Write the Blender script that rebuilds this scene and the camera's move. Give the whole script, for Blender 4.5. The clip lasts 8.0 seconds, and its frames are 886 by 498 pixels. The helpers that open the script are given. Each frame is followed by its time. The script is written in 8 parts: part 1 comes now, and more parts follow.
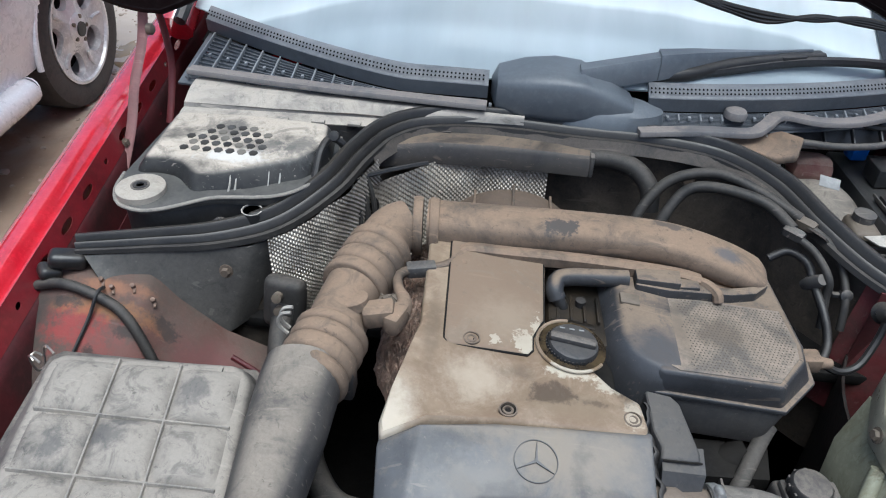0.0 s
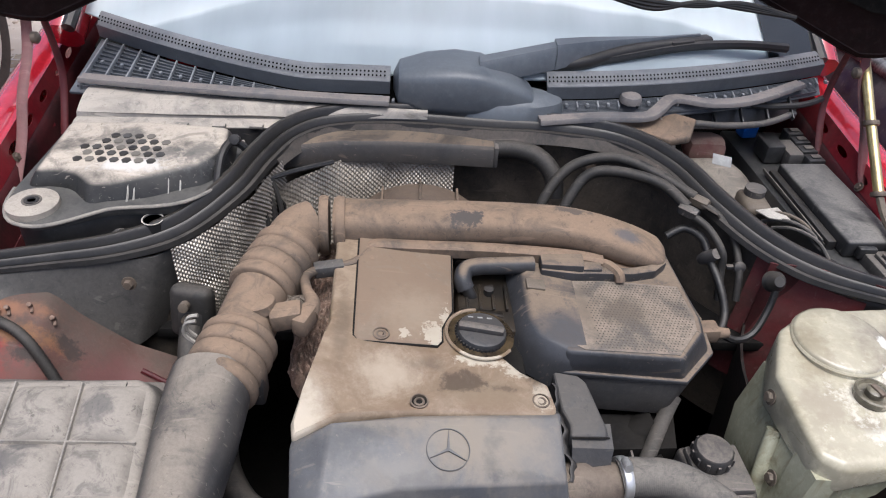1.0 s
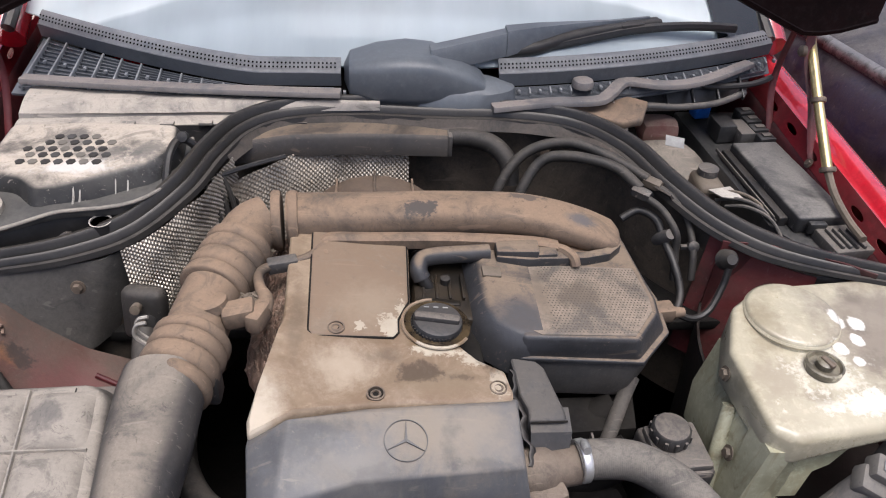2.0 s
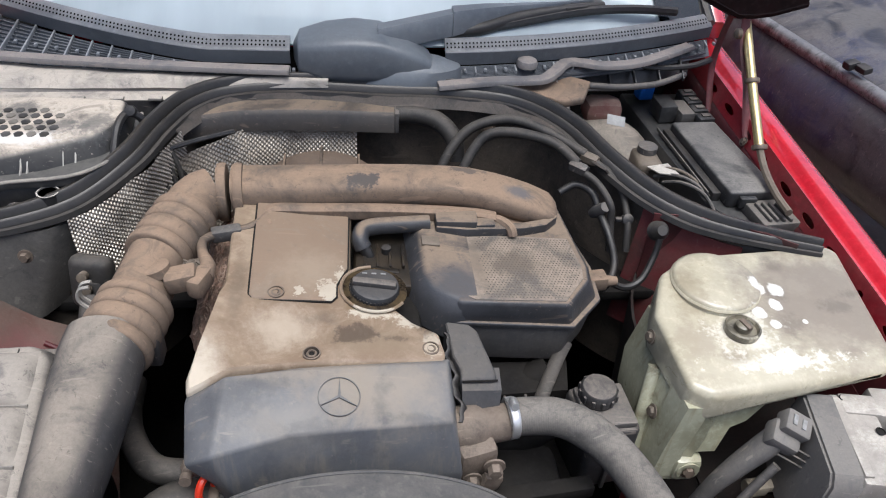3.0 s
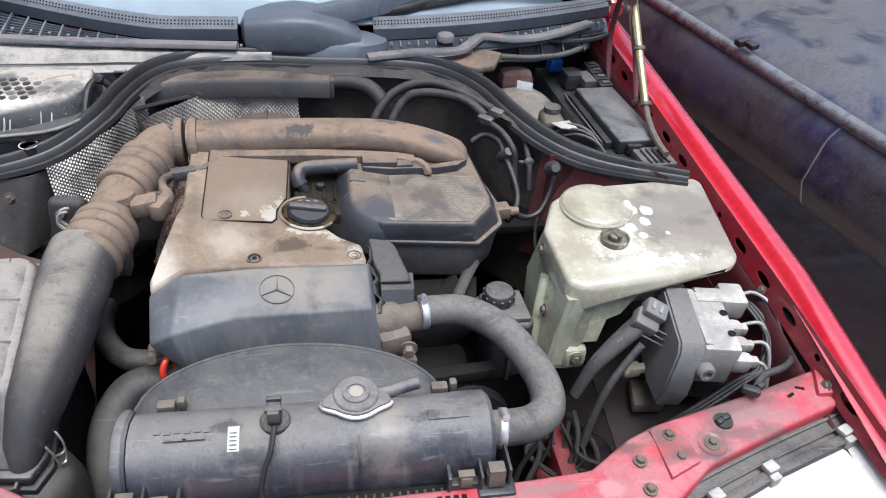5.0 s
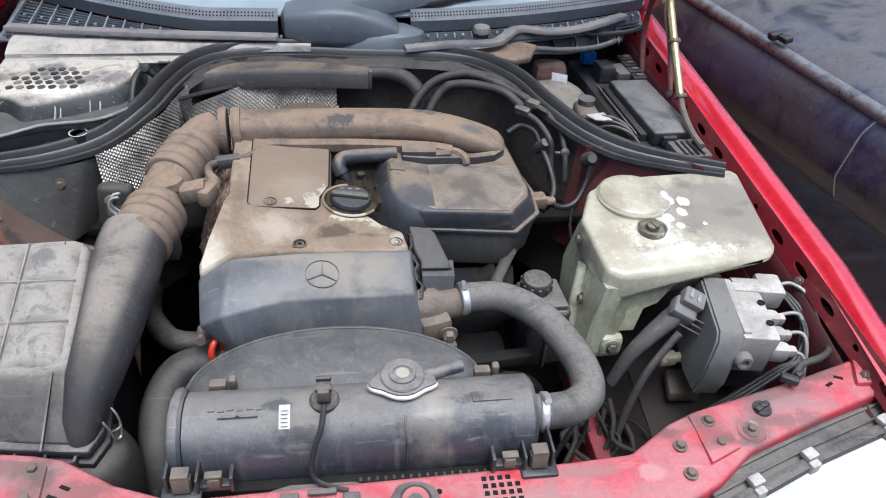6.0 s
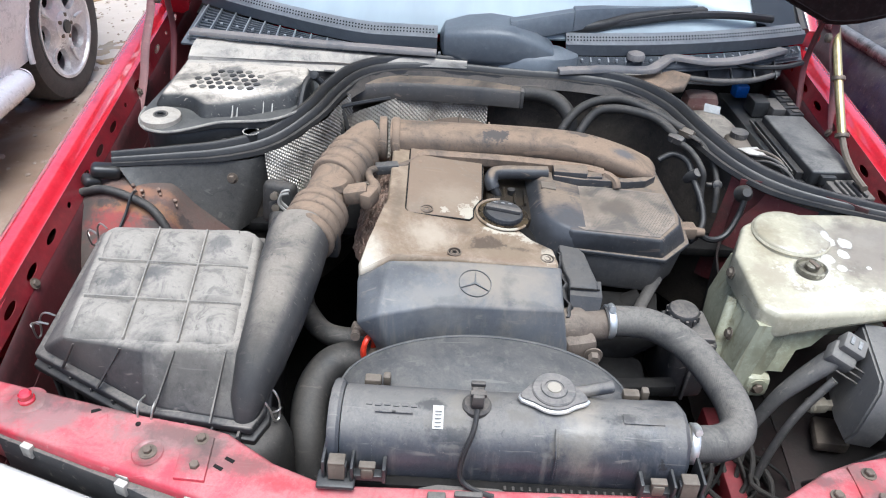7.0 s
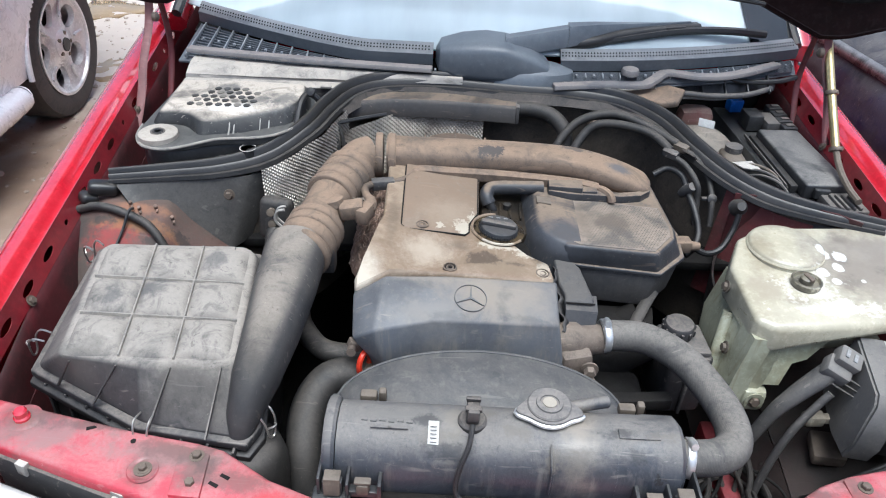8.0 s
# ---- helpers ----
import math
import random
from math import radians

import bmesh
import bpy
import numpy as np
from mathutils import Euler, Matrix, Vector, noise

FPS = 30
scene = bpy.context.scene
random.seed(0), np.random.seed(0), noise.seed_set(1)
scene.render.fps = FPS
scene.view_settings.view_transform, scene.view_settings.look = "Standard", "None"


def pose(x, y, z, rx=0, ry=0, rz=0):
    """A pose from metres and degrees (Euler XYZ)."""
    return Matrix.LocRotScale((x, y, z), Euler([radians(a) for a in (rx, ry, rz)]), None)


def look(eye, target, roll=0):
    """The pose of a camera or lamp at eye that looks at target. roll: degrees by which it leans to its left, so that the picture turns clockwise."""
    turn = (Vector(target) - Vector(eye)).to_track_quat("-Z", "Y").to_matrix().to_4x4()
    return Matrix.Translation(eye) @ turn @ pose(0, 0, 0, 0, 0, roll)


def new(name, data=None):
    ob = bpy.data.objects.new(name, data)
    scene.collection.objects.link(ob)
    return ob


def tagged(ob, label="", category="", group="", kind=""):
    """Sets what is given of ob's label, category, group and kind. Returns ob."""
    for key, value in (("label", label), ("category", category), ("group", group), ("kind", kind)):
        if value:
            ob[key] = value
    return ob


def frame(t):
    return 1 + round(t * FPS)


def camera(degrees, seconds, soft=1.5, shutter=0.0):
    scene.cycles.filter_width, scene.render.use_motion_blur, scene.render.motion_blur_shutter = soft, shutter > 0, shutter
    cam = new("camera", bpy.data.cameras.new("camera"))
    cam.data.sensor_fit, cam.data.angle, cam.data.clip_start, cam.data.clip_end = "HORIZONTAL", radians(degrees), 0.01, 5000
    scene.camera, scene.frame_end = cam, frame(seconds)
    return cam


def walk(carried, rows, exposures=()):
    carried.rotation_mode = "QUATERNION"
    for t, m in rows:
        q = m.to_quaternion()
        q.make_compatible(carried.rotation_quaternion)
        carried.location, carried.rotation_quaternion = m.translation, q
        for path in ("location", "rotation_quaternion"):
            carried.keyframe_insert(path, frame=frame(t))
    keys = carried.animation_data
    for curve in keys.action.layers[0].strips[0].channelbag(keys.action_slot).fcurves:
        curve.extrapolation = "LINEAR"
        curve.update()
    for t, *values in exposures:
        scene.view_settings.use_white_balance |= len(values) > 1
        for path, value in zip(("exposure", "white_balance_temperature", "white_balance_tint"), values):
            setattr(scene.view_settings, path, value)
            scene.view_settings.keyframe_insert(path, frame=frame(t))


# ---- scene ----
from mathutils import bvhtree
cam = camera(61.7, 8.0, 1.1)
PATH = [
    (0, (-0.165, -0.254, 1.532), (-0.246, 1.323, 0.305), 3.5),
    (0.5, (-0.157, -0.266, 1.542), (-0.187, 1.316, 0.319), 3.5),
    (1, (-0.131, -0.259, 1.539), (-0.029, 1.316, 0.31), 4.0),
    (1.5, (-0.127, -0.258, 1.539), (0.017, 1.299, 0.292), 3.3),
    (2, (-0.107, -0.258, 1.537), (0.07, 1.298, 0.293), 3.5),
    (2.2, (-0.087, -0.261, 1.538), (0.136, 1.287, 0.291), 4.0),
    (3.3, (-0.053, -0.388, 1.542), (0.181, 1.144, 0.278), 5.2),
    (3.5, (-0.044, -0.473, 1.546), (0.181, 1.057, 0.277), 5.2),
    (4, (-0.031, -0.549, 1.551), (0.203, 0.989, 0.294), 4.5),
    (4.5, (-0.005, -0.562, 1.561), (0.245, 0.995, 0.33), 4.4),
    (4.7, (-0.002, -0.56, 1.564), (0.308, 0.996, 0.347), 4.7),
    (5.8, (-0.042, -0.564, 1.555), (0.251, 0.985, 0.325), 4.0),
    (6, (-0.045, -0.578, 1.561), (0.217, 0.977, 0.331), 4.1),
    (6.5, (-0.092, -0.59, 1.56), (0.05, 0.993, 0.346), 4.2),
    (7, (-0.128, -0.596, 1.557), (-0.127, 1.008, 0.362), 3.4),
    (7.5, (-0.126, -0.598, 1.56), (-0.118, 1.022, 0.386), 3.4),
    (8, (-0.122, -0.598, 1.56), (-0.122, 1.029, 0.397), 3.1),
]
walk(cam, [(t, look(eye, target, roll)) for t, eye, target, roll in PATH], [(0, 0.38, 5500, 1), (0.6, 0.41, 5550, 2), (1.0, 0.4, 5900, 9), (1.5, 0.4, 6150, 12), (2.2, 0.41, 6150, 11), (3.4, 0.53, 5680, 6), (4.0, 0.66, 5580, 6), (4.6, 0.66, 5540, 6), (5.9, 0.59, 5500, 5), (6.5, 0.70, 5490, 4), (7.2, 0.84, 5480, 3), (8, 0.68, 5490, 3)])

# ---- light ----
world = bpy.data.worlds.new("sky")
scene.world = world
world.use_nodes = True
wn = world.node_tree
sky = wn.nodes.new("ShaderNodeTexSky")
sky.sky_type = "NISHITA"
sky.sun_disc = False
sky.sun_elevation, sky.sun_rotation = radians(80), radians(160)
sky.air_density, sky.dust_density, sky.ozone_density = 0.6, 6.0, 0.3
wn.links.new(sky.outputs[0], wn.nodes["Background"].inputs[0])
wn.nodes["Background"].inputs[1].default_value = 0.15
sun_data = bpy.data.lights.new("sun", "SUN")
sun_data.energy, sun_data.angle, sun_data.color = 1.75, radians(40), (1.0, 0.97, 0.93)
sun = new("sun", sun_data)
sun.matrix_world = look((0.25, -0.9, 5.2), (0, 0.2, 0.8))


# ---- materials ----
def mk(name, base, rough=0.55, metal=0.0, base2=None, scale=9.0, split=(0.4, 0.62), dust=0.0, dust_col=(0.40, 0.33, 0.26),
       dust_scale=14.0, side=0.35, bump=0.12, bscale=160.0, coat=0.0, spots=None, spot_scale=30.0, spot_cut=(0.6, 0.66), spec=0.5, cover=0.12, grain=0.3, up0=0.35, lumps=0.0, streak=0.0, streak_col=(0.25, 0.22, 0.19)):
    """Surface with two-scale colour variation, settled dust, optional worn spots and fine relief."""
    m = bpy.data.materials.new(name)
    m.use_nodes = True
    t = m.node_tree
    n, link = t.nodes, t.links.new
    b = n["Principled BSDF"]
    co = n.new("ShaderNodeTexCoord").outputs["Object"]

    def noise_(sc, detail=5.0, roughness=0.6, bend=0.0):
        x = n.new("ShaderNodeTexNoise")
        x.inputs["Scale"].default_value, x.inputs["Detail"].default_value = sc, detail
        x.inputs["Roughness"].default_value, x.inputs["Distortion"].default_value = roughness, bend
        link(co, x.inputs["Vector"])
        return x.outputs[0]

    def ramp(src, lo, hi):
        x = n.new("ShaderNodeMapRange")
        x.interpolation_type = "SMOOTHSTEP"
        x.inputs[1].default_value, x.inputs[2].default_value = lo, hi
        link(src, x.inputs[0])
        return x.outputs[0]

    def mathn(op, a, c):
        x = n.new("ShaderNodeMath")
        x.operation = op
        for i, v in enumerate((a, c)):
            if isinstance(v, (int, float)):
                x.inputs[i].default_value = v
            else:
                link(v, x.inputs[i])
        return x.outputs[0]

    def mix(f, a, c):
        x = n.new("ShaderNodeMix")
        x.data_type = "RGBA"
        for i, v in ((0, f), (6, a), (7, c)):
            if isinstance(v, tuple):
                x.inputs[i].default_value = (*v, 1)
            elif isinstance(v, float):
                x.inputs[i].default_value = v
            else:
                link(v, x.inputs[i])
        return x.outputs[2]

    base2 = base2 or tuple(c * 0.7 for c in base)
    col = mix(ramp(noise_(scale), *split), base, base2)
    fine = noise_(scale * 9, 4.0, 0.7)
    col = mix(mathn("MULTIPLY", ramp(fine, 0.45, 0.72), 0.5), col, tuple(min(1, c * 1.35 + 0.01) for c in base))
    r = None
    if spots:
        sp = ramp(noise_(spot_scale, 9.0, 0.7, 0.8), *spot_cut)
        col = mix(sp, col, spots)
    if dust > 0:
        geo = n.new("ShaderNodeNewGeometry")
        sep = n.new("ShaderNodeSeparateXYZ")
        link(geo.outputs["Normal"], sep.inputs[0])
        up = ramp(sep.outputs[2], up0, 0.97)
        up = mathn("ADD", mathn("MULTIPLY", up, 1.0 - side), side)
        big = ramp(noise_(dust_scale, 12.0, 0.68, 0.6), 0.46 - cover, 0.60 - cover * 0.6)
        worn = ramp(noise_(dust_scale * 3.1, 10.0, 0.75, 1.2), 0.36, 0.5)
        grit = ramp(noise_(240, 3.0, 0.8), 0.35, 0.62)
        patch = mathn("MULTIPLY", mathn("ADD", mathn("MULTIPLY", big, 0.78), 0.22), mathn("ADD", mathn("MULTIPLY", worn, 0.42), 0.58))
        patch = mathn("MULTIPLY", patch, mathn("ADD", mathn("MULTIPLY", grit, grain), 1.0 - grain))
        f = mathn("MULTIPLY", mathn("MULTIPLY", up, patch), dust)
        dust_col = tuple(min(1, c * 1.16) for c in dust_col)
        col = mix(f, col, dust_col)
        wear = min(1.0, dust * 1.2)
        knocked = ramp(noise_(62, 9.0, 0.78, 0.6), 0.585, 0.64)
        col = mix(mathn("MULTIPLY", knocked, 0.42 * wear), col, tuple(c * 0.75 for c in base))
        crumbs = ramp(noise_(115, 7.0, 0.8, 0.4), 0.61, 0.67)
        col = mix(mathn("MULTIPLY", crumbs, 0.40 * wear), col, tuple(min(1, c * 1.45) for c in dust_col))
        if dust >= 0.5:
            mp2 = n.new("ShaderNodeMapping")
            mp2.inputs["Scale"].default_value, mp2.inputs["Rotation"].default_value = (11, 190, 60), (0, 0, 0.7)
            link(co, mp2.inputs[0])
            sc = n.new("ShaderNodeTexNoise")
            sc.inputs["Scale"].default_value, sc.inputs["Detail"].default_value, sc.inputs["Distortion"].default_value = 1.0, 3.0, 0.5
            link(mp2.outputs[0], sc.inputs["Vector"])
            col = mix(mathn("MULTIPLY", ramp(sc.outputs[0], 0.64, 0.70), 0.30), col, tuple(min(1, c * 1.3) for c in dust_col))
        rr = n.new("ShaderNodeMapRange")
        rr.inputs[3].default_value, rr.inputs[4].default_value = rough, 0.95
        link(f, rr.inputs[0])
        r = rr.outputs[0]
        if metal:
            mm = n.new("ShaderNodeMapRange")
            mm.inputs[3].default_value, mm.inputs[4].default_value = metal, 0.0
            link(f, mm.inputs[0])
            link(mm.outputs[0], b.inputs["Metallic"])
    else:
        rr = n.new("ShaderNodeMapRange")
        rr.inputs[3].default_value, rr.inputs[4].default_value = rough * 0.8, min(1, rough * 1.25)
        link(noise_(scale * 3), rr.inputs[0])
        r = rr.outputs[0]
        b.inputs["Metallic"].default_value = metal
    if streak:
        mp = n.new("ShaderNodeMapping")
        mp.inputs["Scale"].default_value = (75, 75, 5)
        link(co, mp.inputs[0])
        ns = n.new("ShaderNodeTexNoise")
        ns.inputs["Scale"].default_value, ns.inputs["Detail"].default_value, ns.inputs["Roughness"].default_value = 1.0, 5.0, 0.65
        link(mp.outputs[0], ns.inputs["Vector"])
        col = mix(mathn("MULTIPLY", ramp(ns.outputs[0], 0.5, 0.72), streak), col, streak_col)
    link(col, b.inputs["Base Color"])
    link(r, b.inputs["Roughness"])
    b.inputs["Coat Weight"].default_value = coat
    b.inputs["Coat Roughness"].default_value = 0.06
    b.inputs["Specular IOR Level"].default_value = spec
    bp = n.new("ShaderNodeBump")
    bp.inputs["Strength"].default_value, bp.inputs["Distance"].default_value = bump, 0.002
    link(noise_(bscale, 4.0, 0.7), bp.inputs["Height"])
    if lumps:
        lb = n.new("ShaderNodeBump")
        lb.inputs["Strength"].default_value, lb.inputs["Distance"].default_value = lumps, 0.004
        link(noise_(38, 5.0, 0.6), lb.inputs["Height"])
        link(bp.outputs[0], lb.inputs["Normal"])
        link(lb.outputs[0], b.inputs["Normal"])
    else:
        link(bp.outputs[0], b.inputs["Normal"])
    return m


def relief(m, pattern, scale, strength, distance=0.003, stretch=(1, 1, 1), turn=0.0):
    """Adds a regular fine relief (woven foil, mesh, ribs) on top of the material's own grain."""
    t = m.node_tree
    n, link = t.nodes, t.links.new
    b = n["Principled BSDF"]
    mp = n.new("ShaderNodeMapping")
    mp.inputs["Scale"].default_value, mp.inputs["Rotation"].default_value = stretch, (0, 0, turn)
    link(n.new("ShaderNodeTexCoord").outputs["Object"], mp.inputs[0])
    if pattern == "voronoi":
        x = n.new("ShaderNodeTexVoronoi")
        x.inputs["Randomness"].default_value = 0.15
    else:
        x = n.new("ShaderNodeTexWave")
        x.inputs["Distortion"].default_value = 0.0
    x.inputs["Scale"].default_value = scale
    link(mp.outputs[0], x.inputs["Vector"])
    bp = n.new("ShaderNodeBump")
    bp.inputs["Strength"].default_value, bp.inputs["Distance"].default_value = strength, distance
    link(x.outputs[0], bp.inputs["Height"])
    old = b.inputs["Normal"].links[0].from_socket
    link(old, bp.inputs["Normal"])
    link(bp.outputs[0], b.inputs["Normal"])
    return m


def stain_or_tone(m, c, r, col, amount=1.0, edge=0.4, warp=0.8, scale=45.0):
    """A ragged patch of dirt, bare material, wear or painted light and shade, lying at c with the half sizes r."""
    t = m.node_tree
    n, link = t.nodes, t.links.new
    b = n["Principled BSDF"]
    pos = n.new("ShaderNodeNewGeometry").outputs["Position"]
    away = n.new("ShaderNodeVectorMath")
    away.operation = "SUBTRACT"
    away.inputs[1].default_value = (*c, 0)
    link(pos, away.inputs[0])
    unit = n.new("ShaderNodeVectorMath")
    unit.operation = "MULTIPLY"
    unit.inputs[1].default_value = (1 / r[0], 1 / r[1], 0)
    link(away.outputs[0], unit.inputs[0])
    size = n.new("ShaderNodeVectorMath")
    size.operation = "LENGTH"
    link(unit.outputs[0], size.inputs[0])
    rag = n.new("ShaderNodeTexNoise")
    rag.inputs["Scale"].default_value, rag.inputs["Detail"].default_value, rag.inputs["Roughness"].default_value = scale, 6.0, 0.7
    link(pos, rag.inputs["Vector"])
    add = n.new("ShaderNodeMath")
    add.operation = "MULTIPLY_ADD"
    add.inputs[1].default_value = warp * 2
    link(rag.outputs[0], add.inputs[0])
    link(size.outputs["Value"], add.inputs[2])
    cut = n.new("ShaderNodeMapRange")
    cut.interpolation_type = "SMOOTHSTEP"
    cut.inputs[1].default_value, cut.inputs[2].default_value = 1 + warp - edge, 1 + warp + edge * 0.3
    cut.inputs[3].default_value, cut.inputs[4].default_value = amount, 0.0
    link(add.outputs[0], cut.inputs[0])
    mx = n.new("ShaderNodeMix")
    mx.data_type = "RGBA"
    mx.inputs[7].default_value = (*col, 1)
    link(cut.outputs[0], mx.inputs[0])
    link(b.inputs["Base Color"].links[0].from_socket, mx.inputs[6])
    link(mx.outputs[2], b.inputs["Base Color"])
    return m


PLASTIC = mk("dusty_black_plastic", (0.022, 0.023, 0.026), 0.45, dust=0.5, dust_col=(0.24, 0.205, 0.17), side=0.15)
PLASTIC_GREY = mk("dusty_grey_plastic", (0.05, 0.05, 0.052), 0.5, dust=0.6, dust_col=(0.19, 0.165, 0.138), side=0.3, streak=0.2, streak_col=(0.15, 0.135, 0.12))
BOX_PLASTIC = mk("air_box_plastic", (0.032, 0.033, 0.036), 0.48, base2=(0.024, 0.025, 0.028), dust=1.0, dust_col=(0.27, 0.243, 0.21), side=0.12, dust_scale=9, grain=0.12, cover=0.16, spec=0.3, up0=0.3, lumps=0.3)
PIPE = mk("dust_caked_plastic", (0.06, 0.053, 0.046), 0.55, dust=0.95, dust_col=(0.232, 0.164, 0.114), side=0.55, dust_scale=7, grain=0.15, cover=0.16, spec=0.35, lumps=0.22)
TANK = mk("radiator_plastic", (0.028, 0.032, 0.042), 0.29, base2=(0.045, 0.05, 0.062), dust=0.75, dust_col=(0.215, 0.195, 0.17), side=0.10, dust_scale=9, grain=0.25, streak=0.6, streak_col=(0.15, 0.14, 0.13), lumps=0.45, spots=(0.012, 0.013, 0.016), spot_scale=16, spot_cut=(0.60, 0.66))
RUBBER = mk("weather_seal_rubber", (0.010, 0.010, 0.0105), 0.31, base2=(0.016, 0.0155, 0.015), dust=0.32, dust_col=(0.122, 0.104, 0.086), side=0.3, dust_scale=7)
HOSE = mk("rubber_hose", (0.016, 0.0155, 0.015), 0.55, dust=0.5, dust_col=(0.118, 0.102, 0.086), side=0.3)
CABLE = mk("black_cable", (0.013, 0.013, 0.014), 0.45, dust=0.22, dust_col=(0.14, 0.12, 0.10), side=0.2)
# Near black, so deep bay gaps carry their shade in the colour.
DARK = mk("shade_dark_grimy_metal", (0.0055, 0.005, 0.005), 0.85, base2=(0.009, 0.008, 0.007), dust=0.12, dust_col=(0.045, 0.038, 0.03), side=0.4, spec=0.25)
SILVER = mk("cover_silver_paint", (0.335, 0.264, 0.190), 0.34, base2=(0.214, 0.158, 0.107), scale=7, dust=0.9, dust_col=(0.160, 0.111, 0.073), side=0.1, dust_scale=5.5, grain=0.12, cover=0.06, spots=(0.055, 0.042, 0.03), spot_scale=8, spot_cut=(0.62, 0.72), lumps=0.12)
PANEL = mk("cover_panel_dusty", (0.20, 0.163, 0.122), 0.6, dust=1.0, dust_col=(0.178, 0.128, 0.089), side=0.3, dust_scale=5, grain=0.12, lumps=0.15)
COVER_GREY = mk("cover_front_grey", (0.075, 0.081, 0.093), 0.46, base2=(0.105, 0.111, 0.122), dust=0.75, dust_col=(0.215, 0.185, 0.15), side=0.10, dust_scale=7, grain=0.15, cover=0.02, streak=0.5, streak_col=(0.20, 0.18, 0.155), lumps=0.12, spots=(0.045, 0.048, 0.055), spot_scale=16, spot_cut=(0.62, 0.70))
FOIL = mk("embossed_aluminium_foil", (0.72, 0.66, 0.57), 0.20, metal=1.0, base2=(0.34, 0.30, 0.25), scale=6, dust=0.38, dust_col=(0.12, 0.10, 0.08), side=0.9, dust_scale=7)
FOIL_DUSTY = mk("dust_dulled_foil", (0.50, 0.45, 0.38), 0.28, metal=0.9, base2=(0.22, 0.19, 0.155), scale=6, dust=0.6, dust_col=(0.15, 0.122, 0.095), side=0.9, dust_scale=6)
MESHTOP = mk("perforated_lid_plastic", (0.07, 0.065, 0.06), 0.6, dust=1.0, dust_col=(0.235, 0.19, 0.148), side=0.2, dust_scale=9)
RED = mk("red_car_paint", (0.54, 0.008, 0.024), 0.14, spec=0.9, base2=(0.46, 0.006, 0.019), coat=1.0, bump=0.02, dust=0.05, dust_col=(0.55, 0.36, 0.35))
RED.node_tree.nodes["Principled BSDF"].inputs["Coat IOR"].default_value = 1.75
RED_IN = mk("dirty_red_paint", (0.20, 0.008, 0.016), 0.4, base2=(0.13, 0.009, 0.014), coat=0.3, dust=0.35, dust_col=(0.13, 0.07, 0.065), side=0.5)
RED_DUSTY = mk("dusty_red_paint", (0.44, 0.022, 0.045), 0.36, base2=(0.36, 0.03, 0.045), coat=0.4, dust=0.75, dust_col=(0.36, 0.175, 0.17), side=0.2, dust_scale=9, spots=(0.10, 0.06, 0.055), spot_scale=9, spot_cut=(0.58, 0.70))
RUSTY = mk("rusty_red_apron", (0.085, 0.035, 0.027), 0.65, base2=(0.06, 0.04, 0.032), scale=14, dust=0.6, dust_col=(0.10, 0.078, 0.063), side=0.7, dust_scale=16, bump=0.4, bscale=90)
# Body red darkened as in the shade under the fender, with grime.
APRON = mk("shaded_grimy_red_apron", (0.085, 0.008, 0.012), 0.5, base2=(0.04, 0.008, 0.009), dust=0.4, dust_col=(0.04, 0.03, 0.027), side=0.6)
# Darker than the top: shade of the lower tank is in it, besides stains.
RES = mk("shaded_stained_reservoir_plastic", (0.41, 0.415, 0.305), 0.25, base2=(0.28, 0.28, 0.19), bump=0.05, coat=0.4, dust=0.3, dust_col=(0.26, 0.22, 0.15), side=0.5, spots=(0.17, 0.15, 0.085), spot_scale=13, spot_cut=(0.58, 0.72), streak=0.8, streak_col=(0.28, 0.25, 0.16))
RES_TOP = mk("reservoir_grimy_top", (0.50, 0.465, 0.345), 0.22, base2=(0.38, 0.345, 0.245), coat=0.6, bump=0.05, dust=0.4, dust_col=(0.28, 0.24, 0.18), side=0.25, grain=0.08, dust_scale=7)
# Pale on upward faces: dust, and bright top highlights put into its colour.
ALU = mk("top_lit_dusty_aluminium", (0.25, 0.235, 0.21), 0.48, metal=0.25, dust=0.9, dust_col=(0.46, 0.43, 0.38), side=0.22, dust_scale=12, spots=(0.11, 0.095, 0.08), spot_scale=26, spot_cut=(0.58, 0.68))
CAST = mk("corroded_cast_metal", (0.13, 0.10, 0.08), 0.65, metal=0.3, base2=(0.07, 0.055, 0.045), scale=25, dust=0.5, dust_col=(0.23, 0.19, 0.15), side=0.6, bump=0.6, bscale=90)
STEEL = mk("bright_steel", (0.72, 0.71, 0.69), 0.34, metal=0.75, bump=0.03)
BOLT = mk("worn_bolt", (0.14, 0.11, 0.085), 0.5, metal=0.4, dust=0.4, dust_col=(0.22, 0.17, 0.13))
BRASS = mk("yellow_zinc_rod", (0.72, 0.58, 0.28), 0.3, metal=0.9, dust=0.2, bump=0.05)
RUST = mk("rusty_manifold_shield", (0.17, 0.10, 0.073), 0.85, base2=(0.06, 0.04, 0.03), scale=60, dust=0.5, dust_col=(0.26, 0.19, 0.145), side=0.6, dust_scale=40, bump=1.0, bscale=110, lumps=0.8, spots=(0.33, 0.25, 0.20), spot_scale=70, spot_cut=(0.55, 0.66))
COWL = mk("cowl_plastic", (0.06, 0.068, 0.08), 0.42, base2=(0.08, 0.09, 0.104), dust=0.35, dust_col=(0.21, 0.21, 0.21), side=0.3)
COWL_WIPE = mk("wiper_plastic", (0.085, 0.098, 0.115), 0.34, base2=(0.10, 0.114, 0.13), dust=0.3, dust_col=(0.22, 0.23, 0.24), side=0.4, bump=0.05)
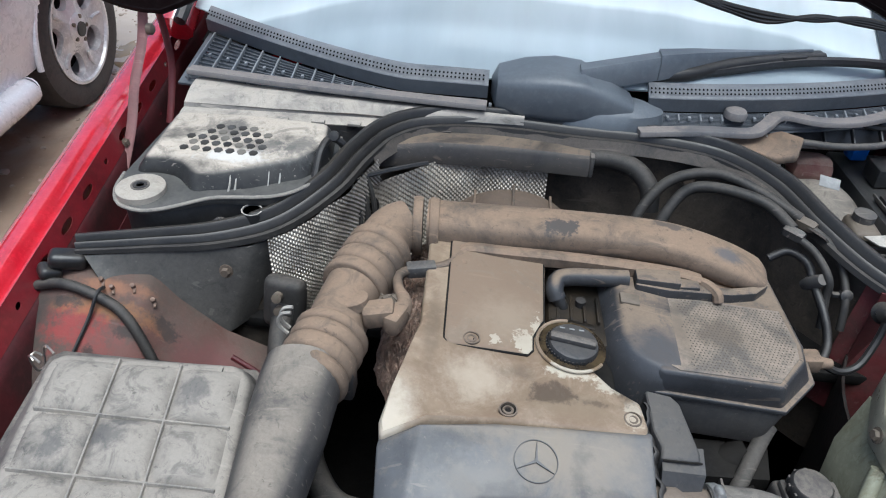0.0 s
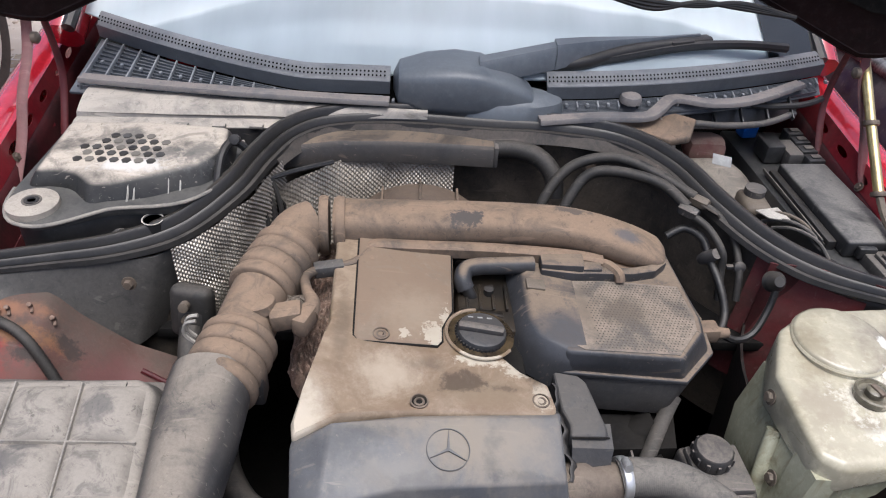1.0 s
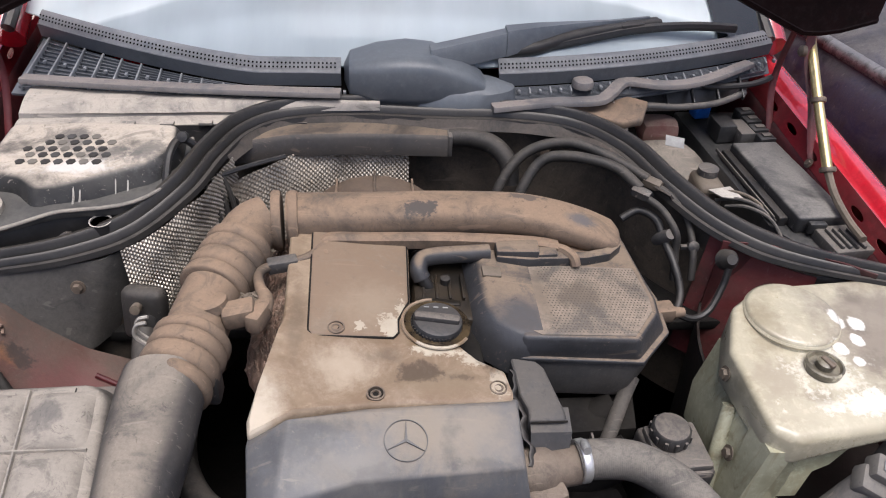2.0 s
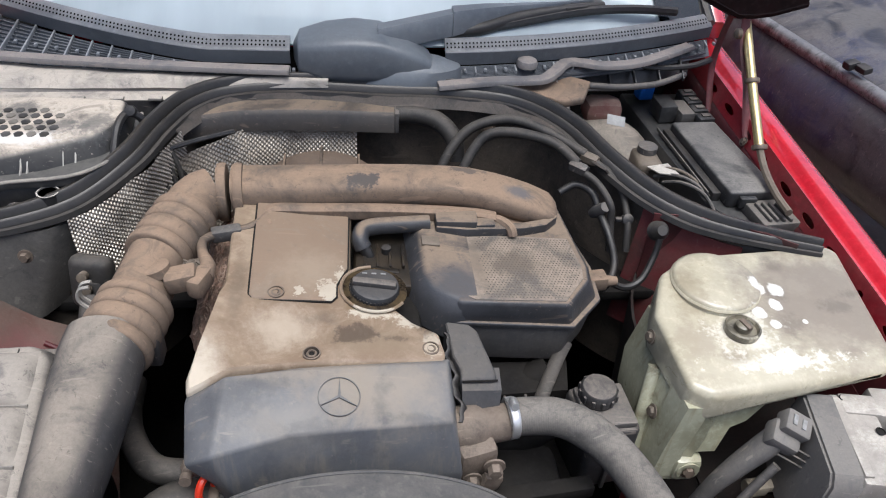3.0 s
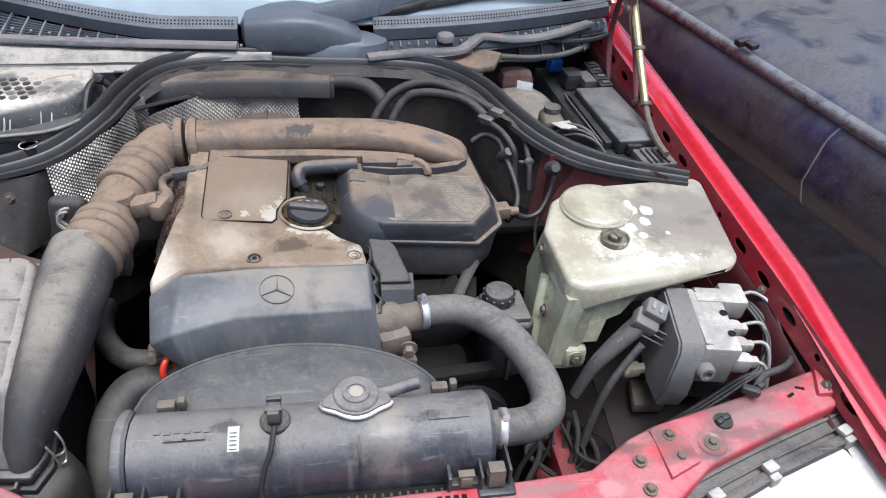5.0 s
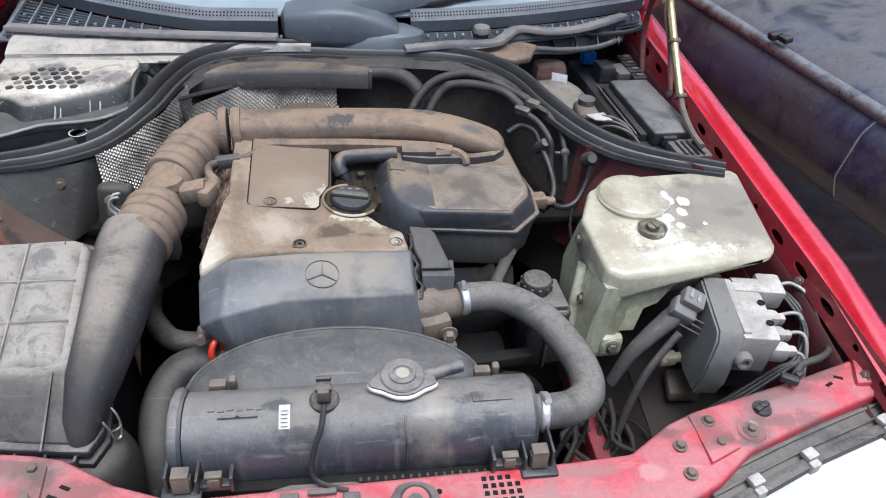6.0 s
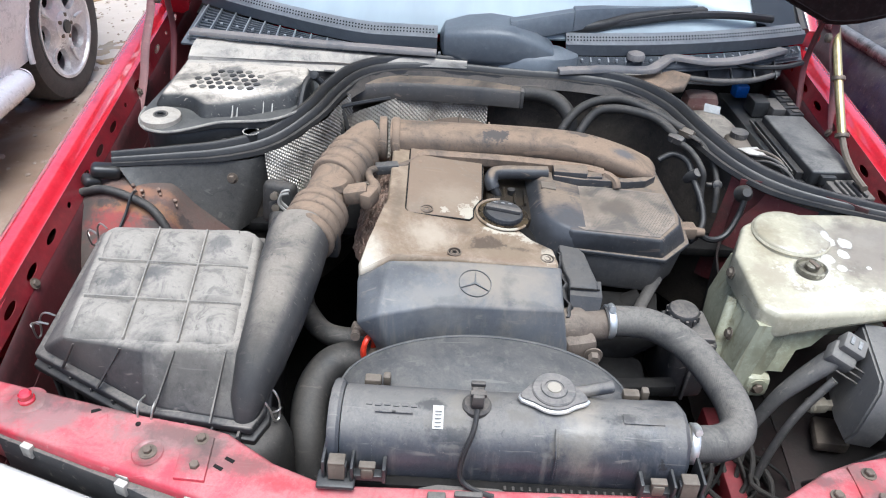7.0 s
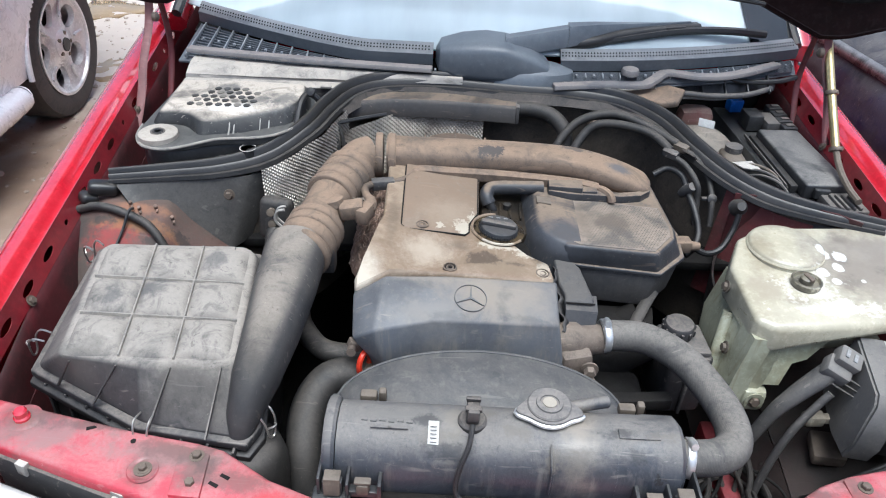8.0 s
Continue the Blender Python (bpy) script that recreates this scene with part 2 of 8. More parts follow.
BEIGE = mk("dust_covered_beige_plastic", (0.022, 0.022, 0.022), 0.4, base2=(0.05, 0.048, 0.045), dust=1.0, dust_col=(0.45, 0.395, 0.33), side=0.0, dust_scale=8, grain=0.12, cover=0.15, spots=(0.02, 0.02, 0.02), spot_scale=10, spot_cut=(0.62, 0.70), up0=0.66, spec=0.35)
FUSE = mk("fuse_box_plastic", (0.02, 0.021, 0.023), 0.35, dust=0.12, dust_col=(0.3, 0.28, 0.25))
BLUE = mk("blue_plastic", (0.02, 0.16, 0.62), 0.4, bump=0.02)
RED_CLIP = mk("red_plastic", (0.75, 0.05, 0.02), 0.35, bump=0.02)
WHITE = mk("paper_label", (0.56, 0.54, 0.50), 0.5, base2=(0.42, 0.40, 0.36), bump=0.02)
INK = mk("label_print", (0.08, 0.08, 0.085), 0.6, bump=0.02)
TAN = mk("aged_tan_plastic", (0.11, 0.088, 0.065), 0.6, dust=0.4, dust_col=(0.22, 0.185, 0.15))
LENS = mk("headlight_lens", (0.62, 0.60, 0.56), 0.12, coat=0.8, bump=0.03, base2=(0.5, 0.48, 0.44), scale=5)
GROUND = mk("wet_brown_mud", (0.40, 0.305, 0.235), 0.42, base2=(0.26, 0.19, 0.14), scale=1.6, bump=1.0, bscale=18, spots=(0.42, 0.34, 0.27), spot_scale=3.4, spot_cut=(0.52, 0.66))
SILVER_CAR = mk("silver_car_paint", (0.69, 0.68, 0.71), 0.24, metal=0.1, coat=0.8, bump=0.02, base2=(0.64, 0.63, 0.66), dust=0.15, dust_col=(0.42, 0.38, 0.34), side=0.6)
TYRE = mk("tyre_rubber", (0.028, 0.028, 0.03), 0.75, dust=0.35, dust_col=(0.13, 0.11, 0.095), side=0.8, bscale=80, bump=0.3)
ALLOY = mk("alloy_wheel_paint", (0.68, 0.67, 0.68), 0.26, metal=0.35, bump=0.03, dust=0.2, dust_col=(0.36, 0.32, 0.28), side=0.5)
# base2 paints the sky's blue reflections into the black.
BLACK_CAR = mk("dusty_black_paint_blue_glints", (0.010, 0.011, 0.018), 0.26, bump=0.5, bscale=30, dust=0.75, dust_col=(0.125, 0.117, 0.114), side=0.5, dust_scale=9, base2=(0.008, 0.015, 0.060), scale=2.6, spec=0.5, spots=(0.004, 0.004, 0.006), spot_scale=7, spot_cut=(0.55, 0.64), streak=0.5, streak_col=(0.045, 0.042, 0.044))
BLACK_CAR_TRIM = mk("grey_bumper_strip", (0.10, 0.10, 0.106), 0.18, coat=0.9, base2=(0.15, 0.15, 0.157), scale=12, dust=0.5, dust_col=(0.18, 0.172, 0.168), side=0.4, dust_scale=16, spots=(0.012, 0.012, 0.014), spot_scale=16, spot_cut=(0.50, 0.62))
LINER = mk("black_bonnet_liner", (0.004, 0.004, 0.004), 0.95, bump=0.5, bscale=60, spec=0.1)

DUCT_PLASTIC = mk("air_duct_plastic", (0.034, 0.034, 0.036), 0.48, base2=(0.026, 0.026, 0.029), up0=0.5, dust=1.0, dust_col=(0.215, 0.187, 0.155), side=0.14, dust_scale=6, grain=0.15, cover=0.12, spec=0.35, lumps=0.25)
# Dust stops at the flanks, which stay dark to read as shaded.
HOOD = mk("hood_plastic", (0.028, 0.030, 0.034), 0.38, base2=(0.044, 0.046, 0.052), dust=0.95, up0=0.72, dust_col=(0.195, 0.148, 0.107), side=0.04, dust_scale=8, cover=0.14, grain=0.15, lumps=0.2, spec=0.4)
# shaped dirt and wear, and some painted glints and shade
# Lower duct end darkened: its shade painted in, besides grime and less dust.
stain_or_tone(DUCT_PLASTIC, (-0.362, 0.075), (0.05, 0.07), (0.030, 0.029, 0.028), 0.7, 0.8, 0.7, 25)
stain_or_tone(BOX_PLASTIC, (-0.42, 0.065), (0.10, 0.028), (0.045, 0.042, 0.038), 0.6, 0.8, 1.2, 30)
stain_or_tone(BOX_PLASTIC, (-0.60, 0.085), (0.06, 0.03), (0.10, 0.094, 0.085), 0.6, 0.8, 1.2, 30)
FLAKE = (0.47, 0.42, 0.335)
stain_or_tone(SILVER, (-0.04, 0.318), (0.07, 0.030), (0.20, 0.15, 0.10), 0.75, 0.7)
stain_or_tone(SILVER, (-0.057, 0.329), (0.032, 0.017), (0.075, 0.054, 0.038), 0.85, 0.45, 1.1, 60)
stain_or_tone(SILVER, (-0.030, 0.372), (0.06, 0.010), (0.16, 0.11, 0.06), 0.7, 0.6, 1.2, 50)
stain_or_tone(SILVER, (-0.243, 0.275), (0.035, 0.06), (0.56, 0.50, 0.41), 0.8, 0.8, 0.6)
stain_or_tone(SILVER, (-0.034, 0.362), (0.040, 0.009), FLAKE, 0.9, 0.4, 2.0, 70)
stain_or_tone(SILVER, (0.014, 0.352), (0.024, 0.010), FLAKE, 0.8, 0.4, 1.8, 80)
stain_or_tone(SILVER, (0.034, 0.318), (0.012, 0.024), FLAKE, 0.6, 0.4, 1.6, 70)
stain_or_tone(SILVER, (-0.145, 0.335), (0.05, 0.035), (0.47, 0.40, 0.31), 0.6, 0.8, 0.8)
stain_or_tone(SILVER, (0.030, 0.345), (0.014, 0.020), (0.06, 0.044, 0.03), 0.8, 0.6, 1.5, 70)
stain_or_tone(SILVER, (-0.005, 0.322), (0.020, 0.006), (0.09, 0.066, 0.045), 0.7, 0.7, 1.4, 80)
stain_or_tone(SILVER, (-0.10, 0.350), (0.030, 0.010), (0.13, 0.098, 0.07), 0.6, 0.8, 1.2, 60)
stain_or_tone(SILVER, (-0.205, 0.40), (0.012, 0.06), (0.14, 0.105, 0.075), 0.6, 0.8, 1.0, 40)
stain_or_tone(PANEL, (-0.090, 0.396), (0.013, 0.020), FLAKE, 0.8, 0.2, 2.4, 110)
stain_or_tone(PANEL, (-0.078, 0.420), (0.007, 0.022), FLAKE, 0.85, 0.2, 2.2, 110)
stain_or_tone(PANEL, (-0.128, 0.392), (0.007, 0.010), FLAKE, 0.8, 0.2, 1.8, 90)
stain_or_tone(PANEL, (-0.115, 0.43), (0.05, 0.05), (0.30, 0.245, 0.18), 0.5, 0.9, 0.8)
stain_or_tone(COVER_GREY, (-0.03, 0.250), (0.10, 0.05), (0.25, 0.215, 0.172), 0.8, 0.9, 0.9, 25)
stain_or_tone(COVER_GREY, (-0.14, 0.205), (0.07, 0.03), (0.19, 0.175, 0.155), 0.6, 0.9, 1.0, 40)
for wx, wy, wa, wb in ((-0.20, 0.235, 0.03, 0.03), (-0.10, 0.20, 0.05, 0.010), (0.01, 0.215, 0.04, 0.008), (-0.03, 0.235, 0.012, 0.03), (-0.16, 0.25, 0.03, 0.012)):
    stain_or_tone(COVER_GREY, (wx, wy), (wa, wb), (0.055, 0.056, 0.060), 0.42, 0.9, 1.6, 45)
stain_or_tone(PIPE, (-0.045, 0.590), (0.026, 0.014), (0.065, 0.06, 0.058), 0.9, 0.3, 1.6, 70)
stain_or_tone(PIPE, (0.110, 0.625), (0.030, 0.010), (0.065, 0.06, 0.058), 0.7, 0.4, 1.6, 60)
stain_or_tone(PIPE, (0.188, 0.590), (0.026, 0.016), (0.10, 0.10, 0.108), 0.8, 0.7, 0.8, 60)
stain_or_tone(TANK, (0.055, 0.015), (0.030, 0.06), (0.27, 0.235, 0.19), 0.75, 0.9, 0.8, 30)
stain_or_tone(TANK, (-0.165, 0.02), (0.05, 0.018), (0.16, 0.15, 0.135), 0.7, 0.7, 1.5, 60)
stain_or_tone(TANK, (-0.095, 0.015), (0.02, 0.03), (0.22, 0.195, 0.16), 0.6, 0.7, 1.2, 50)
stain_or_tone(RES_TOP, (0.590, 0.390), (0.130, 0.125), (0.21, 0.175, 0.138), 0.85, 0.6, 0.8, 24)
rt = random.Random(8)
for k in range(9):
    stain_or_tone(RES_TOP, (rt.uniform(0.52, 0.65), rt.uniform(0.30, 0.47)), (rt.uniform(0.012, 0.04), rt.uniform(0.008, 0.025)), ((0.13, 0.106, 0.082), (0.30, 0.258, 0.20))[k % 2], 0.55, 0.8, 1.6, 55)
stain_or_tone(RES_TOP, (0.395, 0.330), (0.035, 0.035), (0.33, 0.285, 0.21), 0.7, 0.6, 1.3, 40)
# Wet glints of the sky, painted as white spots.
for wx, wy, wr in ((0.506, 0.418, 0.013), (0.533, 0.414, 0.012), (0.520, 0.385, 0.009), (0.492, 0.372, 0.010), (0.505, 0.350, 0.008), (0.548, 0.352, 0.004)):
    stain_or_tone(RES_TOP, (wx, wy), (wr, wr * 1.2), (0.74, 0.72, 0.66), 1.0, 0.25, 0.7, 60)
# Glossy white of the front lip, painted as a pale band.
stain_or_tone(RES_TOP, (0.49, 0.285), (0.075, 0.016), (0.70, 0.67, 0.57), 0.9, 0.5, 2.2, 60)
stain_or_tone(RES_TOP, (0.40, 0.40), (0.03, 0.05), (0.26, 0.22, 0.15), 0.6, 0.7, 1.4, 45)
stain_or_tone(RES_TOP, (0.43, 0.300), (0.03, 0.016), (0.24, 0.20, 0.14), 0.6, 0.6, 1.6, 60)
stain_or_tone(RES_TOP, (0.452, 0.338), (0.046, 0.036), (0.68, 0.65, 0.55), 0.75, 0.6, 2.0, 60)

stain_or_tone(RUSTY, (-0.69, 0.425), (0.055, 0.030), (0.30, 0.03, 0.03), 0.65, 0.8, 1.8, 55)
stain_or_tone(RUSTY, (-0.655, 0.452), (0.080, 0.013), (0.27, 0.125, 0.045), 0.6, 0.8, 1.4, 60)
stain_or_tone(RUSTY, (-0.63, 0.405), (0.06, 0.028), (0.15, 0.062, 0.052), 0.75, 0.7, 1.4, 45)
stain_or_tone(RUSTY, (-0.60, 0.375), (0.05, 0.024), (0.20, 0.022, 0.04), 0.6, 0.8, 1.6, 50)
stain_or_tone(RUSTY, (-0.655, 0.482), (0.055, 0.014), (0.24, 0.115, 0.065), 0.85, 0.7, 1.0, 40)
stain_or_tone(RUSTY, (-0.52, 0.44), (0.07, 0.05), (0.135, 0.05, 0.048), 0.8, 0.8, 0.8, 25)
stain_or_tone(RUSTY, (-0.46, 0.40), (0.07, 0.05), (0.15, 0.015, 0.02), 0.85, 0.7, 0.9, 25)
for wx, wy, wa, wb in ((-0.71, 0.455, 0.02, 0.008), (-0.665, 0.40, 0.012, 0.01), (-0.62, 0.43, 0.016, 0.007), (-0.58, 0.46, 0.016, 0.012)):
    stain_or_tone(RUSTY, (wx, wy), (wa, wb), (0.035, 0.028, 0.024), 0.8, 0.5, 1.6, 70)
stain_or_tone(RUSTY, (-0.775, 0.42), (0.06, 0.10), (0.035, 0.032, 0.028), 0.9, 0.7, 0.8, 25)
for wx, wy, wa, wb in ((-0.53, 0.205, 0.030, 0.016), (-0.515, 0.225, 0.022, 0.006), (-0.455, 0.27, 0.02, 0.022), (-0.575, 0.19, 0.016, 0.02)):
    stain_or_tone(BOX_PLASTIC, (wx, wy), (wa, wb), (0.085, 0.083, 0.085), 0.6, 0.6, 1.4, 60)
for wx, wy, wa, wb in ((-0.56, 0.745, 0.035, 0.03), (-0.50, 0.70, 0.05, 0.02), (-0.44, 0.70, 0.03, 0.03)):
    stain_or_tone(BEIGE, (wx, wy), (wa, wb), (0.10, 0.098, 0.095), 0.7, 0.6, 1.4, 45)
stain_or_tone(BEIGE, (-0.53, 0.672), (0.06, 0.018), (0.62, 0.60, 0.57), 0.8, 0.6, 1.3, 50)
for wx, wy, wa, wb in ((0.02, -0.10, 0.30, 0.03), (-0.45, -0.005, 0.10, 0.02), (0.24, -0.062, 0.06, 0.012), (0.55, 0.035, 0.07, 0.025), (-0.62, 0.02, 0.08, 0.03)):
    stain_or_tone(RED_DUSTY, (wx, wy), (wa, wb), (0.23, 0.165, 0.15), 0.65, 0.7, 1.5, 30)
for wx, wy, wa, wb in ((0.055, -0.082, 0.05, 0.012), (0.15, -0.06, 0.02, 0.012), (0.40, -0.02, 0.05, 0.02), (-0.30, -0.06, 0.04, 0.015), (0.68, 0.08, 0.04, 0.03)):
    stain_or_tone(RED_DUSTY, (wx, wy), (wa, wb), (0.50, 0.010, 0.024), 0.6, 0.9, 1.8, 35)
for wx, wy, wa, wb in ((0.56, 0.22, 0.05, 0.035), (0.60, 0.16, 0.04, 0.03), (0.55, 0.16, 0.02, 0.05), (0.61, 0.25, 0.03, 0.02)):
    stain_or_tone(ALU, (wx, wy), (wa, wb), (0.27, 0.245, 0.215), 0.6, 0.8, 1.4, 45)
for wx, wy, wa, wb in ((0.50, 0.048, 0.12, 0.016), (0.62, 0.085, 0.08, 0.014), (0.40, 0.02, 0.03, 0.03), (-0.60, 0.052, 0.10, 0.012), (-0.44, 0.0, 0.06, 0.02), (0.56, 0.0, 0.08, 0.014), (-0.36, -0.035, 0.04, 0.02)):
    stain_or_tone(RED_DUSTY, (wx, wy), (wa, wb), (0.15, 0.085, 0.075), 0.7, 0.6, 1.5, 35)
# Browner patch beside the silver car: wet mud, with its shade painted in.
stain_or_tone(GROUND, (-1.75, 1.9), (0.45, 0.6), (0.21, 0.145, 0.10), 0.7, 0.8, 0.8, 2.5)
stain_or_tone(GROUND, (-2.4, 5.2), (3.2, 2.6), (0.52, 0.455, 0.395), 0.9, 0.6, 0.5, 1.5)
stain_or_tone(GROUND, (-1.95, 3.2), (0.75, 0.9), (0.45, 0.385, 0.325), 0.85, 0.7, 0.9, 3.0)
# Red darkened to offset how brightly the tilted flange catches the light.
FLANGE = mk("darkened_dusty_red_flange", (0.22, 0.006, 0.015), 0.26, base2=(0.14, 0.006, 0.011), coat=0.7, dust=0.3, dust_col=(0.18, 0.085, 0.08), side=0.6, dust_scale=12, spots=(0.05, 0.015, 0.016), spot_scale=14, spot_cut=(0.60, 0.72))
COVER_SIDE = mk("side_cover_plastic", (0.030, 0.032, 0.037), 0.42, base2=(0.042, 0.043, 0.047), dust=0.6, dust_col=(0.105, 0.092, 0.078), side=0.15, dust_scale=9, grain=0.2, lumps=0.3, streak=0.4, streak_col=(0.12, 0.108, 0.095))
RIM_GREY = mk("housing_rim_plastic", (0.035, 0.035, 0.034), 0.5, base2=(0.06, 0.058, 0.055), scale=30, dust=0.3, dust_col=(0.16, 0.148, 0.13), side=0.15)
stain_or_tone(RED_DUSTY, (0.322, -0.066), (0.019, 0.015), (0.46, 0.22, 0.21), 0.85, 0.35, 0.9, 60)
for wx, wy, wr in ((-0.474, -0.028, 0.030), (0.481, -0.012, 0.030), (-0.657, 0.043, 0.036), (0.505, 0.02, 0.03), (-0.412, -0.03, 0.03), (0.426, -0.015, 0.025)):
    stain_or_tone(RED_DUSTY, (wx, wy), (wr, wr), (0.12, 0.095, 0.08), 0.65, 0.8, 0.9, 50)
for wx, wy, wa, wb in ((0.44, -0.03, 0.05, 0.012), (0.62, 0.07, 0.05, 0.012), (-0.40, -0.02, 0.02, 0.03), (0.53, 0.06, 0.05, 0.01), (-0.55, 0.035, 0.09, 0.01), (0.36, -0.01, 0.03, 0.012)):
    stain_or_tone(RED_DUSTY, (wx, wy), (wa, wb), (0.11, 0.075, 0.068), 0.7, 0.8, 1.6, 40)
rs = random.Random(3)
for k in range(12):
    stain_or_tone(TANK, (rs.uniform(-0.22, 0.17), rs.uniform(-0.02, 0.045)), (rs.uniform(0.012, 0.035), rs.uniform(0.006, 0.014)), (0.14, 0.125, 0.105) if k % 3 else (0.018, 0.019, 0.022), 0.6, 0.7, 1.6, 70)
for k in range(11):
    stain_or_tone(TANK, (rs.uniform(-0.22, 0.16), rs.uniform(-0.03, 0.04)), (rs.uniform(0.008, 0.022), rs.uniform(0.0012, 0.003)), (0.19, 0.175, 0.155), 0.3, 0.8, 1.8, 90)
PLATE = mk("plenum_plate_plastic", (0.12, 0.115, 0.11), 0.5, base2=(0.18, 0.17, 0.155), dust=1.0, dust_col=(0.42, 0.375, 0.32), side=0.2, dust_scale=7, grain=0.12, cover=0.14, spots=(0.06, 0.055, 0.05), spot_scale=12, spot_cut=(0.60, 0.70))

CAR_GLASS = mk("dark_car_window", (0.02, 0.024, 0.026), 0.08, bump=0.01, coat=0.5)

GLASS = bpy.data.materials.new("dusty_sky_painted_glass")
GLASS.use_nodes = True
gt = GLASS.node_tree
gb = gt.nodes["Principled BSDF"]
gb.inputs["Transmission Weight"].default_value = 1.0
gb.inputs["Roughness"].default_value = 0.12
gb.inputs["Base Color"].default_value = (0.8, 0.88, 0.9, 1)
# Diffuse layer: dust, plus the sky's reflection put into its colour.
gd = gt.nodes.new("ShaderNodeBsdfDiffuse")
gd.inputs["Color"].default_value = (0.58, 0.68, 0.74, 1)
gm = gt.nodes.new("ShaderNodeMixShader")
gs = gt.nodes.new("ShaderNodeTexNoise")
gs.inputs["Scale"].default_value, gs.inputs["Detail"].default_value = 3.0, 6.0
gmap = gt.nodes.new("ShaderNodeMapping")
gmap.inputs["Scale"].default_value = (2.2, 0.5, 0.5)
gt.links.new(gt.nodes.new("ShaderNodeTexCoord").outputs["Object"], gmap.inputs[0])
gt.links.new(gmap.outputs[0], gs.inputs["Vector"])
gr = gt.nodes.new("ShaderNodeMapRange")
gr.inputs[1].default_value, gr.inputs[2].default_value = 0.3, 0.7
gr.inputs[3].default_value, gr.inputs[4].default_value = 0.62, 0.88
gt.links.new(gs.outputs[0], gr.inputs[0])
gt.links.new(gr.outputs[0], gm.inputs[0])
# dust film below the swept edge, pale ridge along it; sky reflection painted above
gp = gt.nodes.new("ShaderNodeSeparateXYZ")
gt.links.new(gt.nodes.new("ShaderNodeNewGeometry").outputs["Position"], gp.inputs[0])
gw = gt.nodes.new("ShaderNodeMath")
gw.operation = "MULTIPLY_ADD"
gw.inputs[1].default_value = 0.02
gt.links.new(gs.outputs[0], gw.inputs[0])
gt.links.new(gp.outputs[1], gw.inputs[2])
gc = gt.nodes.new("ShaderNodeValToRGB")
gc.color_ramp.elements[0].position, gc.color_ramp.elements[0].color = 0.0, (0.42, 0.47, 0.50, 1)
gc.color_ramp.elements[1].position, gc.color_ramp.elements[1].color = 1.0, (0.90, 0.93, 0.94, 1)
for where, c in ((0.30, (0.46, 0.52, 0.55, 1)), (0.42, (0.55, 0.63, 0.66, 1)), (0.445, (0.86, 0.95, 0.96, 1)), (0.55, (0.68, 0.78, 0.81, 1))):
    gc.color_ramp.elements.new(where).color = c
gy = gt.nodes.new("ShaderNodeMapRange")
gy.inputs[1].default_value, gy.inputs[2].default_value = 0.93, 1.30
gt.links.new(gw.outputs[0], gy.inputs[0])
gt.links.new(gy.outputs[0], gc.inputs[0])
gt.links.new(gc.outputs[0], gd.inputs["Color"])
gt.links.new(gb.outputs[0], gm.inputs[1])
gt.links.new(gd.outputs[0], gm.inputs[2])
gt.links.new(gm.outputs[0], gt.nodes["Material Output"].inputs["Surface"])


# ---- mesh helpers ----
ORG = {}


def finish(bm, name, mat, org, smooth=40):
    bmesh.ops.recalc_face_normals(bm, faces=bm.faces)
    bmesh.ops.translate(bm, verts=bm.verts, vec=-Vector(org))
    me = bpy.data.meshes.new(name)
    bm.to_mesh(me)
    bm.free()
    for p in me.polygons:
        p.use_smooth = True
    me.set_sharp_from_angle(angle=radians(smooth))
    me.materials.append(mat)
    return me


def thing(name, base, label, category, group="", kind=""):
    """An Empty at the base of a thing, which parents its parts."""
    ob = new(name)
    ob.empty_display_size = 0.02
    ob.location = base
    ORG[ob] = Vector(base)
    return tagged(ob, label, category, group, kind)


def part(name, bm, mat, parent, label="", smooth=40):
    """One mesh under a thing or under a part; bm is in world metres."""
    org = ORG[parent]
    ob = new(name, finish(bm, name, mat, org, smooth))
    ob.parent = parent
    ORG[ob] = org
    return tagged(ob, label)


def solid(name, bm, mat, label, category, group="", kind="", smooth=40):
    """A thing that is one mesh."""
    cs = [v.co for v in bm.verts]
    base = Vector(((min(c.x for c in cs) + max(c.x for c in cs)) / 2, (min(c.y for c in cs) + max(c.y for c in cs)) / 2, min(c.z for c in cs)))
    ob = new(name, finish(bm, name, mat, base, smooth))
    ob.location = base
    ORG[ob] = base
    return tagged(ob, label, category, group, kind)


def bevel(bm, width, segs=2, angle=28):
    es = [e for e in bm.edges if len(e.link_faces) == 2 and e.calc_face_angle(0) > radians(angle)]
    if width > 0 and es:
        bmesh.ops.bevel(bm, geom=es, offset=width, segments=segs, profile=0.5, affect="EDGES", clamp_overlap=True)
    return bm


def box(c, s, bev=0.004, rot=(0, 0, 0), segs=2):
    bm = bmesh.new()
    bmesh.ops.create_cube(bm, size=1.0)
    bmesh.ops.scale(bm, vec=s, verts=bm.verts)
    bevel(bm, min(bev, min(s) * 0.45), segs)
    bmesh.ops.transform(bm, matrix=pose(*c, *rot), verts=bm.verts)
    return bm


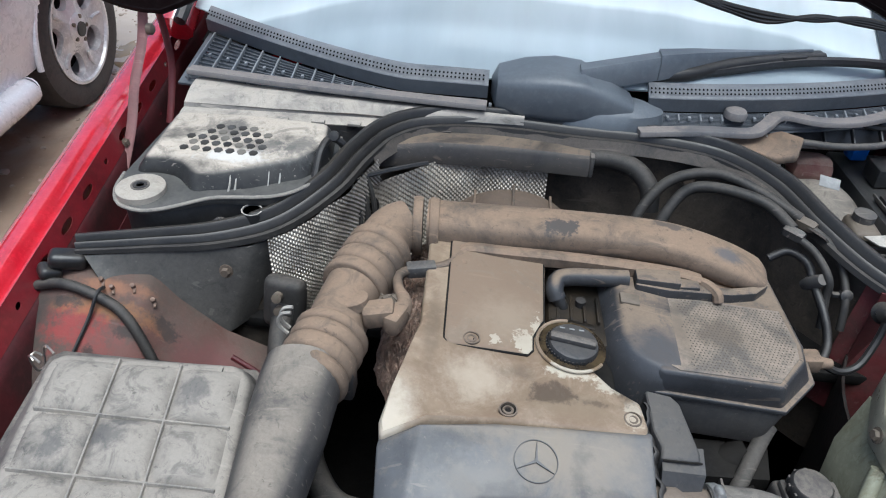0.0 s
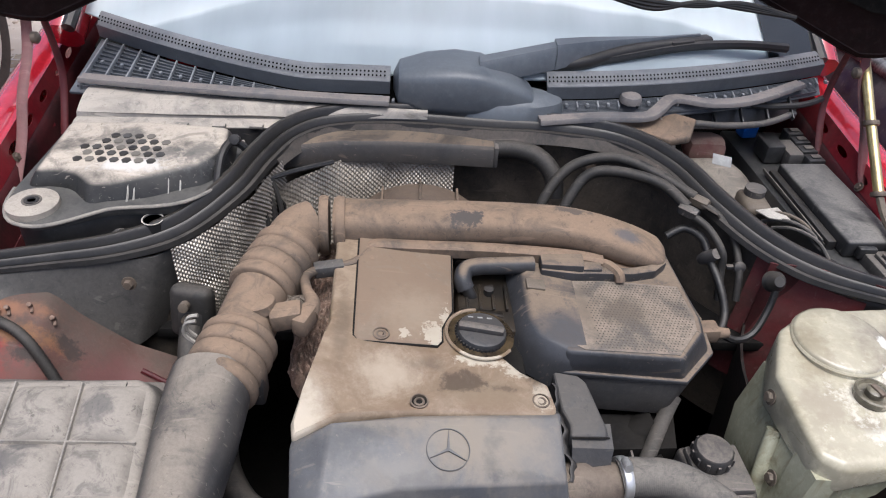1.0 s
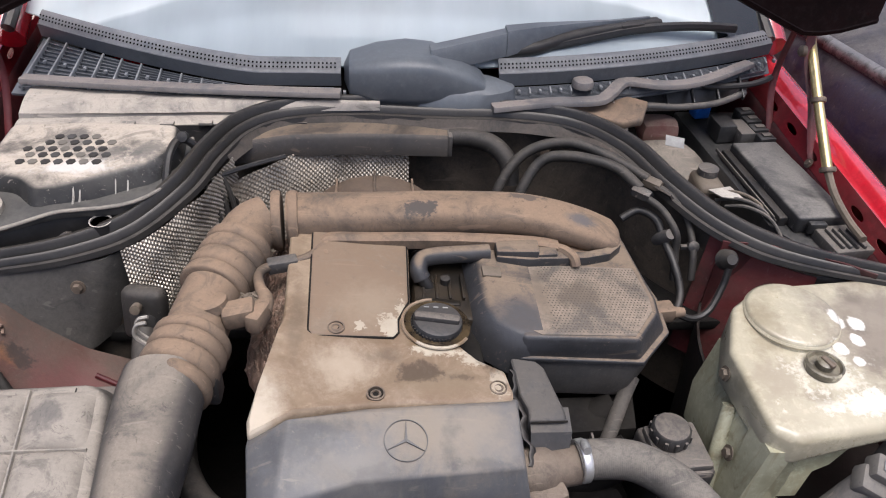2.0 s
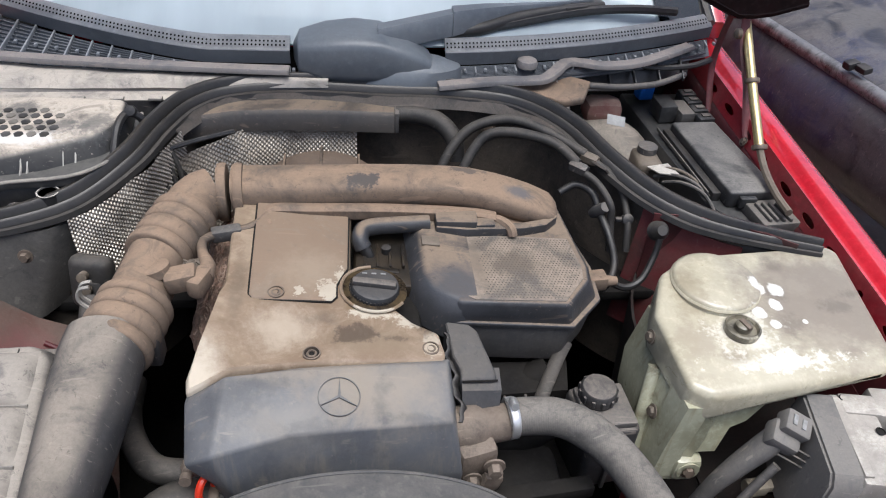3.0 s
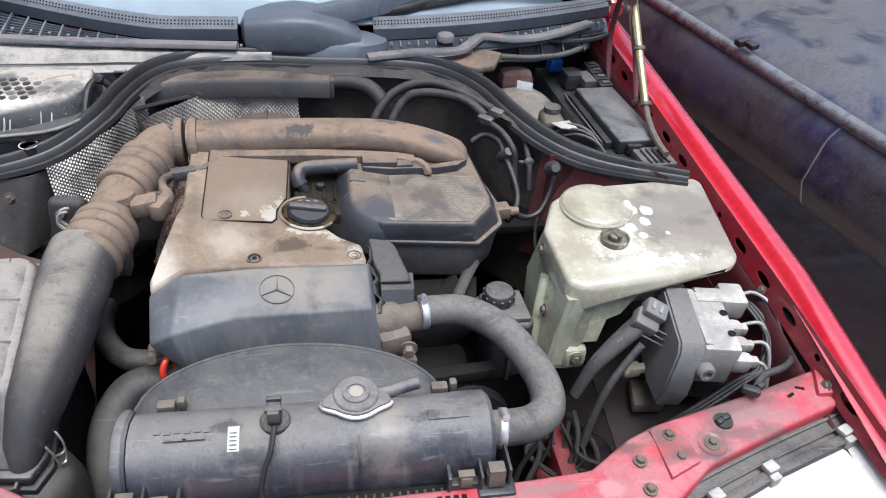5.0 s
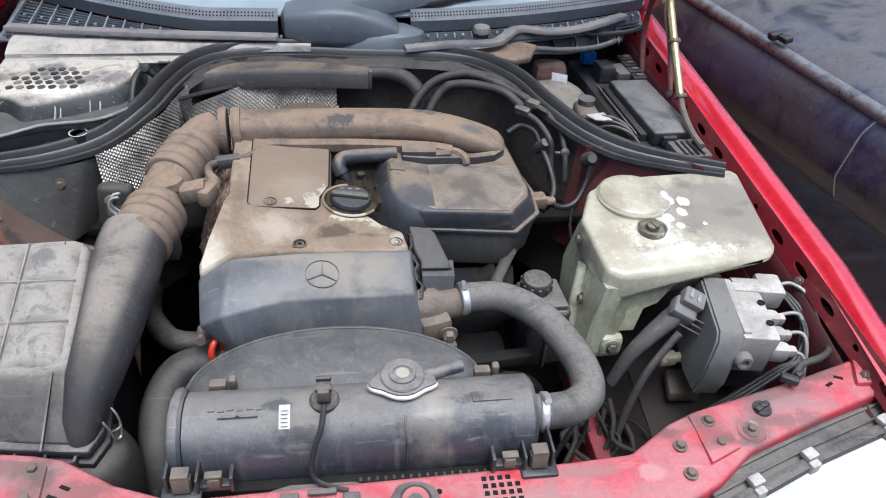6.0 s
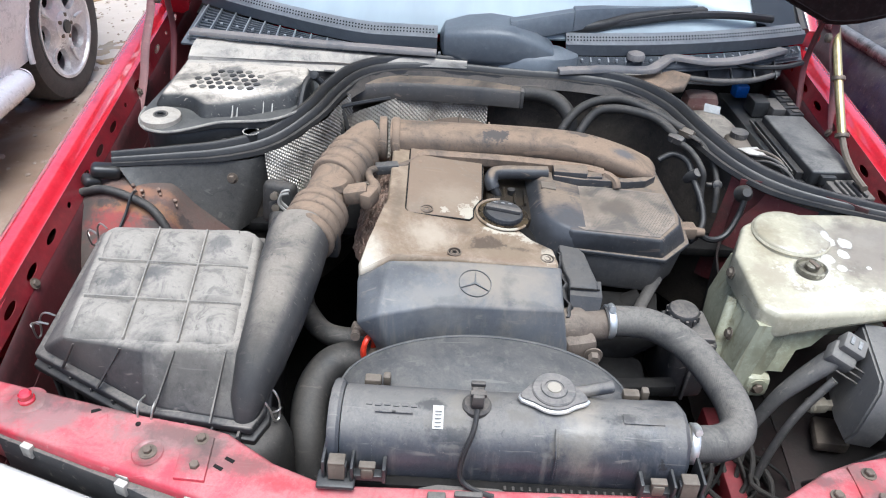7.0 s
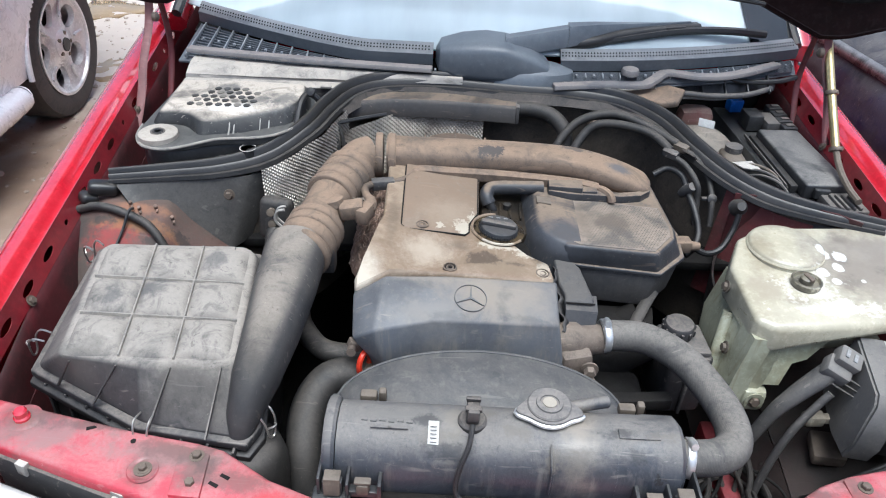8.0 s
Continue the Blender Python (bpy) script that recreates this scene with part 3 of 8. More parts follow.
def prism(outline, z0, z1, bev=0.004, segs=2, inset=0.0, top=None):
    """An upright prism over an outline; inset shrinks its top, top(x, y) adds to its upper height."""
    bm = bmesh.new()
    cx = sum(p[0] for p in outline) / len(outline)
    cy = sum(p[1] for p in outline) / len(outline)
    lo = [bm.verts.new((x, y, z0)) for x, y in outline]
    hi = []
    for x, y in outline:
        d = math.hypot(x - cx, y - cy) or 1
        k = max(0, 1 - inset / d)
        xx, yy = cx + (x - cx) * k, cy + (y - cy) * k
        hi.append(bm.verts.new((xx, yy, z1 + (top(xx, yy) if top else 0))))
    bm.faces.new(lo)
    bm.faces.new(list(reversed(hi)))
    for i in range(len(lo)):
        j = (i + 1) % len(lo)
        bm.faces.new((lo[i], hi[i], hi[j], lo[j]))
    bmesh.ops.recalc_face_normals(bm, faces=bm.faces)
    return bevel(bm, bev, segs)


def loft(rings, cap=True, closed=True):
    """Skin over rings of equal point count."""
    bm = bmesh.new()
    vs = [[bm.verts.new(p) for p in ring] for ring in rings]
    m = len(rings[0])
    for a, b in zip(vs, vs[1:]):
        for i in range(m if closed else m - 1):
            j = (i + 1) % m
            bm.faces.new((a[i], a[j], b[j], b[i]))
    if cap and closed:
        bm.faces.new(list(reversed(vs[0])))
        bm.faces.new(vs[-1])
    return bm


def smooth(pts, n=6):
    """A Catmull-Rom curve through points."""
    pts = [Vector(p) for p in pts]
    out = []
    for i in range(len(pts) - 1):
        p0, p1, p2, p3 = pts[max(i - 1, 0)], pts[i], pts[i + 1], pts[min(i + 2, len(pts) - 1)]
        for k in range(n):
            t = k / n
            out.append(0.5 * ((2 * p1) + (p2 - p0) * t + (2 * p0 - 5 * p1 + 4 * p2 - p3) * t * t + (3 * p1 - p0 - 3 * p2 + p3) * t ** 3))
    out.append(pts[-1])
    return out


def tube(pts, r, seg=12, n=6, flat=1.0, ripple=None):
    """A round pipe along a smooth curve; r is one radius or one for each point; flat squeezes it upright; ripple(s) scales it."""
    path = smooth(pts, n) if n > 1 else [Vector(p) for p in pts]
    radii = r if isinstance(r, (list, tuple)) else [r] * len(pts)
    m = len(path)
    rings = []
    side = None
    for i, p in enumerate(path):
        d = (path[min(i + 1, m - 1)] - path[max(i - 1, 0)]).normalized()
        if side is None:
            side = d.cross(Vector((0, 0, 1)))
            if side.length < 0.05:
                side = Vector((1, 0, 0))
        side = (side - d * side.dot(d)).normalized()
        up = side.cross(d)
        f = i / (m - 1) * (len(radii) - 1)
        k = min(int(f), len(radii) - 2)
        rad = radii[k] + (radii[k + 1] - radii[k]) * (f - k)
        if ripple:
            rad *= ripple(i / (m - 1))
        rings.append([p + side * math.cos(a) * rad + up * math.sin(a) * rad * flat for a in (2 * math.pi * j / seg for j in range(seg))])
    return loft(rings)


def sweep(profile, path, n=6, closed=True, size=None):
    """A profile (across, up) carried along a curve, kept upright; size(s) scales it along the way."""
    pts = smooth(path, n) if n > 1 else [Vector(p) for p in path]
    rings = []
    for i, p in enumerate(pts):
        d = pts[min(i + 1, len(pts) - 1)] - pts[max(i - 1, 0)]
        d.z = 0
        d.normalize()
        s = Vector((d.y, -d.x, 0))
        k = size(i / (len(pts) - 1)) if size else 1.0
        rings.append([p + s * a * k + Vector((0, 0, b * k)) for a, b in profile])
    return loft(rings, closed=closed)


def lathe(profile, c, axis="z", seg=24, rot=None):
    """A turned shape: profile of (radius, height) round an axis through c."""
    rings = []
    for r, h in profile:
        ring = []
        for j in range(seg):
            a = 2 * math.pi * j / seg
            ring.append(Vector((r * math.cos(a), r * math.sin(a), h)))
        rings.append(ring)
    bm = loft(rings, cap=tuple(profile[0]) != tuple(profile[-1]))
    if tuple(profile[0]) == tuple(profile[-1]):
        bmesh.ops.remove_doubles(bm, verts=bm.verts, dist=1e-6)
    turn = {"z": (0, 0, 0), "x": (0, 90, 0), "y": (-90, 0, 0)}[axis] if rot is None else rot
    bmesh.ops.transform(bm, matrix=pose(*c, *turn), verts=bm.verts)
    return bm


def join(*bms):
    """Several pieces of one rigid part in one mesh."""
    out = bmesh.new()
    for b in bms:
        me = bpy.data.meshes.new("tmp")
        b.to_mesh(me)
        b.free()
        out.from_mesh(me)
        bpy.data.meshes.remove(me)
    return out


def sheet(fn, nu, nv, thick=0.0):
    """A grid of fn(u, v), u and v from 0 to 1, with a thickness along its normals."""
    bm = bmesh.new()
    vs = [[bm.verts.new(fn(i / nu, j / nv)) for j in range(nv + 1)] for i in range(nu + 1)]
    for i in range(nu):
        for j in range(nv):
            bm.faces.new((vs[i][j], vs[i + 1][j], vs[i + 1][j + 1], vs[i][j + 1]))
    if thick:
        bmesh.ops.recalc_face_normals(bm, faces=bm.faces)
        bmesh.ops.solidify(bm, geom=bm.faces[:], thickness=thick)
    return bm


def hexbolt(c, r=0.008, h=0.006, rot=(0, 0, 0)):
    """A hexagon head on a washer."""
    a = lathe([(r * 1.5, 0), (r * 1.5, h * 0.25), (r * 0.9, h * 0.3)], (0, 0, 0), seg=16)
    b = lathe([(r, h * 0.2), (r, h), (r * 0.85, h * 1.15), (0.001, h * 1.15)], (0, 0, 0), seg=6)
    bm = join(a, b)
    bmesh.ops.transform(bm, matrix=pose(*c, *rot), verts=bm.verts)
    return bm


def lerp(a, b, t):
    return a + (b - a) * t


# ---- ground and the dark well of the engine bay ----
def ground_height(x, y):
    d = math.hypot(x, y)
    k = 1.0 if d < 12 else 0.0
    return k * (0.03 * noise.noise((x * 0.9, y * 0.9, 0)) + 0.012 * noise.noise((x * 4, y * 4, 3)) + 0.014 * noise.noise((x * 11, y * 11, 5)) + 0.009 * noise.noise((x * 27, y * 27, 8)))


def ground_sheet():
    bm = bmesh.new()
    xs = [-600, -200, -60, -20] + [-12 + 0.25 * i for i in range(36)] + [-3.0 + 0.03 * i for i in range(60)] + [-1.2 + 0.25 * i for i in range(53)] + [20, 60, 200, 600]
    ys = [-600, -200, -60, -20] + [-12 + 0.25 * i for i in range(52)] + [1.0 + 0.035 * i for i in range(115)] + [5.1 + 0.25 * i for i in range(28)] + [20, 60, 200, 600]
    vs = [[bm.verts.new((x, y, ground_height(x, y))) for y in ys] for x in xs]
    for i in range(len(xs) - 1):
        for j in range(len(ys) - 1):
            bm.faces.new((vs[i][j], vs[i + 1][j], vs[i + 1][j + 1], vs[i][j + 1]))
    return bm


solid("ground", ground_sheet(), GROUND, "wet brown muddy yard ground with pale puddled patches", "ground", kind="structure")

PUDDLE = mk("puddle_water", (0.30, 0.215, 0.12), 0.06, base2=(0.24, 0.165, 0.09), scale=2.5, bump=0.05)


def puddle(cx, cy, rx, ry, seed):
    r = random.Random(seed)
    pts = []
    for i in range(26):
        a = 2 * math.pi * i / 26
        k = 1 + 0.22 * math.sin(3 * a + seed) + 0.1 * r.uniform(-1, 1)
        pts.append((cx + rx * k * math.cos(a), cy + ry * k * math.sin(a)))
    h = ground_height(cx, cy)
    return prism(pts, h - 0.06, h + 0.006, 0.002)


for args in ((-2.24, 3.93, 0.19, 0.17, 1), (-1.92, 3.0, 0.10, 0.15, 4), (-2.6, 5.2, 0.6, 0.35, 2)):
    solid("puddle", puddle(*args), PUDDLE, "shallow muddy rain puddle lying on the ground", "puddle", group="puddles in the yard", kind="structure")

rg = random.Random(5)
rub = bmesh.new()
for k in range(2200):
    x, y, q = rg.uniform(-2.9, -1.1), rg.uniform(1.4, 5.6), rg.uniform(0.005, 0.007 + 0.016 * rg.random() ** 3)
    one = bmesh.ops.create_icosphere(rub, subdivisions=1, radius=q)["verts"]
    for v in one:
        v.co = Vector((x + v.co.x * rg.uniform(0.8, 1.3), y + v.co.y * rg.uniform(0.8, 1.3), ground_height(x, y) + v.co.z * 0.5))
solid("gravel", rub, mk("pale_gravel", (0.36, 0.30, 0.25), 0.9, base2=(0.24, 0.18, 0.14), scale=6), "scattered pale stones and rubble on the muddy ground", "gravel", kind="stuff")

# Closing floor and walls, added near black so that gaps read as deep shade.
well = thing("engine_bay_well", (0, 0.35, 0.2), "grimy metal engine bay floor and walls, coloured dark for deep shade", "engine bay", kind="structure")
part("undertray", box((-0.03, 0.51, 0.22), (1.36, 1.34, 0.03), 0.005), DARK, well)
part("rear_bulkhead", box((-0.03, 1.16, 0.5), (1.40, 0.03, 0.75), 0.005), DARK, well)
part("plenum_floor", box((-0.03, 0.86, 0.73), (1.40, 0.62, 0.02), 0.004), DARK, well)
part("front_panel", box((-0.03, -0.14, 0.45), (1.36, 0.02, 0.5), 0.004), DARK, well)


# ---- fenders ----
def left_line(y):
    return -0.795 - 0.055 * (y - 0.3) / 0.8


def right_line(y):
    return 0.738 - 0.028 * y


def crest(y):
    return 0.836 + 0.082 * y


def ribbon(line, s, prof, y0=-0.10, y1=1.45, n=40):
    """A strip along a fender; prof holds (outward, up) from the crest line."""
    m = len(prof) - 1

    def fn(u, v):
        y = lerp(y0, y1, u)
        k = min(int(v * m + 1e-6), m - 1)
        f = v * m - k
        o, h = lerp(prof[k][0], prof[k + 1][0], f), lerp(prof[k][1], prof[k + 1][1], f)
        bow = -0.03 * max(0, 0.25 - y) / 0.35
        return Vector((line(y) + s * (o + bow * 0.6), y, crest(y) + h + bow * 0.5))
    return sheet(fn, n, m, 0.0015)


def holed_flange(line, s, cells, y0, y1):
    """The upright inner flange: a row of plates, each with an oval hole through it."""
    bm = bmesh.new()
    w = (y1 - y0) / cells
    for c in range(cells):
        ya, yb = y0 + c * w, y0 + (c + 1) * w
        outer, inner = [], []
        for k in range(16):
            a = 2 * math.pi * k / 16
            ca, sa = math.cos(a), math.sin(a)
            q = 1 / max(abs(ca), abs(sa))
            hole = (0.24, 0.16) if c % 4 != 2 else (0.08, 0.11)
            for dest, u, v in ((outer, 0.5 + 0.5 * ca * q, 0.5 + 0.5 * sa * q), (inner, 0.5 + hole[0] * ca, 0.46 + hole[1] * sa)):
                y = lerp(ya, yb, u)
                h = lerp(-0.048, -0.011, v)
                dest.append(bm.verts.new((line(y) + s * (-0.036 - 0.013 * (1 - v)), y, crest(y) + h)))
        for k in range(16):
            j = (k + 1) % 16
            bm.faces.new((outer[k], outer[j], inner[j], inner[k]))
    bmesh.ops.remove_doubles(bm, verts=bm.verts, dist=0.0004)
    bmesh.ops.recalc_face_normals(bm, faces=bm.faces)
    bmesh.ops.solidify(bm, geom=bm.faces[:], thickness=0.0015)
    return bm


def fender(name, line, s, label):
    f = thing(name, (line(0.5), 0.5, 0.4), label, "car fender")
    part("skin", ribbon(line, s, [(-0.036, -0.012), (-0.031, -0.011), (-0.026, -0.008), (-0.022, -0.001), (-0.014, 0.0025), (-0.004, 0.0025), (0.005, 0.000), (0.013, -0.0045), (0.020, -0.0105), (0.025, -0.020), (0.029, -0.04), (0.034, -0.08), (0.04, -0.14), (0.045, -0.22), (0.045, -0.42)]), RED, f)
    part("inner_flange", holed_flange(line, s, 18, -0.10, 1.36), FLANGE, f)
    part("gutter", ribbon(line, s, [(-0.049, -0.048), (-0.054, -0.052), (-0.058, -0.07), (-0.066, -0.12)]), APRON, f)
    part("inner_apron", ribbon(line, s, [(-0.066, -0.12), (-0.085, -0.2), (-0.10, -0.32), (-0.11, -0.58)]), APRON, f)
    for y in (0.06, 0.25, 0.52, 0.82):
        part("bolt", hexbolt((line(y) - s * 0.052, y, crest(y) - 0.04), 0.006, 0.005, (0, -60 * s, 0)), BOLT, f)
    return f


fender("fender", left_line, -1, "glossy red front fender with oval holes beside the silver car")
fender("fender", right_line, 1, "glossy red front fender with oval holes beside the black car")


# ---- front cross member ----
BACK = [(-0.72, 0.080), (-0.50, 0.028), (-0.42, 0.018), (-0.385, 0.010), (-0.32, -0.028), (-0.25, -0.052), (0.22, -0.046), (0.305, -0.038), (0.37, 0.006), (0.415, 0.026), (0.60, 0.075), (0.705, 0.104)]
FRONT = [(0.715, 0.04), (0.60, 0.005), (0.47, -0.042), (0.41, -0.085), (0.30, -0.135), (-0.28, -0.135), (-0.40, -0.085), (-0.54, -0.046), (-0.665, -0.005), (-0.725, 0.02)]
cross = thing("front_cross_member", (0, -0.04, 0.70), "dusty red painted steel front cross member with bolts and slots", "car body panel")
bm_beam = prism(BACK + FRONT, 0.72, 0.795, 0.007, 3, top=lambda x, y: 0.006 * math.sin(9 * x) - 0.10 * max(0, -0.06 - y))
beam_tree = bvhtree.BVHTree.FromBMesh(bm_beam)
part("beam", bm_beam, RED_DUSTY, cross)


def beam_top(x, y):
    """Height of the beam's upper face."""
    hit = beam_tree.ray_cast(Vector((x, y, 1.0)), Vector((0, 0, -1)))[0]
    return hit.z if hit else 0.79


for outline in ([(-0.438, 0.010), (-0.399, -0.002), (-0.394, -0.066), (-0.432, -0.064)], [(0.402, 0.014), (0.446, 0.028), (0.452, -0.040), (0.405, -0.060)]):
    zt = beam_top(outline[0][0], 0)
    part("joint_plate", prism(outline, 0.780, zt + 0.0022, 0.0015), RED_DUSTY, cross)
for x, y in ((-0.414, -0.006), (-0.411, -0.046), (0.425, 0.003), (0.429, -0.031), (0.372, -0.033), (0.372, -0.072)):
    part("bolt", hexbolt((x, y, beam_top(x, y) + 0.002), 0.0062, 0.006), BOLT, cross)
# Flat black discs paint the shaded depth of the holes.
for x, y in ((-0.416, -0.022), (-0.409, -0.030), (0.425, -0.014), (0.431, -0.018), (0.057, -0.071), (-0.50, 0.012)):
    part("hole", lathe([(0.0036, 0.0), (0.0036, 0.001), (0.001, 0.001)], (x, y, beam_top(x, y) - 0.0004 + (0.0024 if x not in (0.057, -0.50) else 0)), seg=10), DARK, cross)
for x, y in ((-0.474, -0.028), (0.481, -0.012)):
    zt = beam_top(x, y) + 0.0005
    part("recess", lathe([(0.020, 0), (0.0185, 0.0018), (0.0150, 0.0012), (0.0130, -0.0004), (0.001, -0.0002)], (x, y, zt), seg=28), RED_DUSTY, cross)
    part("recess_washer", lathe([(0.0110, 0), (0.0110, 0.0016), (0.0070, 0.0020)], (x, y, zt), seg=20), BOLT, cross)
    part("bolt", hexbolt((x, y, zt + 0.001), 0.0055, 0.0055), BOLT, cross)
# Flat black plates on the beam stand in for its shaded slots.
for x, y, a in ((-0.561, 0.031, 20), (-0.384, -0.043, -25), (-0.373, -0.031, -25), (0.63, 0.055, 25), (0.65, 0.066, -20)):
    part("slot_plate", box((x, y, beam_top(x, y) - 0.0005), (0.013, 0.005, 0.002), 0.0004, (0, 0, a)), DARK, cross)
part("stop_seat", lathe([(0.024, 0), (0.021, 0.0016), (0.015, 0.0012), (0.001, 0.0012)], (-0.657, 0.043, beam_top(-0.657, 0.043) + 0.0002), seg=24), RED_DUSTY, cross)
part("rubber_stop", lathe([(0.0105, 0), (0.0105, 0.004), (0.0085, 0.006), (0.0085, 0.013), (0.0062, 0.0155), (0.001, 0.016)], (-0.657, 0.043, beam_top(-0.657, 0.043) + 0.001), seg=20), RED, cross, "red painted bonnet stop")
# Grid openings drawn as flat black plates, in place of shaded holes.
for i in range(5):
    for j in range(4):
        x, y = 0.112 + 0.0098 * i + 0.0008 * j, -0.060 - 0.0092 * j
        if (i, j) not in ((0, 3), (4, 0)):
            part("grid_plate", box((x, y, beam_top(x, y) - 0.0005), (0.0062, 0.0062, 0.002), 0.0004), DARK, cross)
latch = part("latch_plate", prism([(-0.140, -0.052), (-0.118, -0.046), (-0.044, -0.047), (-0.024, -0.054), (-0.024, -0.125), (-0.140, -0.125)], 0.785, beam_top(-0.08, -0.05) + 0.0035, 0.002, top=lambda x, y: -0.10 * max(0, -0.06 - y)), PLASTIC_GREY, cross, "dusty grey latch plate")
for x, y, w, h in ((-0.118, -0.066, 0.022, 0.012), (-0.080, -0.062, 0.034, 0.008), (-0.046, -0.072, 0.020, 0.014), (-0.098, -0.086, 0.040, 0.007)):
    part("latch_rib", box((x, y, beam_top(x, y) + 0.005), (w, h, 0.005), 0.002), PLASTIC_GREY, latch)
part("latch_bowl", lathe([(0.030, 0), (0.028, 0.004), (0.019, 0.006), (0.016, 0.001), (0.010, 0.001), (0.008, 0.006), (0.001, 0.006)], (0.028, -0.080, beam_top(0.028, -0.08) - 0.001), seg=28), PLASTIC_GREY, cross, "round dusty latch seat")
part("rubber_clip", join(box((0.506, 0.020, beam_top(0.506, 0.02) + 0.003), (0.013, 0.009, 0.008), 0.003, (0, 0, 30)), box((0.518, 0.027, beam_top(0.518, 0.027) + 0.002), (0.014, 0.010, 0.007), 0.003, (0, 0, 20)), lathe([(0.014, 0), (0.013, 0.002), (0.008, 0.002)], (0.512, 0.022, beam_top(0.512, 0.022)), seg=18)), CABLE, cross, "black rubber clip")


# ---- headlights below the cross member ----
def headlight(s, ox):
    """One rectangular headlamp: housing, clips and lens."""
    def p(x, y):
        return (ox + s * x, y + 0.034)
    h = thing("headlight", (ox + s * 0.12, -0.14, 0.56), "rectangular headlight with a cloudy clear lens below the red cross member", "headlight", group="headlights")
    housing = [p(-0.02, -0.10), p(0.14, -0.042), p(0.30, 0.008), p(0.31, -0.03), p(0.15, -0.085), p(-0.01, -0.145)]
    part("housing", prism(housing if s > 0 else housing[::-1], 0.60, 0.775, 0.006), PLASTIC_GREY, h)
    dl = -0.010 if s > 0 else 0.022
    for q, zq, r_ in ((-0.108, 0.776, 0.0028), (-0.128, 0.778, 0.0022)):
        part("housing_rail", tube([(*p(-0.015, q - 0.002), zq), (*p(0.14, q + 0.056), zq), (*p(0.295, q + 0.106), zq)], r_, 8, 4), PLASTIC_GREY, h)
    lens = [p(0.0, -0.15 - dl), p(0.15, -0.088 - dl), p(0.32, -0.034 - dl), p(0.335, -0.12), p(0.17, -0.20), p(0.01, -0.25)]
    part("lens", prism(lens if s > 0 else lens[::-1], 0.56, 0.772, 0.02, 4), LENS, h, "cloudy plastic lens")
    rim = [p(-0.005, -0.138), p(0.15, -0.078), p(0.315, -0.024), p(0.318, -0.04), p(0.152, -0.094), p(0.0, -0.155)]
    part("rim", prism(rim if s > 0 else rim[::-1], 0.70, 0.782, 0.004), PLASTIC, h)
    for x, y in ((0.045, -0.118), (0.135, -0.086), (0.27, -0.04)):
        part("clip", join(box((ox + s * x, y + 0.034, 0.785), (0.020, 0.016, 0.010), 0.003, (0, 0, s * 20)), box((ox + s * x, y + 0.020, 0.777), (0.016, 0.010, 0.02), 0.002, (0, 0, s * 20))), ALU, h, "pale metal clip")
    return h


part("gusset", prism([(0.666, 0.048), (0.714, 0.045), (0.722, 0.096), (0.690, 0.106)], 0.76, 0.802, 0.006), RED_DUSTY, cross)
for x, y in ((0.704, 0.088), (0.708, 0.062)):
    part("bolt", hexbolt((x, y, 0.803), 0.010, 0.008), BOLT, cross)
headlight(1, 0.41)
headlight(-1, -0.36)


# ---- weather seal and partition wall ----
SEAL = [(-0.715, 0.520, 0.885), (-0.62, 0.545, 0.886), (-0.53, 0.568, 0.890), (-0.455, 0.605, 0.900), (-0.395, 0.665, 0.925), (-0.362, 0.740, 0.940), (-0.325, 0.812, 0.945), (-0.262, 0.860, 0.945), (-0.146, 0.878, 0.945),
        (0.0, 0.872, 0.943), (0.115, 0.868, 0.942), (0.228, 0.842, 0.940), (0.303, 0.768, 0.935), (0.352, 0.682, 0.918), (0.405, 0.612, 0.900), (0.465, 0.566, 0.888), (0.535, 0.530, 0.884), (0.64, 0.492, 0.882)]
LIP = [(-0.016, -0.014), (-0.019, -0.004), (-0.018, 0.006), (-0.013, 0.012), (-0.006, 0.013), (-0.001, 0.008), (0.0005, -0.004), (0.0035, -0.008), (0.006, -0.001), (0.011, 0.003), (0.016, 0.000), (0.018, -0.011), (0.021, -0.015), (0.024, -0.008), (0.030, -0.009), (0.033, -0.018), (0.028, -0.022)]
seal = thing("weather_seal", (0, 0.7, 0.88), "long ribbed black rubber seal on top of the partition wall", "rubber seal")
def seal_size(s):
    return 0.56 + 0.32 * min(1, s / 0.16, (1 - s) / 0.12)


part("bulb", sweep(LIP[:8] + [(0.002, -0.012)], SEAL, 8, size=seal_size), RUBBER, seal, smooth=50)
part("lip", sweep(LIP[7:] + [(0.010, -0.016), (0.003, -0.010)], SEAL, 8, size=seal_size), RUBBER, seal, smooth=50)
SEALC = smooth(SEAL, 8)


def along(u):
    f = u * (len(SEALC) - 1)
    k = min(int(f), len(SEALC) - 2)
    return SEALC[k].lerp(SEALC[k + 1], f - k)


def wall_skin(u0, u1, out0, out1, z_low, n=60, drop=0.010):
    """The wall under the seal; out is how far it stands towards the engine at top and foot."""
    def fn(u, v):
        q = along(lerp(u0, u1, u))
        d = (along(min(1, lerp(u0, u1, u) + 0.01)) - along(max(0, lerp(u0, u1, u) - 0.01)))
        s = Vector((d.y, -d.x, 0)).normalized()
        z = lerp(q.z - drop, z_low, v)
        return Vector((q.x, q.y, z)) + s * (lerp(out0, out1, v) + 0.003 * noise.noise((q.x * 20, q.y * 20, z * 20)))
    return sheet(fn, n, 8, 0.003)


part_wall = thing("partition_wall", (0, 0.75, 0.55), "grimy black partition wall behind the engine carrying the seal", "partition wall", kind="structure")
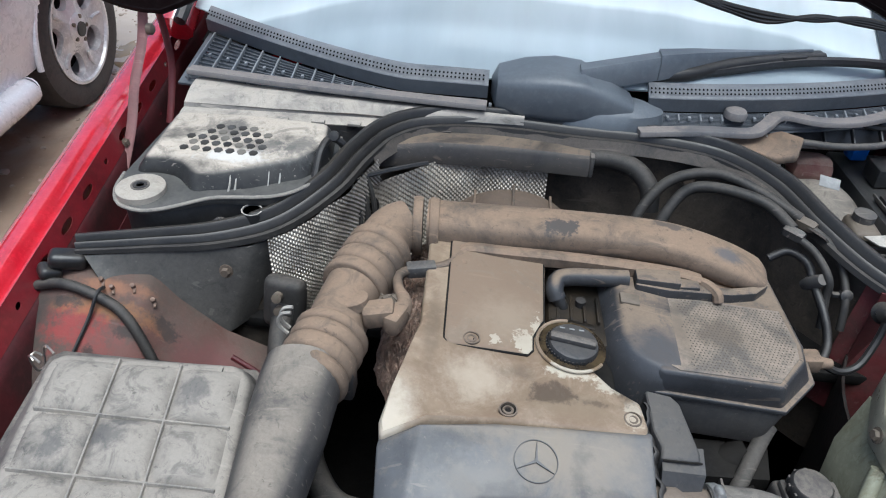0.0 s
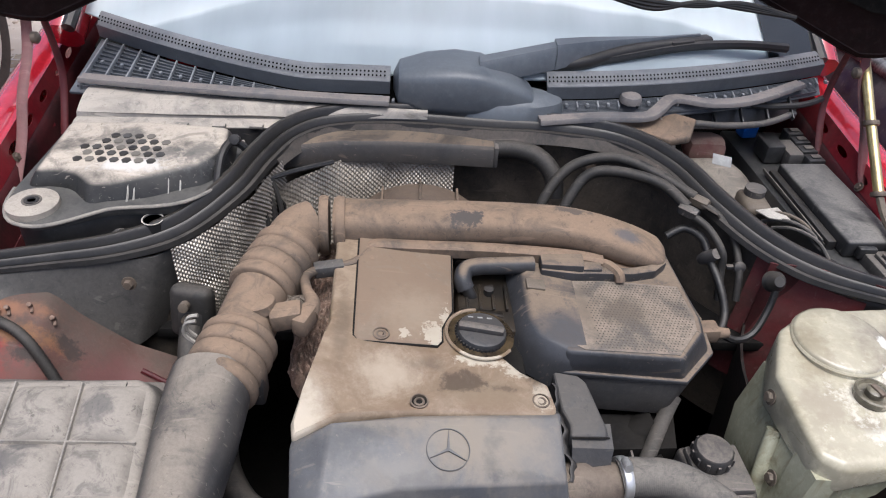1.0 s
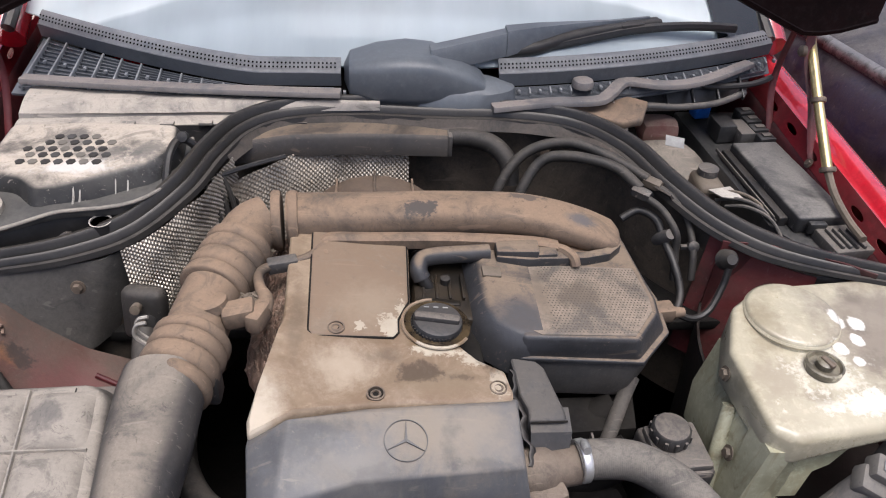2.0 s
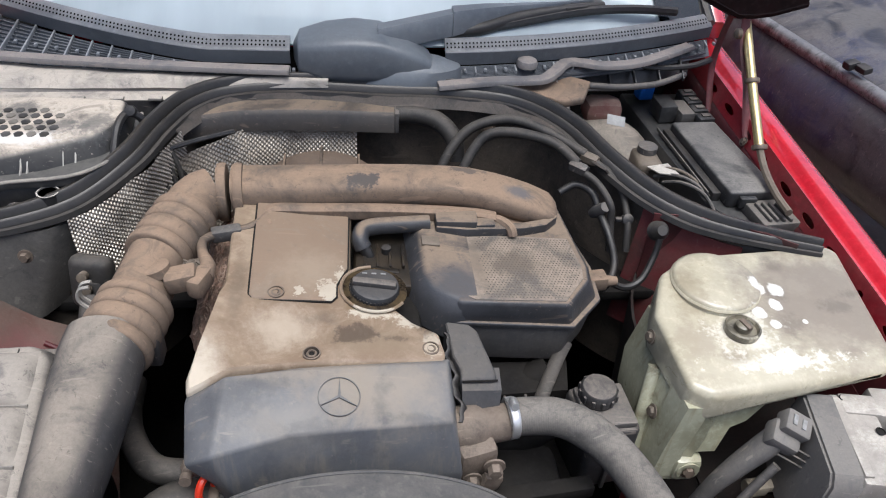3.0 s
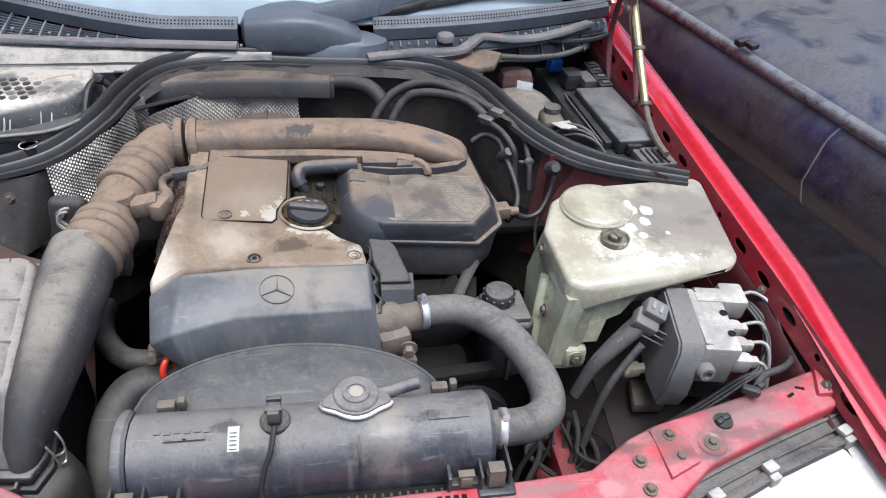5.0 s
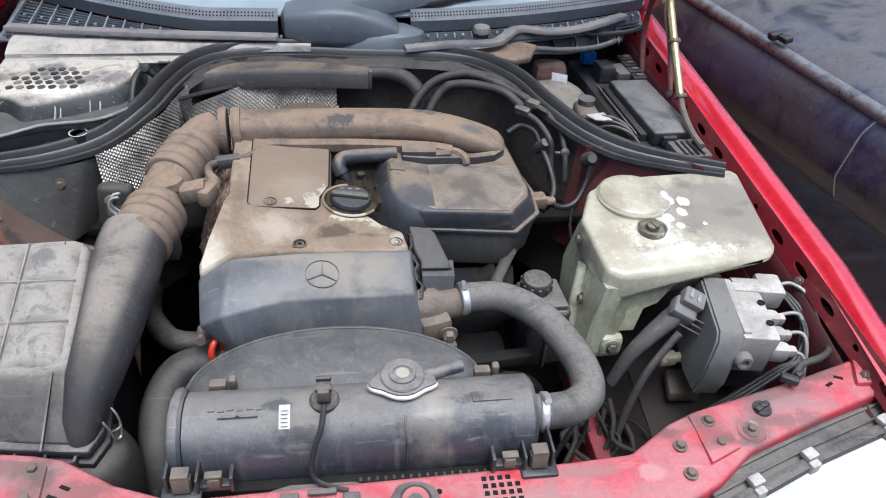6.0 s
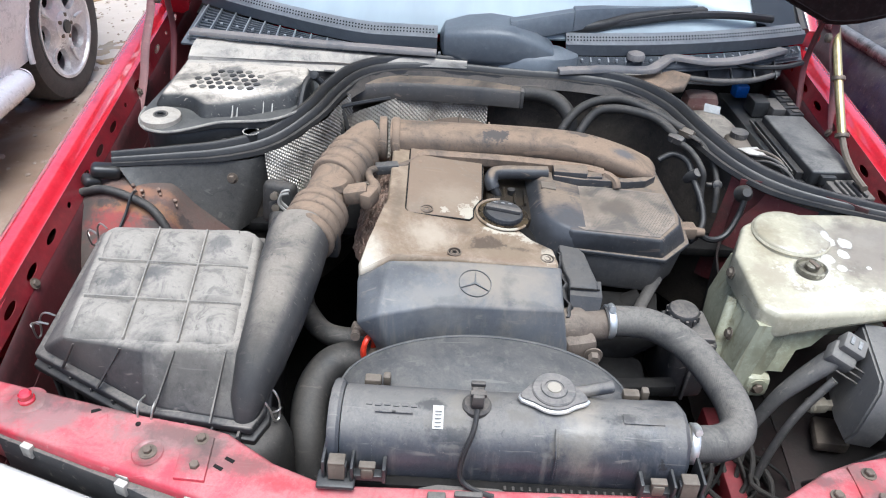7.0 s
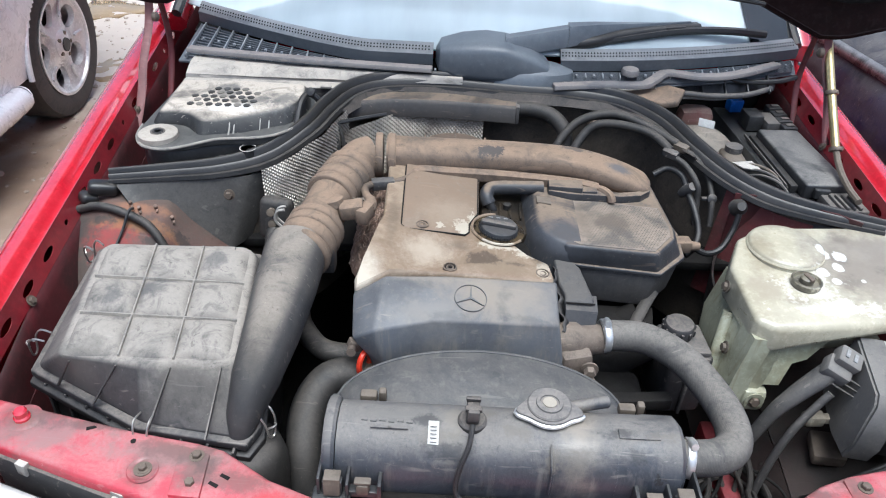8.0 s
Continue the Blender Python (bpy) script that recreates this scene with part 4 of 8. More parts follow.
part("wall_skin", wall_skin(0.0, 1.0, 0.004, 0.03, 0.55, 120), mk("grimy_partition", (0.020, 0.018, 0.016), 0.65, base2=(0.032, 0.027, 0.022), dust=0.8, dust_col=(0.115, 0.092, 0.070), side=0.9, dust_scale=7), part_wall)
part("upper_lip", wall_skin(0.30, 0.78, 0.024, 0.034, 0.915, 60), mk("lip_plastic", (0.03, 0.028, 0.026), 0.55, dust=0.6, dust_col=(0.14, 0.115, 0.095), side=0.8), part_wall)
part("bolt", hexbolt((-0.508, 0.524, 0.852), 0.0068, 0.008, (78, 0, 0)), BOLT, part_wall)
for u in (0.40, 0.62):
    q = along(u)
    part("bolt", hexbolt((q.x, q.y - 0.030, q.z - 0.055), 0.009, 0.008, (90, 0, 0)), BOLT, part_wall)

RU0, RU1 = [next(i / 400 for i in range(200, 401) if along(i / 400).x > q) for q in (0.405, 0.535)]
part("red_panel", wall_skin(RU0, RU1, 0.008, 0.042, 0.66, 30, 0.028), mk("dull_red_bulkhead", (0.15, 0.018, 0.022), 0.5, base2=(0.085, 0.024, 0.022), scale=9, coat=0.2, dust=0.5, dust_col=(0.17, 0.10, 0.09), side=0.6, spots=(0.05, 0.035, 0.03), spot_scale=14, spot_cut=(0.60, 0.70)), part_wall, "dull red painted panel")
part("drain_pipe", lathe([(0.022, 0.0), (0.024, 0.004), (0.024, 0.02), (0.021, 0.022), (0.021, 0.07), (0.023, 0.072)], (0.575, 0.575, 0.80), rot=(80, 0, -60), seg=20), PLASTIC, part_wall, "black pipe end")

# grey shield hung on the wall beside the air cleaner
part("wall_shield", sheet(lambda u, v: Vector((lerp(-0.70, -0.440, u) + 0.05 * v * (1 - 2 * u), 0.505 + 0.062 * u + 0.03 * max(0, u - 0.85) / 0.15 - 0.035 * v, lerp(0.872, 0.735 if u > 0.3 else 0.735 + 0.3 * (0.3 - u), v))), 24, 10, 0.004), mk("shield_plastic", (0.036, 0.037, 0.037), 0.55, dust=0.7, dust_col=(0.145, 0.132, 0.117), side=0.6, dust_scale=9), part_wall)

# embossed foil on the curved corner and the back
foil = thing("heat_shield", (-0.25, 0.75, 0.6), "embossed silver aluminium foil heat shield on the bulkhead", "heat shield")


def foil_corner(u, v):
    q = along(lerp(0.160, 0.300, u))
    d = along(lerp(0.160, 0.300, u) + 0.01) - along(lerp(0.160, 0.300, u) - 0.01)
    n = Vector((d.y, -d.x, 0)).normalized()
    dimple = 0.0016 * math.sin(u * 190) * math.sin(v * 205) + 0.006 * noise.noise((u * 6, v * 5, 2))
    return Vector((q.x, q.y, lerp(q.z - 0.012, 0.66, v))) + n * (lerp(0.036, 0.062, v) + dimple)


def foil_back(u, v):
    dimple = 0.0016 * math.sin(u * 245) * math.sin(v * 205) + 0.005 * noise.noise((u * 7, v * 5, 9))
    return Vector((lerp(-0.338, -0.052, u), 0.812 + 0.016 * math.sin(u * 2.2) - 0.07 * v - 0.105 * (1 - u) ** 3 - dimple, lerp(0.903 - 0.016 * (1 - u) ** 2, 0.64, v)))


part("corner_sheet", sheet(foil_corner, 260, 240, 0.0), FOIL, foil)
part("back_sheet", sheet(foil_back, 320, 240, 0.0), FOIL_DUSTY, foil, "foil dulled by brown dust")
# Black discs standing in for the dark holes in the foil.
for x, y, z, r in ((-0.332, 0.700, 0.864, 0.014), (-0.368, 0.668, 0.868, 0.008)):
    part("washer", lathe([(r, 0), (r * 0.95, 0.004), (r * 0.7, 0.005), (r * 0.6, 0.001), (0.001, 0.001)], (x, y, z), rot=(68, 0, 35), seg=18), DARK, foil, "black disc standing in for a hole in the foil")
for k in range(3):
    part("edge_strap", tube([(-0.360 + 0.010 * k, 0.682 + 0.012 * k, 0.916), (-0.346 + 0.010 * k, 0.676 + 0.010 * k, 0.87), (-0.340 + 0.009 * k, 0.664 + 0.010 * k, 0.80), (-0.335 + 0.009 * k, 0.655 + 0.01 * k, 0.70)], 0.0042 + 0.001 * (k == 1), 8, 4), HOSE, foil)


# ---- cowl, windscreen, wiper ----
def glass_y(x):
    return 0.932 + (0.60 * max(0, -x - 0.30) ** 1.3 if x < 0 else 0.35 * x ** 1.95)


def cowl_y(x):
    return (0.877 + 0.045 * (x / 0.69) ** 2 if x < 0 else 0.885 + 0.13 * (x / 0.61) ** 2)


def cowl_piece(name, x0, x1, label):
    """A slatted cowl panel with a perforated strip along the glass."""
    c = thing(name, ((x0 + x1) / 2, 0.95, 0.93), label, "cowl grille", kind="structure")

    def pan(u, v):
        x = lerp(x0, x1, u)
        return Vector((x, lerp(cowl_y(x), glass_y(x) - 0.02, v), lerp(0.934, 0.955, v)))
    part("pan", sheet(pan, 40, 4, 0.004), COWL, c)

    def strip(u, v):
        x = lerp(x0, x1, u)
        return Vector((x, glass_y(x) + lerp(-0.024, 0.008, v), 0.985 + 0.006 * math.sin(v * 2.4) + 0.010 * v))
    gs_ = part("glass_strip", sheet(strip, 50, 6, 0.006), STRIP, c)
    # Flat black octagons laid on the strip paint its shaded holes.
    holes = bmesh.new()
    for row in range(2):
        for i in range(int((x1 - x0) / 0.0068)):
            u, v = (i + 0.5) * 0.0068 / (x1 - x0), 0.16 + 0.20 * row
            if u > 0.985:
                continue
            q = strip(u, v)
            holes.faces.new([holes.verts.new(q + Vector((0.0017 * math.cos(w), 0.0019 * math.sin(w), 0.0042 + 0.0011 * math.sin(w)))) for w in (math.pi * (k + 0.5) / 4 for k in range(8))])
    tagged(part("strip_holes", holes, LINER, gs_), kind="stuff")
    part("strip_face", sheet(lambda u, v: Vector((lerp(x0, x1, u), glass_y(lerp(x0, x1, u)) - 0.024 + 0.003 * v, lerp(0.986, 0.962, v))), 50, 3, 0.003), COWL, c)
    n = int((x1 - x0) / 0.036)
    for i in range(n):
        x = x0 + 0.018 + (x1 - x0 - 0.03) * i / max(1, n - 1)
        ya, yb = cowl_y(x) + 0.006, glass_y(x) - 0.026
        if yb - ya > 0.012:
            part("rib", box((x, (ya + yb) / 2, 0.951), (0.0032, yb - ya, 0.014), 0.001, (math.degrees(math.atan2(0.02, yb - ya + 0.06)), 0, 0)), RIB, c)
            part("clip_tab", box((x + 0.018, lerp(ya, yb, 0.45), 0.956), (0.005, 0.008, 0.006), 0.001), RIB, c)
    for j in range(12):
        f = 0.06 + 0.078 * j
        pts = []
        for i in range(25):
            x = lerp(x0 + 0.012, x1 - 0.012, i / 24)
            y = lerp(cowl_y(x), glass_y(x) - 0.024, f)
            pts.append((x, y, lerp(0.940, 0.959, f)))
        part("slat", sweep([(-0.0011, -0.002), (-0.0011, 0.002), (0.0011, 0.002), (0.0011, -0.002)], pts, 1), COWL, c)
    return c


STRIP = relief(mk("perforated_strip", (0.14, 0.15, 0.165), 0.45, dust=0.4, dust_col=(0.30, 0.29, 0.28), side=0.4), "voronoi", 125, 0.1, 0.001)
RIB = mk("pale_rib_plastic", (0.22, 0.235, 0.25), 0.45, dust=0.4, dust_col=(0.33, 0.32, 0.31))
cowl_piece("cowl_grille", -0.715, -0.165, "dark grey slatted plastic cowl grille below the windscreen")
cowl_piece("cowl_grille", 0.105, 0.66, "dark grey slatted plastic cowl grille beside the wiper")
part_edge = [(x, cowl_y(x) - 0.006, 0.957 + 0.01 * (x < -0.1)) for x in [-0.685 + 0.04 * i for i in range(14)]]
EDGE = [(-0.012, -0.006), (-0.013, -0.001), (-0.010, 0.003), (-0.002, 0.0015), (0.004, 0.004), (0.010, 0.003), (0.012, 0.0), (0.012, -0.005)]
LIP_GREY = mk("dusty_lip_rubber", (0.10, 0.10, 0.105), 0.5, base2=(0.15, 0.145, 0.145), scale=14, dust=0.85, dust_col=(0.25, 0.215, 0.19), side=0.4, dust_scale=10)
solid("cowl_edge_seal", sweep(EDGE, part_edge, 3), LIP_GREY, "dusty grey rubber edge strip along the front of the cowl", "rubber strip")
solid("cowl_edge_seal", sweep(EDGE, [(0.089, 0.858, 0.950), (0.192, 0.870, 0.955), (0.272, 0.877, 0.955), (0.303, 0.902, 0.957), (0.341, 0.942, 0.960), (0.408, 0.930, 0.960), (0.487, 0.950, 0.960), (0.607, 1.026, 0.960)], 5), LIP_GREY, "dusty grey rubber edge strip beside the fuse box", "rubber strip")

# beige plenum plate between the cowl and the intake housing
plate = thing("plenum_plate", (-0.4, 0.87, 0.90), "dusty beige plastic plenum plate in front of the cowl", "trim panel")
part("plate", sheet(lambda u, v: Vector((lerp(-0.672, -0.10, u), lerp(0.842 + 0.020 * u, cowl_y(lerp(-0.672, -0.10, u)) - 0.004, v), lerp(0.940, 0.952, v) + 0.006 * math.sin(v * 3.1) + 0.0015 * noise.noise((u * 9, v * 3, 5)))), 40, 6, 0.004), PLATE, plate)
part("ledge", sheet(lambda u, v: Vector((lerp(-0.672, -0.34, u), lerp(0.812 + 0.020 * u, 0.846 + 0.018 * u, v), 0.927 + 0.003 * math.sin(v * 3.1) + 0.012 * max(0, v - 0.85) / 0.15)), 40, 8, 0.004), PLATE, plate)
part("front_fold", sheet(lambda u, v: Vector((lerp(-0.672, -0.22, u), 0.813 + 0.028 * u - 0.006 * v, lerp(0.929, 0.88, v))), 20, 3, 0.003), PLASTIC, plate)
for x in (-0.60, -0.50, -0.44, -0.38):
    part("tab", box((x, 0.815 + 0.04 * (x + 0.7), 0.934), (0.022, 0.012, 0.006), 0.002), PLATE, plate)

part("tail", prism([(0.10, 0.878), (0.25, 0.892), (0.30, 0.906), (0.345, 0.934), (0.380, 0.912), (0.350, 0.845), (0.31, 0.832), (0.262, 0.860)], 0.922, 0.936, 0.004, 2), PIPE, plate)

ws = thing("windscreen", (0, 1.3, 1.0), "dusty windscreen with pale sky reflection painted into its colour", "windscreen", kind="structure")
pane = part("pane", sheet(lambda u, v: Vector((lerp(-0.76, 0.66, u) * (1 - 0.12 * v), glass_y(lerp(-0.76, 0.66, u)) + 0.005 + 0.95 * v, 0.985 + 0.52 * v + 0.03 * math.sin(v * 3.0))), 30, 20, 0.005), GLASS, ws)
pane.visible_shadow = False
# Dark strip over the pane, painted where its bright reflection ends.
part("reflection_end_band", sheet(lambda u, v: Vector((lerp(0.545 - 0.03 * v, 0.665, u) * (1 - 0.12 * v), glass_y(lerp(0.545, 0.66, u)) + 0.004 + 0.95 * v, 0.992 + 0.52 * v + 0.03 * math.sin(v * 3.0))), 6, 16, 0.002), CAR_GLASS, ws, "dark strip painted where the sky reflection on the glass ends")
for s, x0 in ((-1, -0.79), (1, 0.69)):
    part("pillar", tube([(x0, 1.12, 0.95), (x0 * 0.98, 1.35, 1.09), (x0 * 0.88, 2.1, 1.52)], 0.035, 10, 6), RED, ws, "red windscreen pillar")
    part("pillar_trim", tube([(x0 - s * 0.03, 1.075, 0.985), (x0 * 0.98 - s * 0.035, 1.33, 1.125), (x0 * 0.88 - s * 0.03, 2.05, 1.53)], 0.012, 8, 6), RUBBER, ws, "black rubber glass trim")
solid("dashboard", sheet(lambda u, v: Vector((lerp(-0.74, 0.66, u), 1.12 + 0.7 * v, 0.93 + 0.06 * math.sin(v * 2.4))), 20, 8, 0.02), DARK, "dark dashboard top behind the windscreen", "dashboard", kind="structure")
solid("cabin_rear", box((-0.03, 2.3, 0.95), (1.5, 0.06, 1.1), 0.02), DARK, "dark car interior behind the windscreen", "car interior", kind="structure")

# wiper with its large moulded root cover
wiper = thing("windscreen_wiper", (0.0, 0.9, 0.93), "dark grey single windscreen wiper with a moulded root cover", "wiper")
ring = []
for cx, cy, cz, ry, rz in ((-0.160, 0.935, 0.975, 0.010, 0.014), (-0.150, 0.930, 0.976, 0.042, 0.030), (-0.105, 0.925, 0.980, 0.056, 0.040), (-0.055, 0.925, 0.982, 0.060, 0.044), (-0.01, 0.925, 0.980, 0.058, 0.042), (0.04, 0.918, 0.970, 0.048, 0.034), (0.075, 0.908, 0.960, 0.032, 0.024), (0.090, 0.90, 0.955, 0.010, 0.010)):
    ring.append([Vector((cx, cy + ry * math.copysign(abs(math.cos(a)) ** 0.5, math.cos(a)), cz + rz * math.copysign(abs(math.sin(a)) ** 0.5, math.sin(a)))) for a in (2 * math.pi * k / 24 for k in range(24))])
part("root_cover", loft(ring), COWL_WIPE, wiper)
part("base_shroud", loft([[Vector((cx + r * math.cos(a), 0.905 + r * 0.45 * math.sin(a), z)) for a in (2 * math.pi * k / 24 for k in range(24))] for cx, r, z in ((0.030, 0.105, 0.895), (0.036, 0.102, 0.940), (0.046, 0.086, 0.966), (0.052, 0.05, 0.978))]), COWL_WIPE, wiper)
part("arm_sleeve", loft([[Vector((x, y + w * ca, z + h * sa)) for ca, sa in ((-1, -1), (-1, 0.4), (-0.6, 1), (0.6, 1), (1, 0.4), (1, -1))] for x, y, z, w, h in ((-0.015, 0.920, 1.008, 0.022, 0.019), (0.12, 0.968, 1.020, 0.021, 0.019))]), COWL_WIPE, wiper)
part("arm", loft([[Vector((x, y + w * ca, z + h * sa)) for ca, sa in ((-1, -1), (-1, 0.4), (-0.6, 1), (0.6, 1), (1, 0.4), (1, -1))] for x, y, z, w, h in ((0.12, 0.969, 1.022, 0.024, 0.021), (0.18, 0.990, 1.026, 0.019, 0.016), (0.25, 1.012, 1.029, 0.010, 0.010), (0.32, 1.030, 1.031, 0.005, 0.006), (0.40, 1.050, 1.033, 0.004, 0.005))]), COWL_WIPE, wiper)
part("blade_bridge", tube([(0.09, 0.955, 1.000), (0.17, 0.972, 1.006), (0.24, 0.996, 1.016), (0.33, 1.020, 1.025), (0.42, 1.044, 1.028)], [0.006, 0.014, 0.013, 0.010, 0.008], 10, 5), CABLE, wiper)
part("blade_head", join(box((0.385, 1.043, 1.028), (0.075, 0.020, 0.014), 0.005, (0, 0, 16)), box((0.360, 1.030, 1.026), (0.05, 0.024, 0.016), 0.004, (0, 0, 16)), box((0.30, 1.012, 1.016), (0.07, 0.012, 0.012), 0.003, (0, 0, 16))), CABLE, wiper)
part("blade_rubber", tube([(0.06, 0.955, 1.000), (0.20, 0.978, 1.008), (0.36, 1.022, 1.022), (0.48, 1.046, 1.022), (0.575, 1.060, 1.014)], 0.009, 8, 6), CABLE, wiper)
solid("washer_nozzle_cap", lathe([(0.019, 0), (0.0195, 0.007), (0.017, 0.012), (0.009, 0.015), (0.001, 0.0155)], (0.256, 0.920, 0.960), seg=24), LIP_GREY, "round dusty grey plastic cap on the cowl", "cap")

# bonnet, raised, seen only at its rear corners
A = radians(80)


def bonnet_pt(x, s, off):
    """A place on the raised bonnet: x across, s up from its rear edge, off below its skin."""
    ear = 0.096 * min(1, max(0, (abs(x + 0.045) - 0.46) / 0.22)) - 0.02 * max(0, (abs(x + 0.045) - 0.73) / 0.08)
    k = max(0.0, 1 - s / 0.25)
    return Vector((x, 0.985 - s * math.cos(A) - off * math.sin(A) * 0.5 - 0.035 * k * ear / 0.085, 1.158 + s * math.sin(A) - off * math.cos(A) - ear * k))


# Red paint taken near black: the underside's shade is in the colour.
UNDER = mk("shade_dark_red_underside", (0.006, 0.0015, 0.002), 0.6, base2=(0.003, 0.001, 0.001), spec=0.15)
bonnet = thing("bonnet", (-0.04, 0.98, 1.05), "raised red bonnet with a black insulated underside", "car bonnet")
part("outer_skin", sheet(lambda u, v: bonnet_pt(lerp(-0.86, 0.77, u), v * 1.05, 0.0), 50, 24, 0.004), RED, bonnet)
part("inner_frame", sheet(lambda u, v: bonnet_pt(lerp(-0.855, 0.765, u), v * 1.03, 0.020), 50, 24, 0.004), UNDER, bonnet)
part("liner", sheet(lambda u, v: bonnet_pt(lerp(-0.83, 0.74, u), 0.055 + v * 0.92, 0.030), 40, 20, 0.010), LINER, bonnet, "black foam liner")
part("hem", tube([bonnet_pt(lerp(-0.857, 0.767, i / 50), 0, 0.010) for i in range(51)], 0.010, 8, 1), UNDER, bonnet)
for k in range(3):
    part("washer_hose", tube([(0.14, 0.955 - 0.01 * k, 1.150), (0.20, 0.95, 1.138 - 0.004 * k), (0.27, 0.948, 1.128 - 0.006 * k), (0.34, 0.945, 1.125 + 0.003 * k), (0.41, 0.94, 1.134 - 0.004 * k), (0.50, 0.925, 1.12)], 0.0042, 8, 6), CABLE, bonnet, "thin black washer hose")


HINGE = mk("dusty_red_hinge", (0.13, 0.016, 0.02), 0.35, base2=(0.06, 0.012, 0.013), dust=0.4, dust_col=(0.14, 0.085, 0.078), side=0.6, dust_scale=14)


HINGE_DUSTY = mk("dusty_pink_hinge", (0.20, 0.07, 0.068), 0.45, base2=(0.13, 0.05, 0.048), dust=0.7, dust_col=(0.22, 0.135, 0.125), side=0.7, dust_scale=14)


def hinge(s, x):
    """A two-arm bonnet hinge between fender and bonnet."""
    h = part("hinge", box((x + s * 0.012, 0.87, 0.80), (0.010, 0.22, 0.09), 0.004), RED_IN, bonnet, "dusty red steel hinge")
    part("hinge_arm", tube([(x + s * 0.006, 0.77, 0.805), (x, 0.839, 0.879), (x, 0.885, 0.942), (x - s * 0.004, 0.935, 1.0), (x - s * 0.006, 0.962, 1.06)], 0.0095, 10, 5, 0.35), HINGE_DUSTY if s < 0 else HINGE, h)
    part("second_arm", tube([(x - s * 0.018, 0.95, 0.835), (x - s * 0.018, 1.0, 0.92), (x - s * 0.016, 1.004, 0.99), (x - s * 0.012, 0.99, 1.07)], 0.007, 10, 5, 0.5), HINGE, h)
    part("pivot", lathe([(0.010, 0), (0.010, 0.008), (0.005, 0.012), (0.001, 0.012)], (x - s * 0.014, 0.945, 1.02), rot=(0, -90 * s, 0), seg=14), BOLT, h)


hinge(-1, -0.775)
hinge(1, 0.672)
strut = thing("bonnet_strut", (0.69, 0.8, 0.80), "yellow zinc plated bonnet strut with a grey sleeve", "gas strut")
part("rod", tube([(0.675, 0.968, 1.034), (0.665, 0.866, 0.964), (0.655, 0.755, 0.891)], 0.0085, 12, 5), BRASS, strut)
part("lower_cable", tube([(0.655, 0.755, 0.891), (0.650, 0.707, 0.873), (0.645, 0.646, 0.865), (0.645, 0.598, 0.863)], 0.0065, 8, 5), TAN, strut)
for p in ((0.655, 0.755, 0.891), (0.665, 0.866, 0.964)):
    part("collar", lathe([(0.013, -0.004), (0.014, 0), (0.013, 0.004)], p, rot=(-40, 0, 0), seg=14), BOLT, strut)


# pale plate at the other end of the cowl, below its rubber edge
plate_r = thing("plenum_plate", (0.3, 0.86, 0.90), "dusty beige plastic plenum plate beside the fuse box", "trim panel")
part("plate", sheet(lambda u, v: Vector((lerp(0.06, 0.315, u), lerp(0.900 + 0.10 * max(0, u - 0.5), 0.902 - 0.10 * u * u, v), lerp(0.944, 0.930 - 0.030 * u, v) + 0.005 * math.sin(v * 3))), 24, 8, 0.004), PLATE, plate_r)
part("fold", sheet(lambda u, v: Vector((lerp(0.315, 0.33, v), lerp(0.93, 0.79, u), lerp(0.945, 0.90, u) - 0.04 * v)), 10, 4, 0.003), PLATE, plate_r)

flap = part("flap", sheet(lambda u, v: Vector((lerp(0.335, 0.610, u), lerp(0.925 + 0.03 * u, 0.985 - 0.02 * u, v) + 0.06 * u * u, lerp(0.900, 0.944, v) + 0.004 * math.sin(u * 9))), 24, 8, 0.004), FUSE, plate_r, "black plastic flap")
for k in range(5):
    x = 0.375 + 0.052 * k
    part("flap_rib", box((x, 0.955 + 0.03 * (k / 4) ** 2, 0.928), (0.004, 0.05, 0.010), 0.0015, (28, 0, 0)), FUSE, flap)
part("rolled_edge", tube([(0.318, 0.835, 0.916), (0.335, 0.885, 0.928), (0.375, 0.912, 0.926), (0.44, 0.920, 0.920), (0.52, 0.940, 0.918), (0.59, 0.980, 0.920)], 0.0062, 10, 6), PLASTIC_GREY, plate_r, "dusty rolled edge")

# ---- engine ----
LIDINK = mk("worn_white_print", (0.30, 0.30, 0.29), 0.6)
engine = thing("engine", (-0.08, 0.38, 0.24), "dusty four cylinder car engine with a silver and grey top cover", "car engine")


def lean(x, y):
    return -0.10 * (x + 0.08) + 0.02 * (y - 0.3)


def leaning(bm):
    """Tilts a piece with the engine, which leans to one side."""
    for v in bm.verts:
        v.co.z += lean(v.co.x, v.co.y)
    return bm


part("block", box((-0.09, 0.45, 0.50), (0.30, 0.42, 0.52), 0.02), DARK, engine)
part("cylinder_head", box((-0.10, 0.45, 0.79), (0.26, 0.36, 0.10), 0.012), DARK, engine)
TOP = [(-0.228, 0.63), (-0.222, 0.41), (-0.226, 0.38), (-0.245, 0.315), (-0.252, 0.272), (-0.248, 0.250), (-0.197, 0.262), (-0.115, 0.276), (0.046, 0.290), (0.050, 0.30), (0.044, 0.335), (0.012, 0.352), (-0.066, 0.435), (-0.062, 0.63)]
cover = part("top_cover", leaning(prism(TOP, 0.80, 0.888, 0.005, 3, top=lambda x, y: -0.75 * max(0, -0.212 - x) * (y < 0.35))), SILVER, engine, "worn silver painted cover with oil stains")
INSET = [(-0.196, 0.60), (-0.190, 0.382), (-0.184, 0.374), (-0.088, 0.377), (-0.082, 0.386), (-0.082, 0.408), (-0.072, 0.432), (-0.068, 0.44), (-0.066, 0.60)]
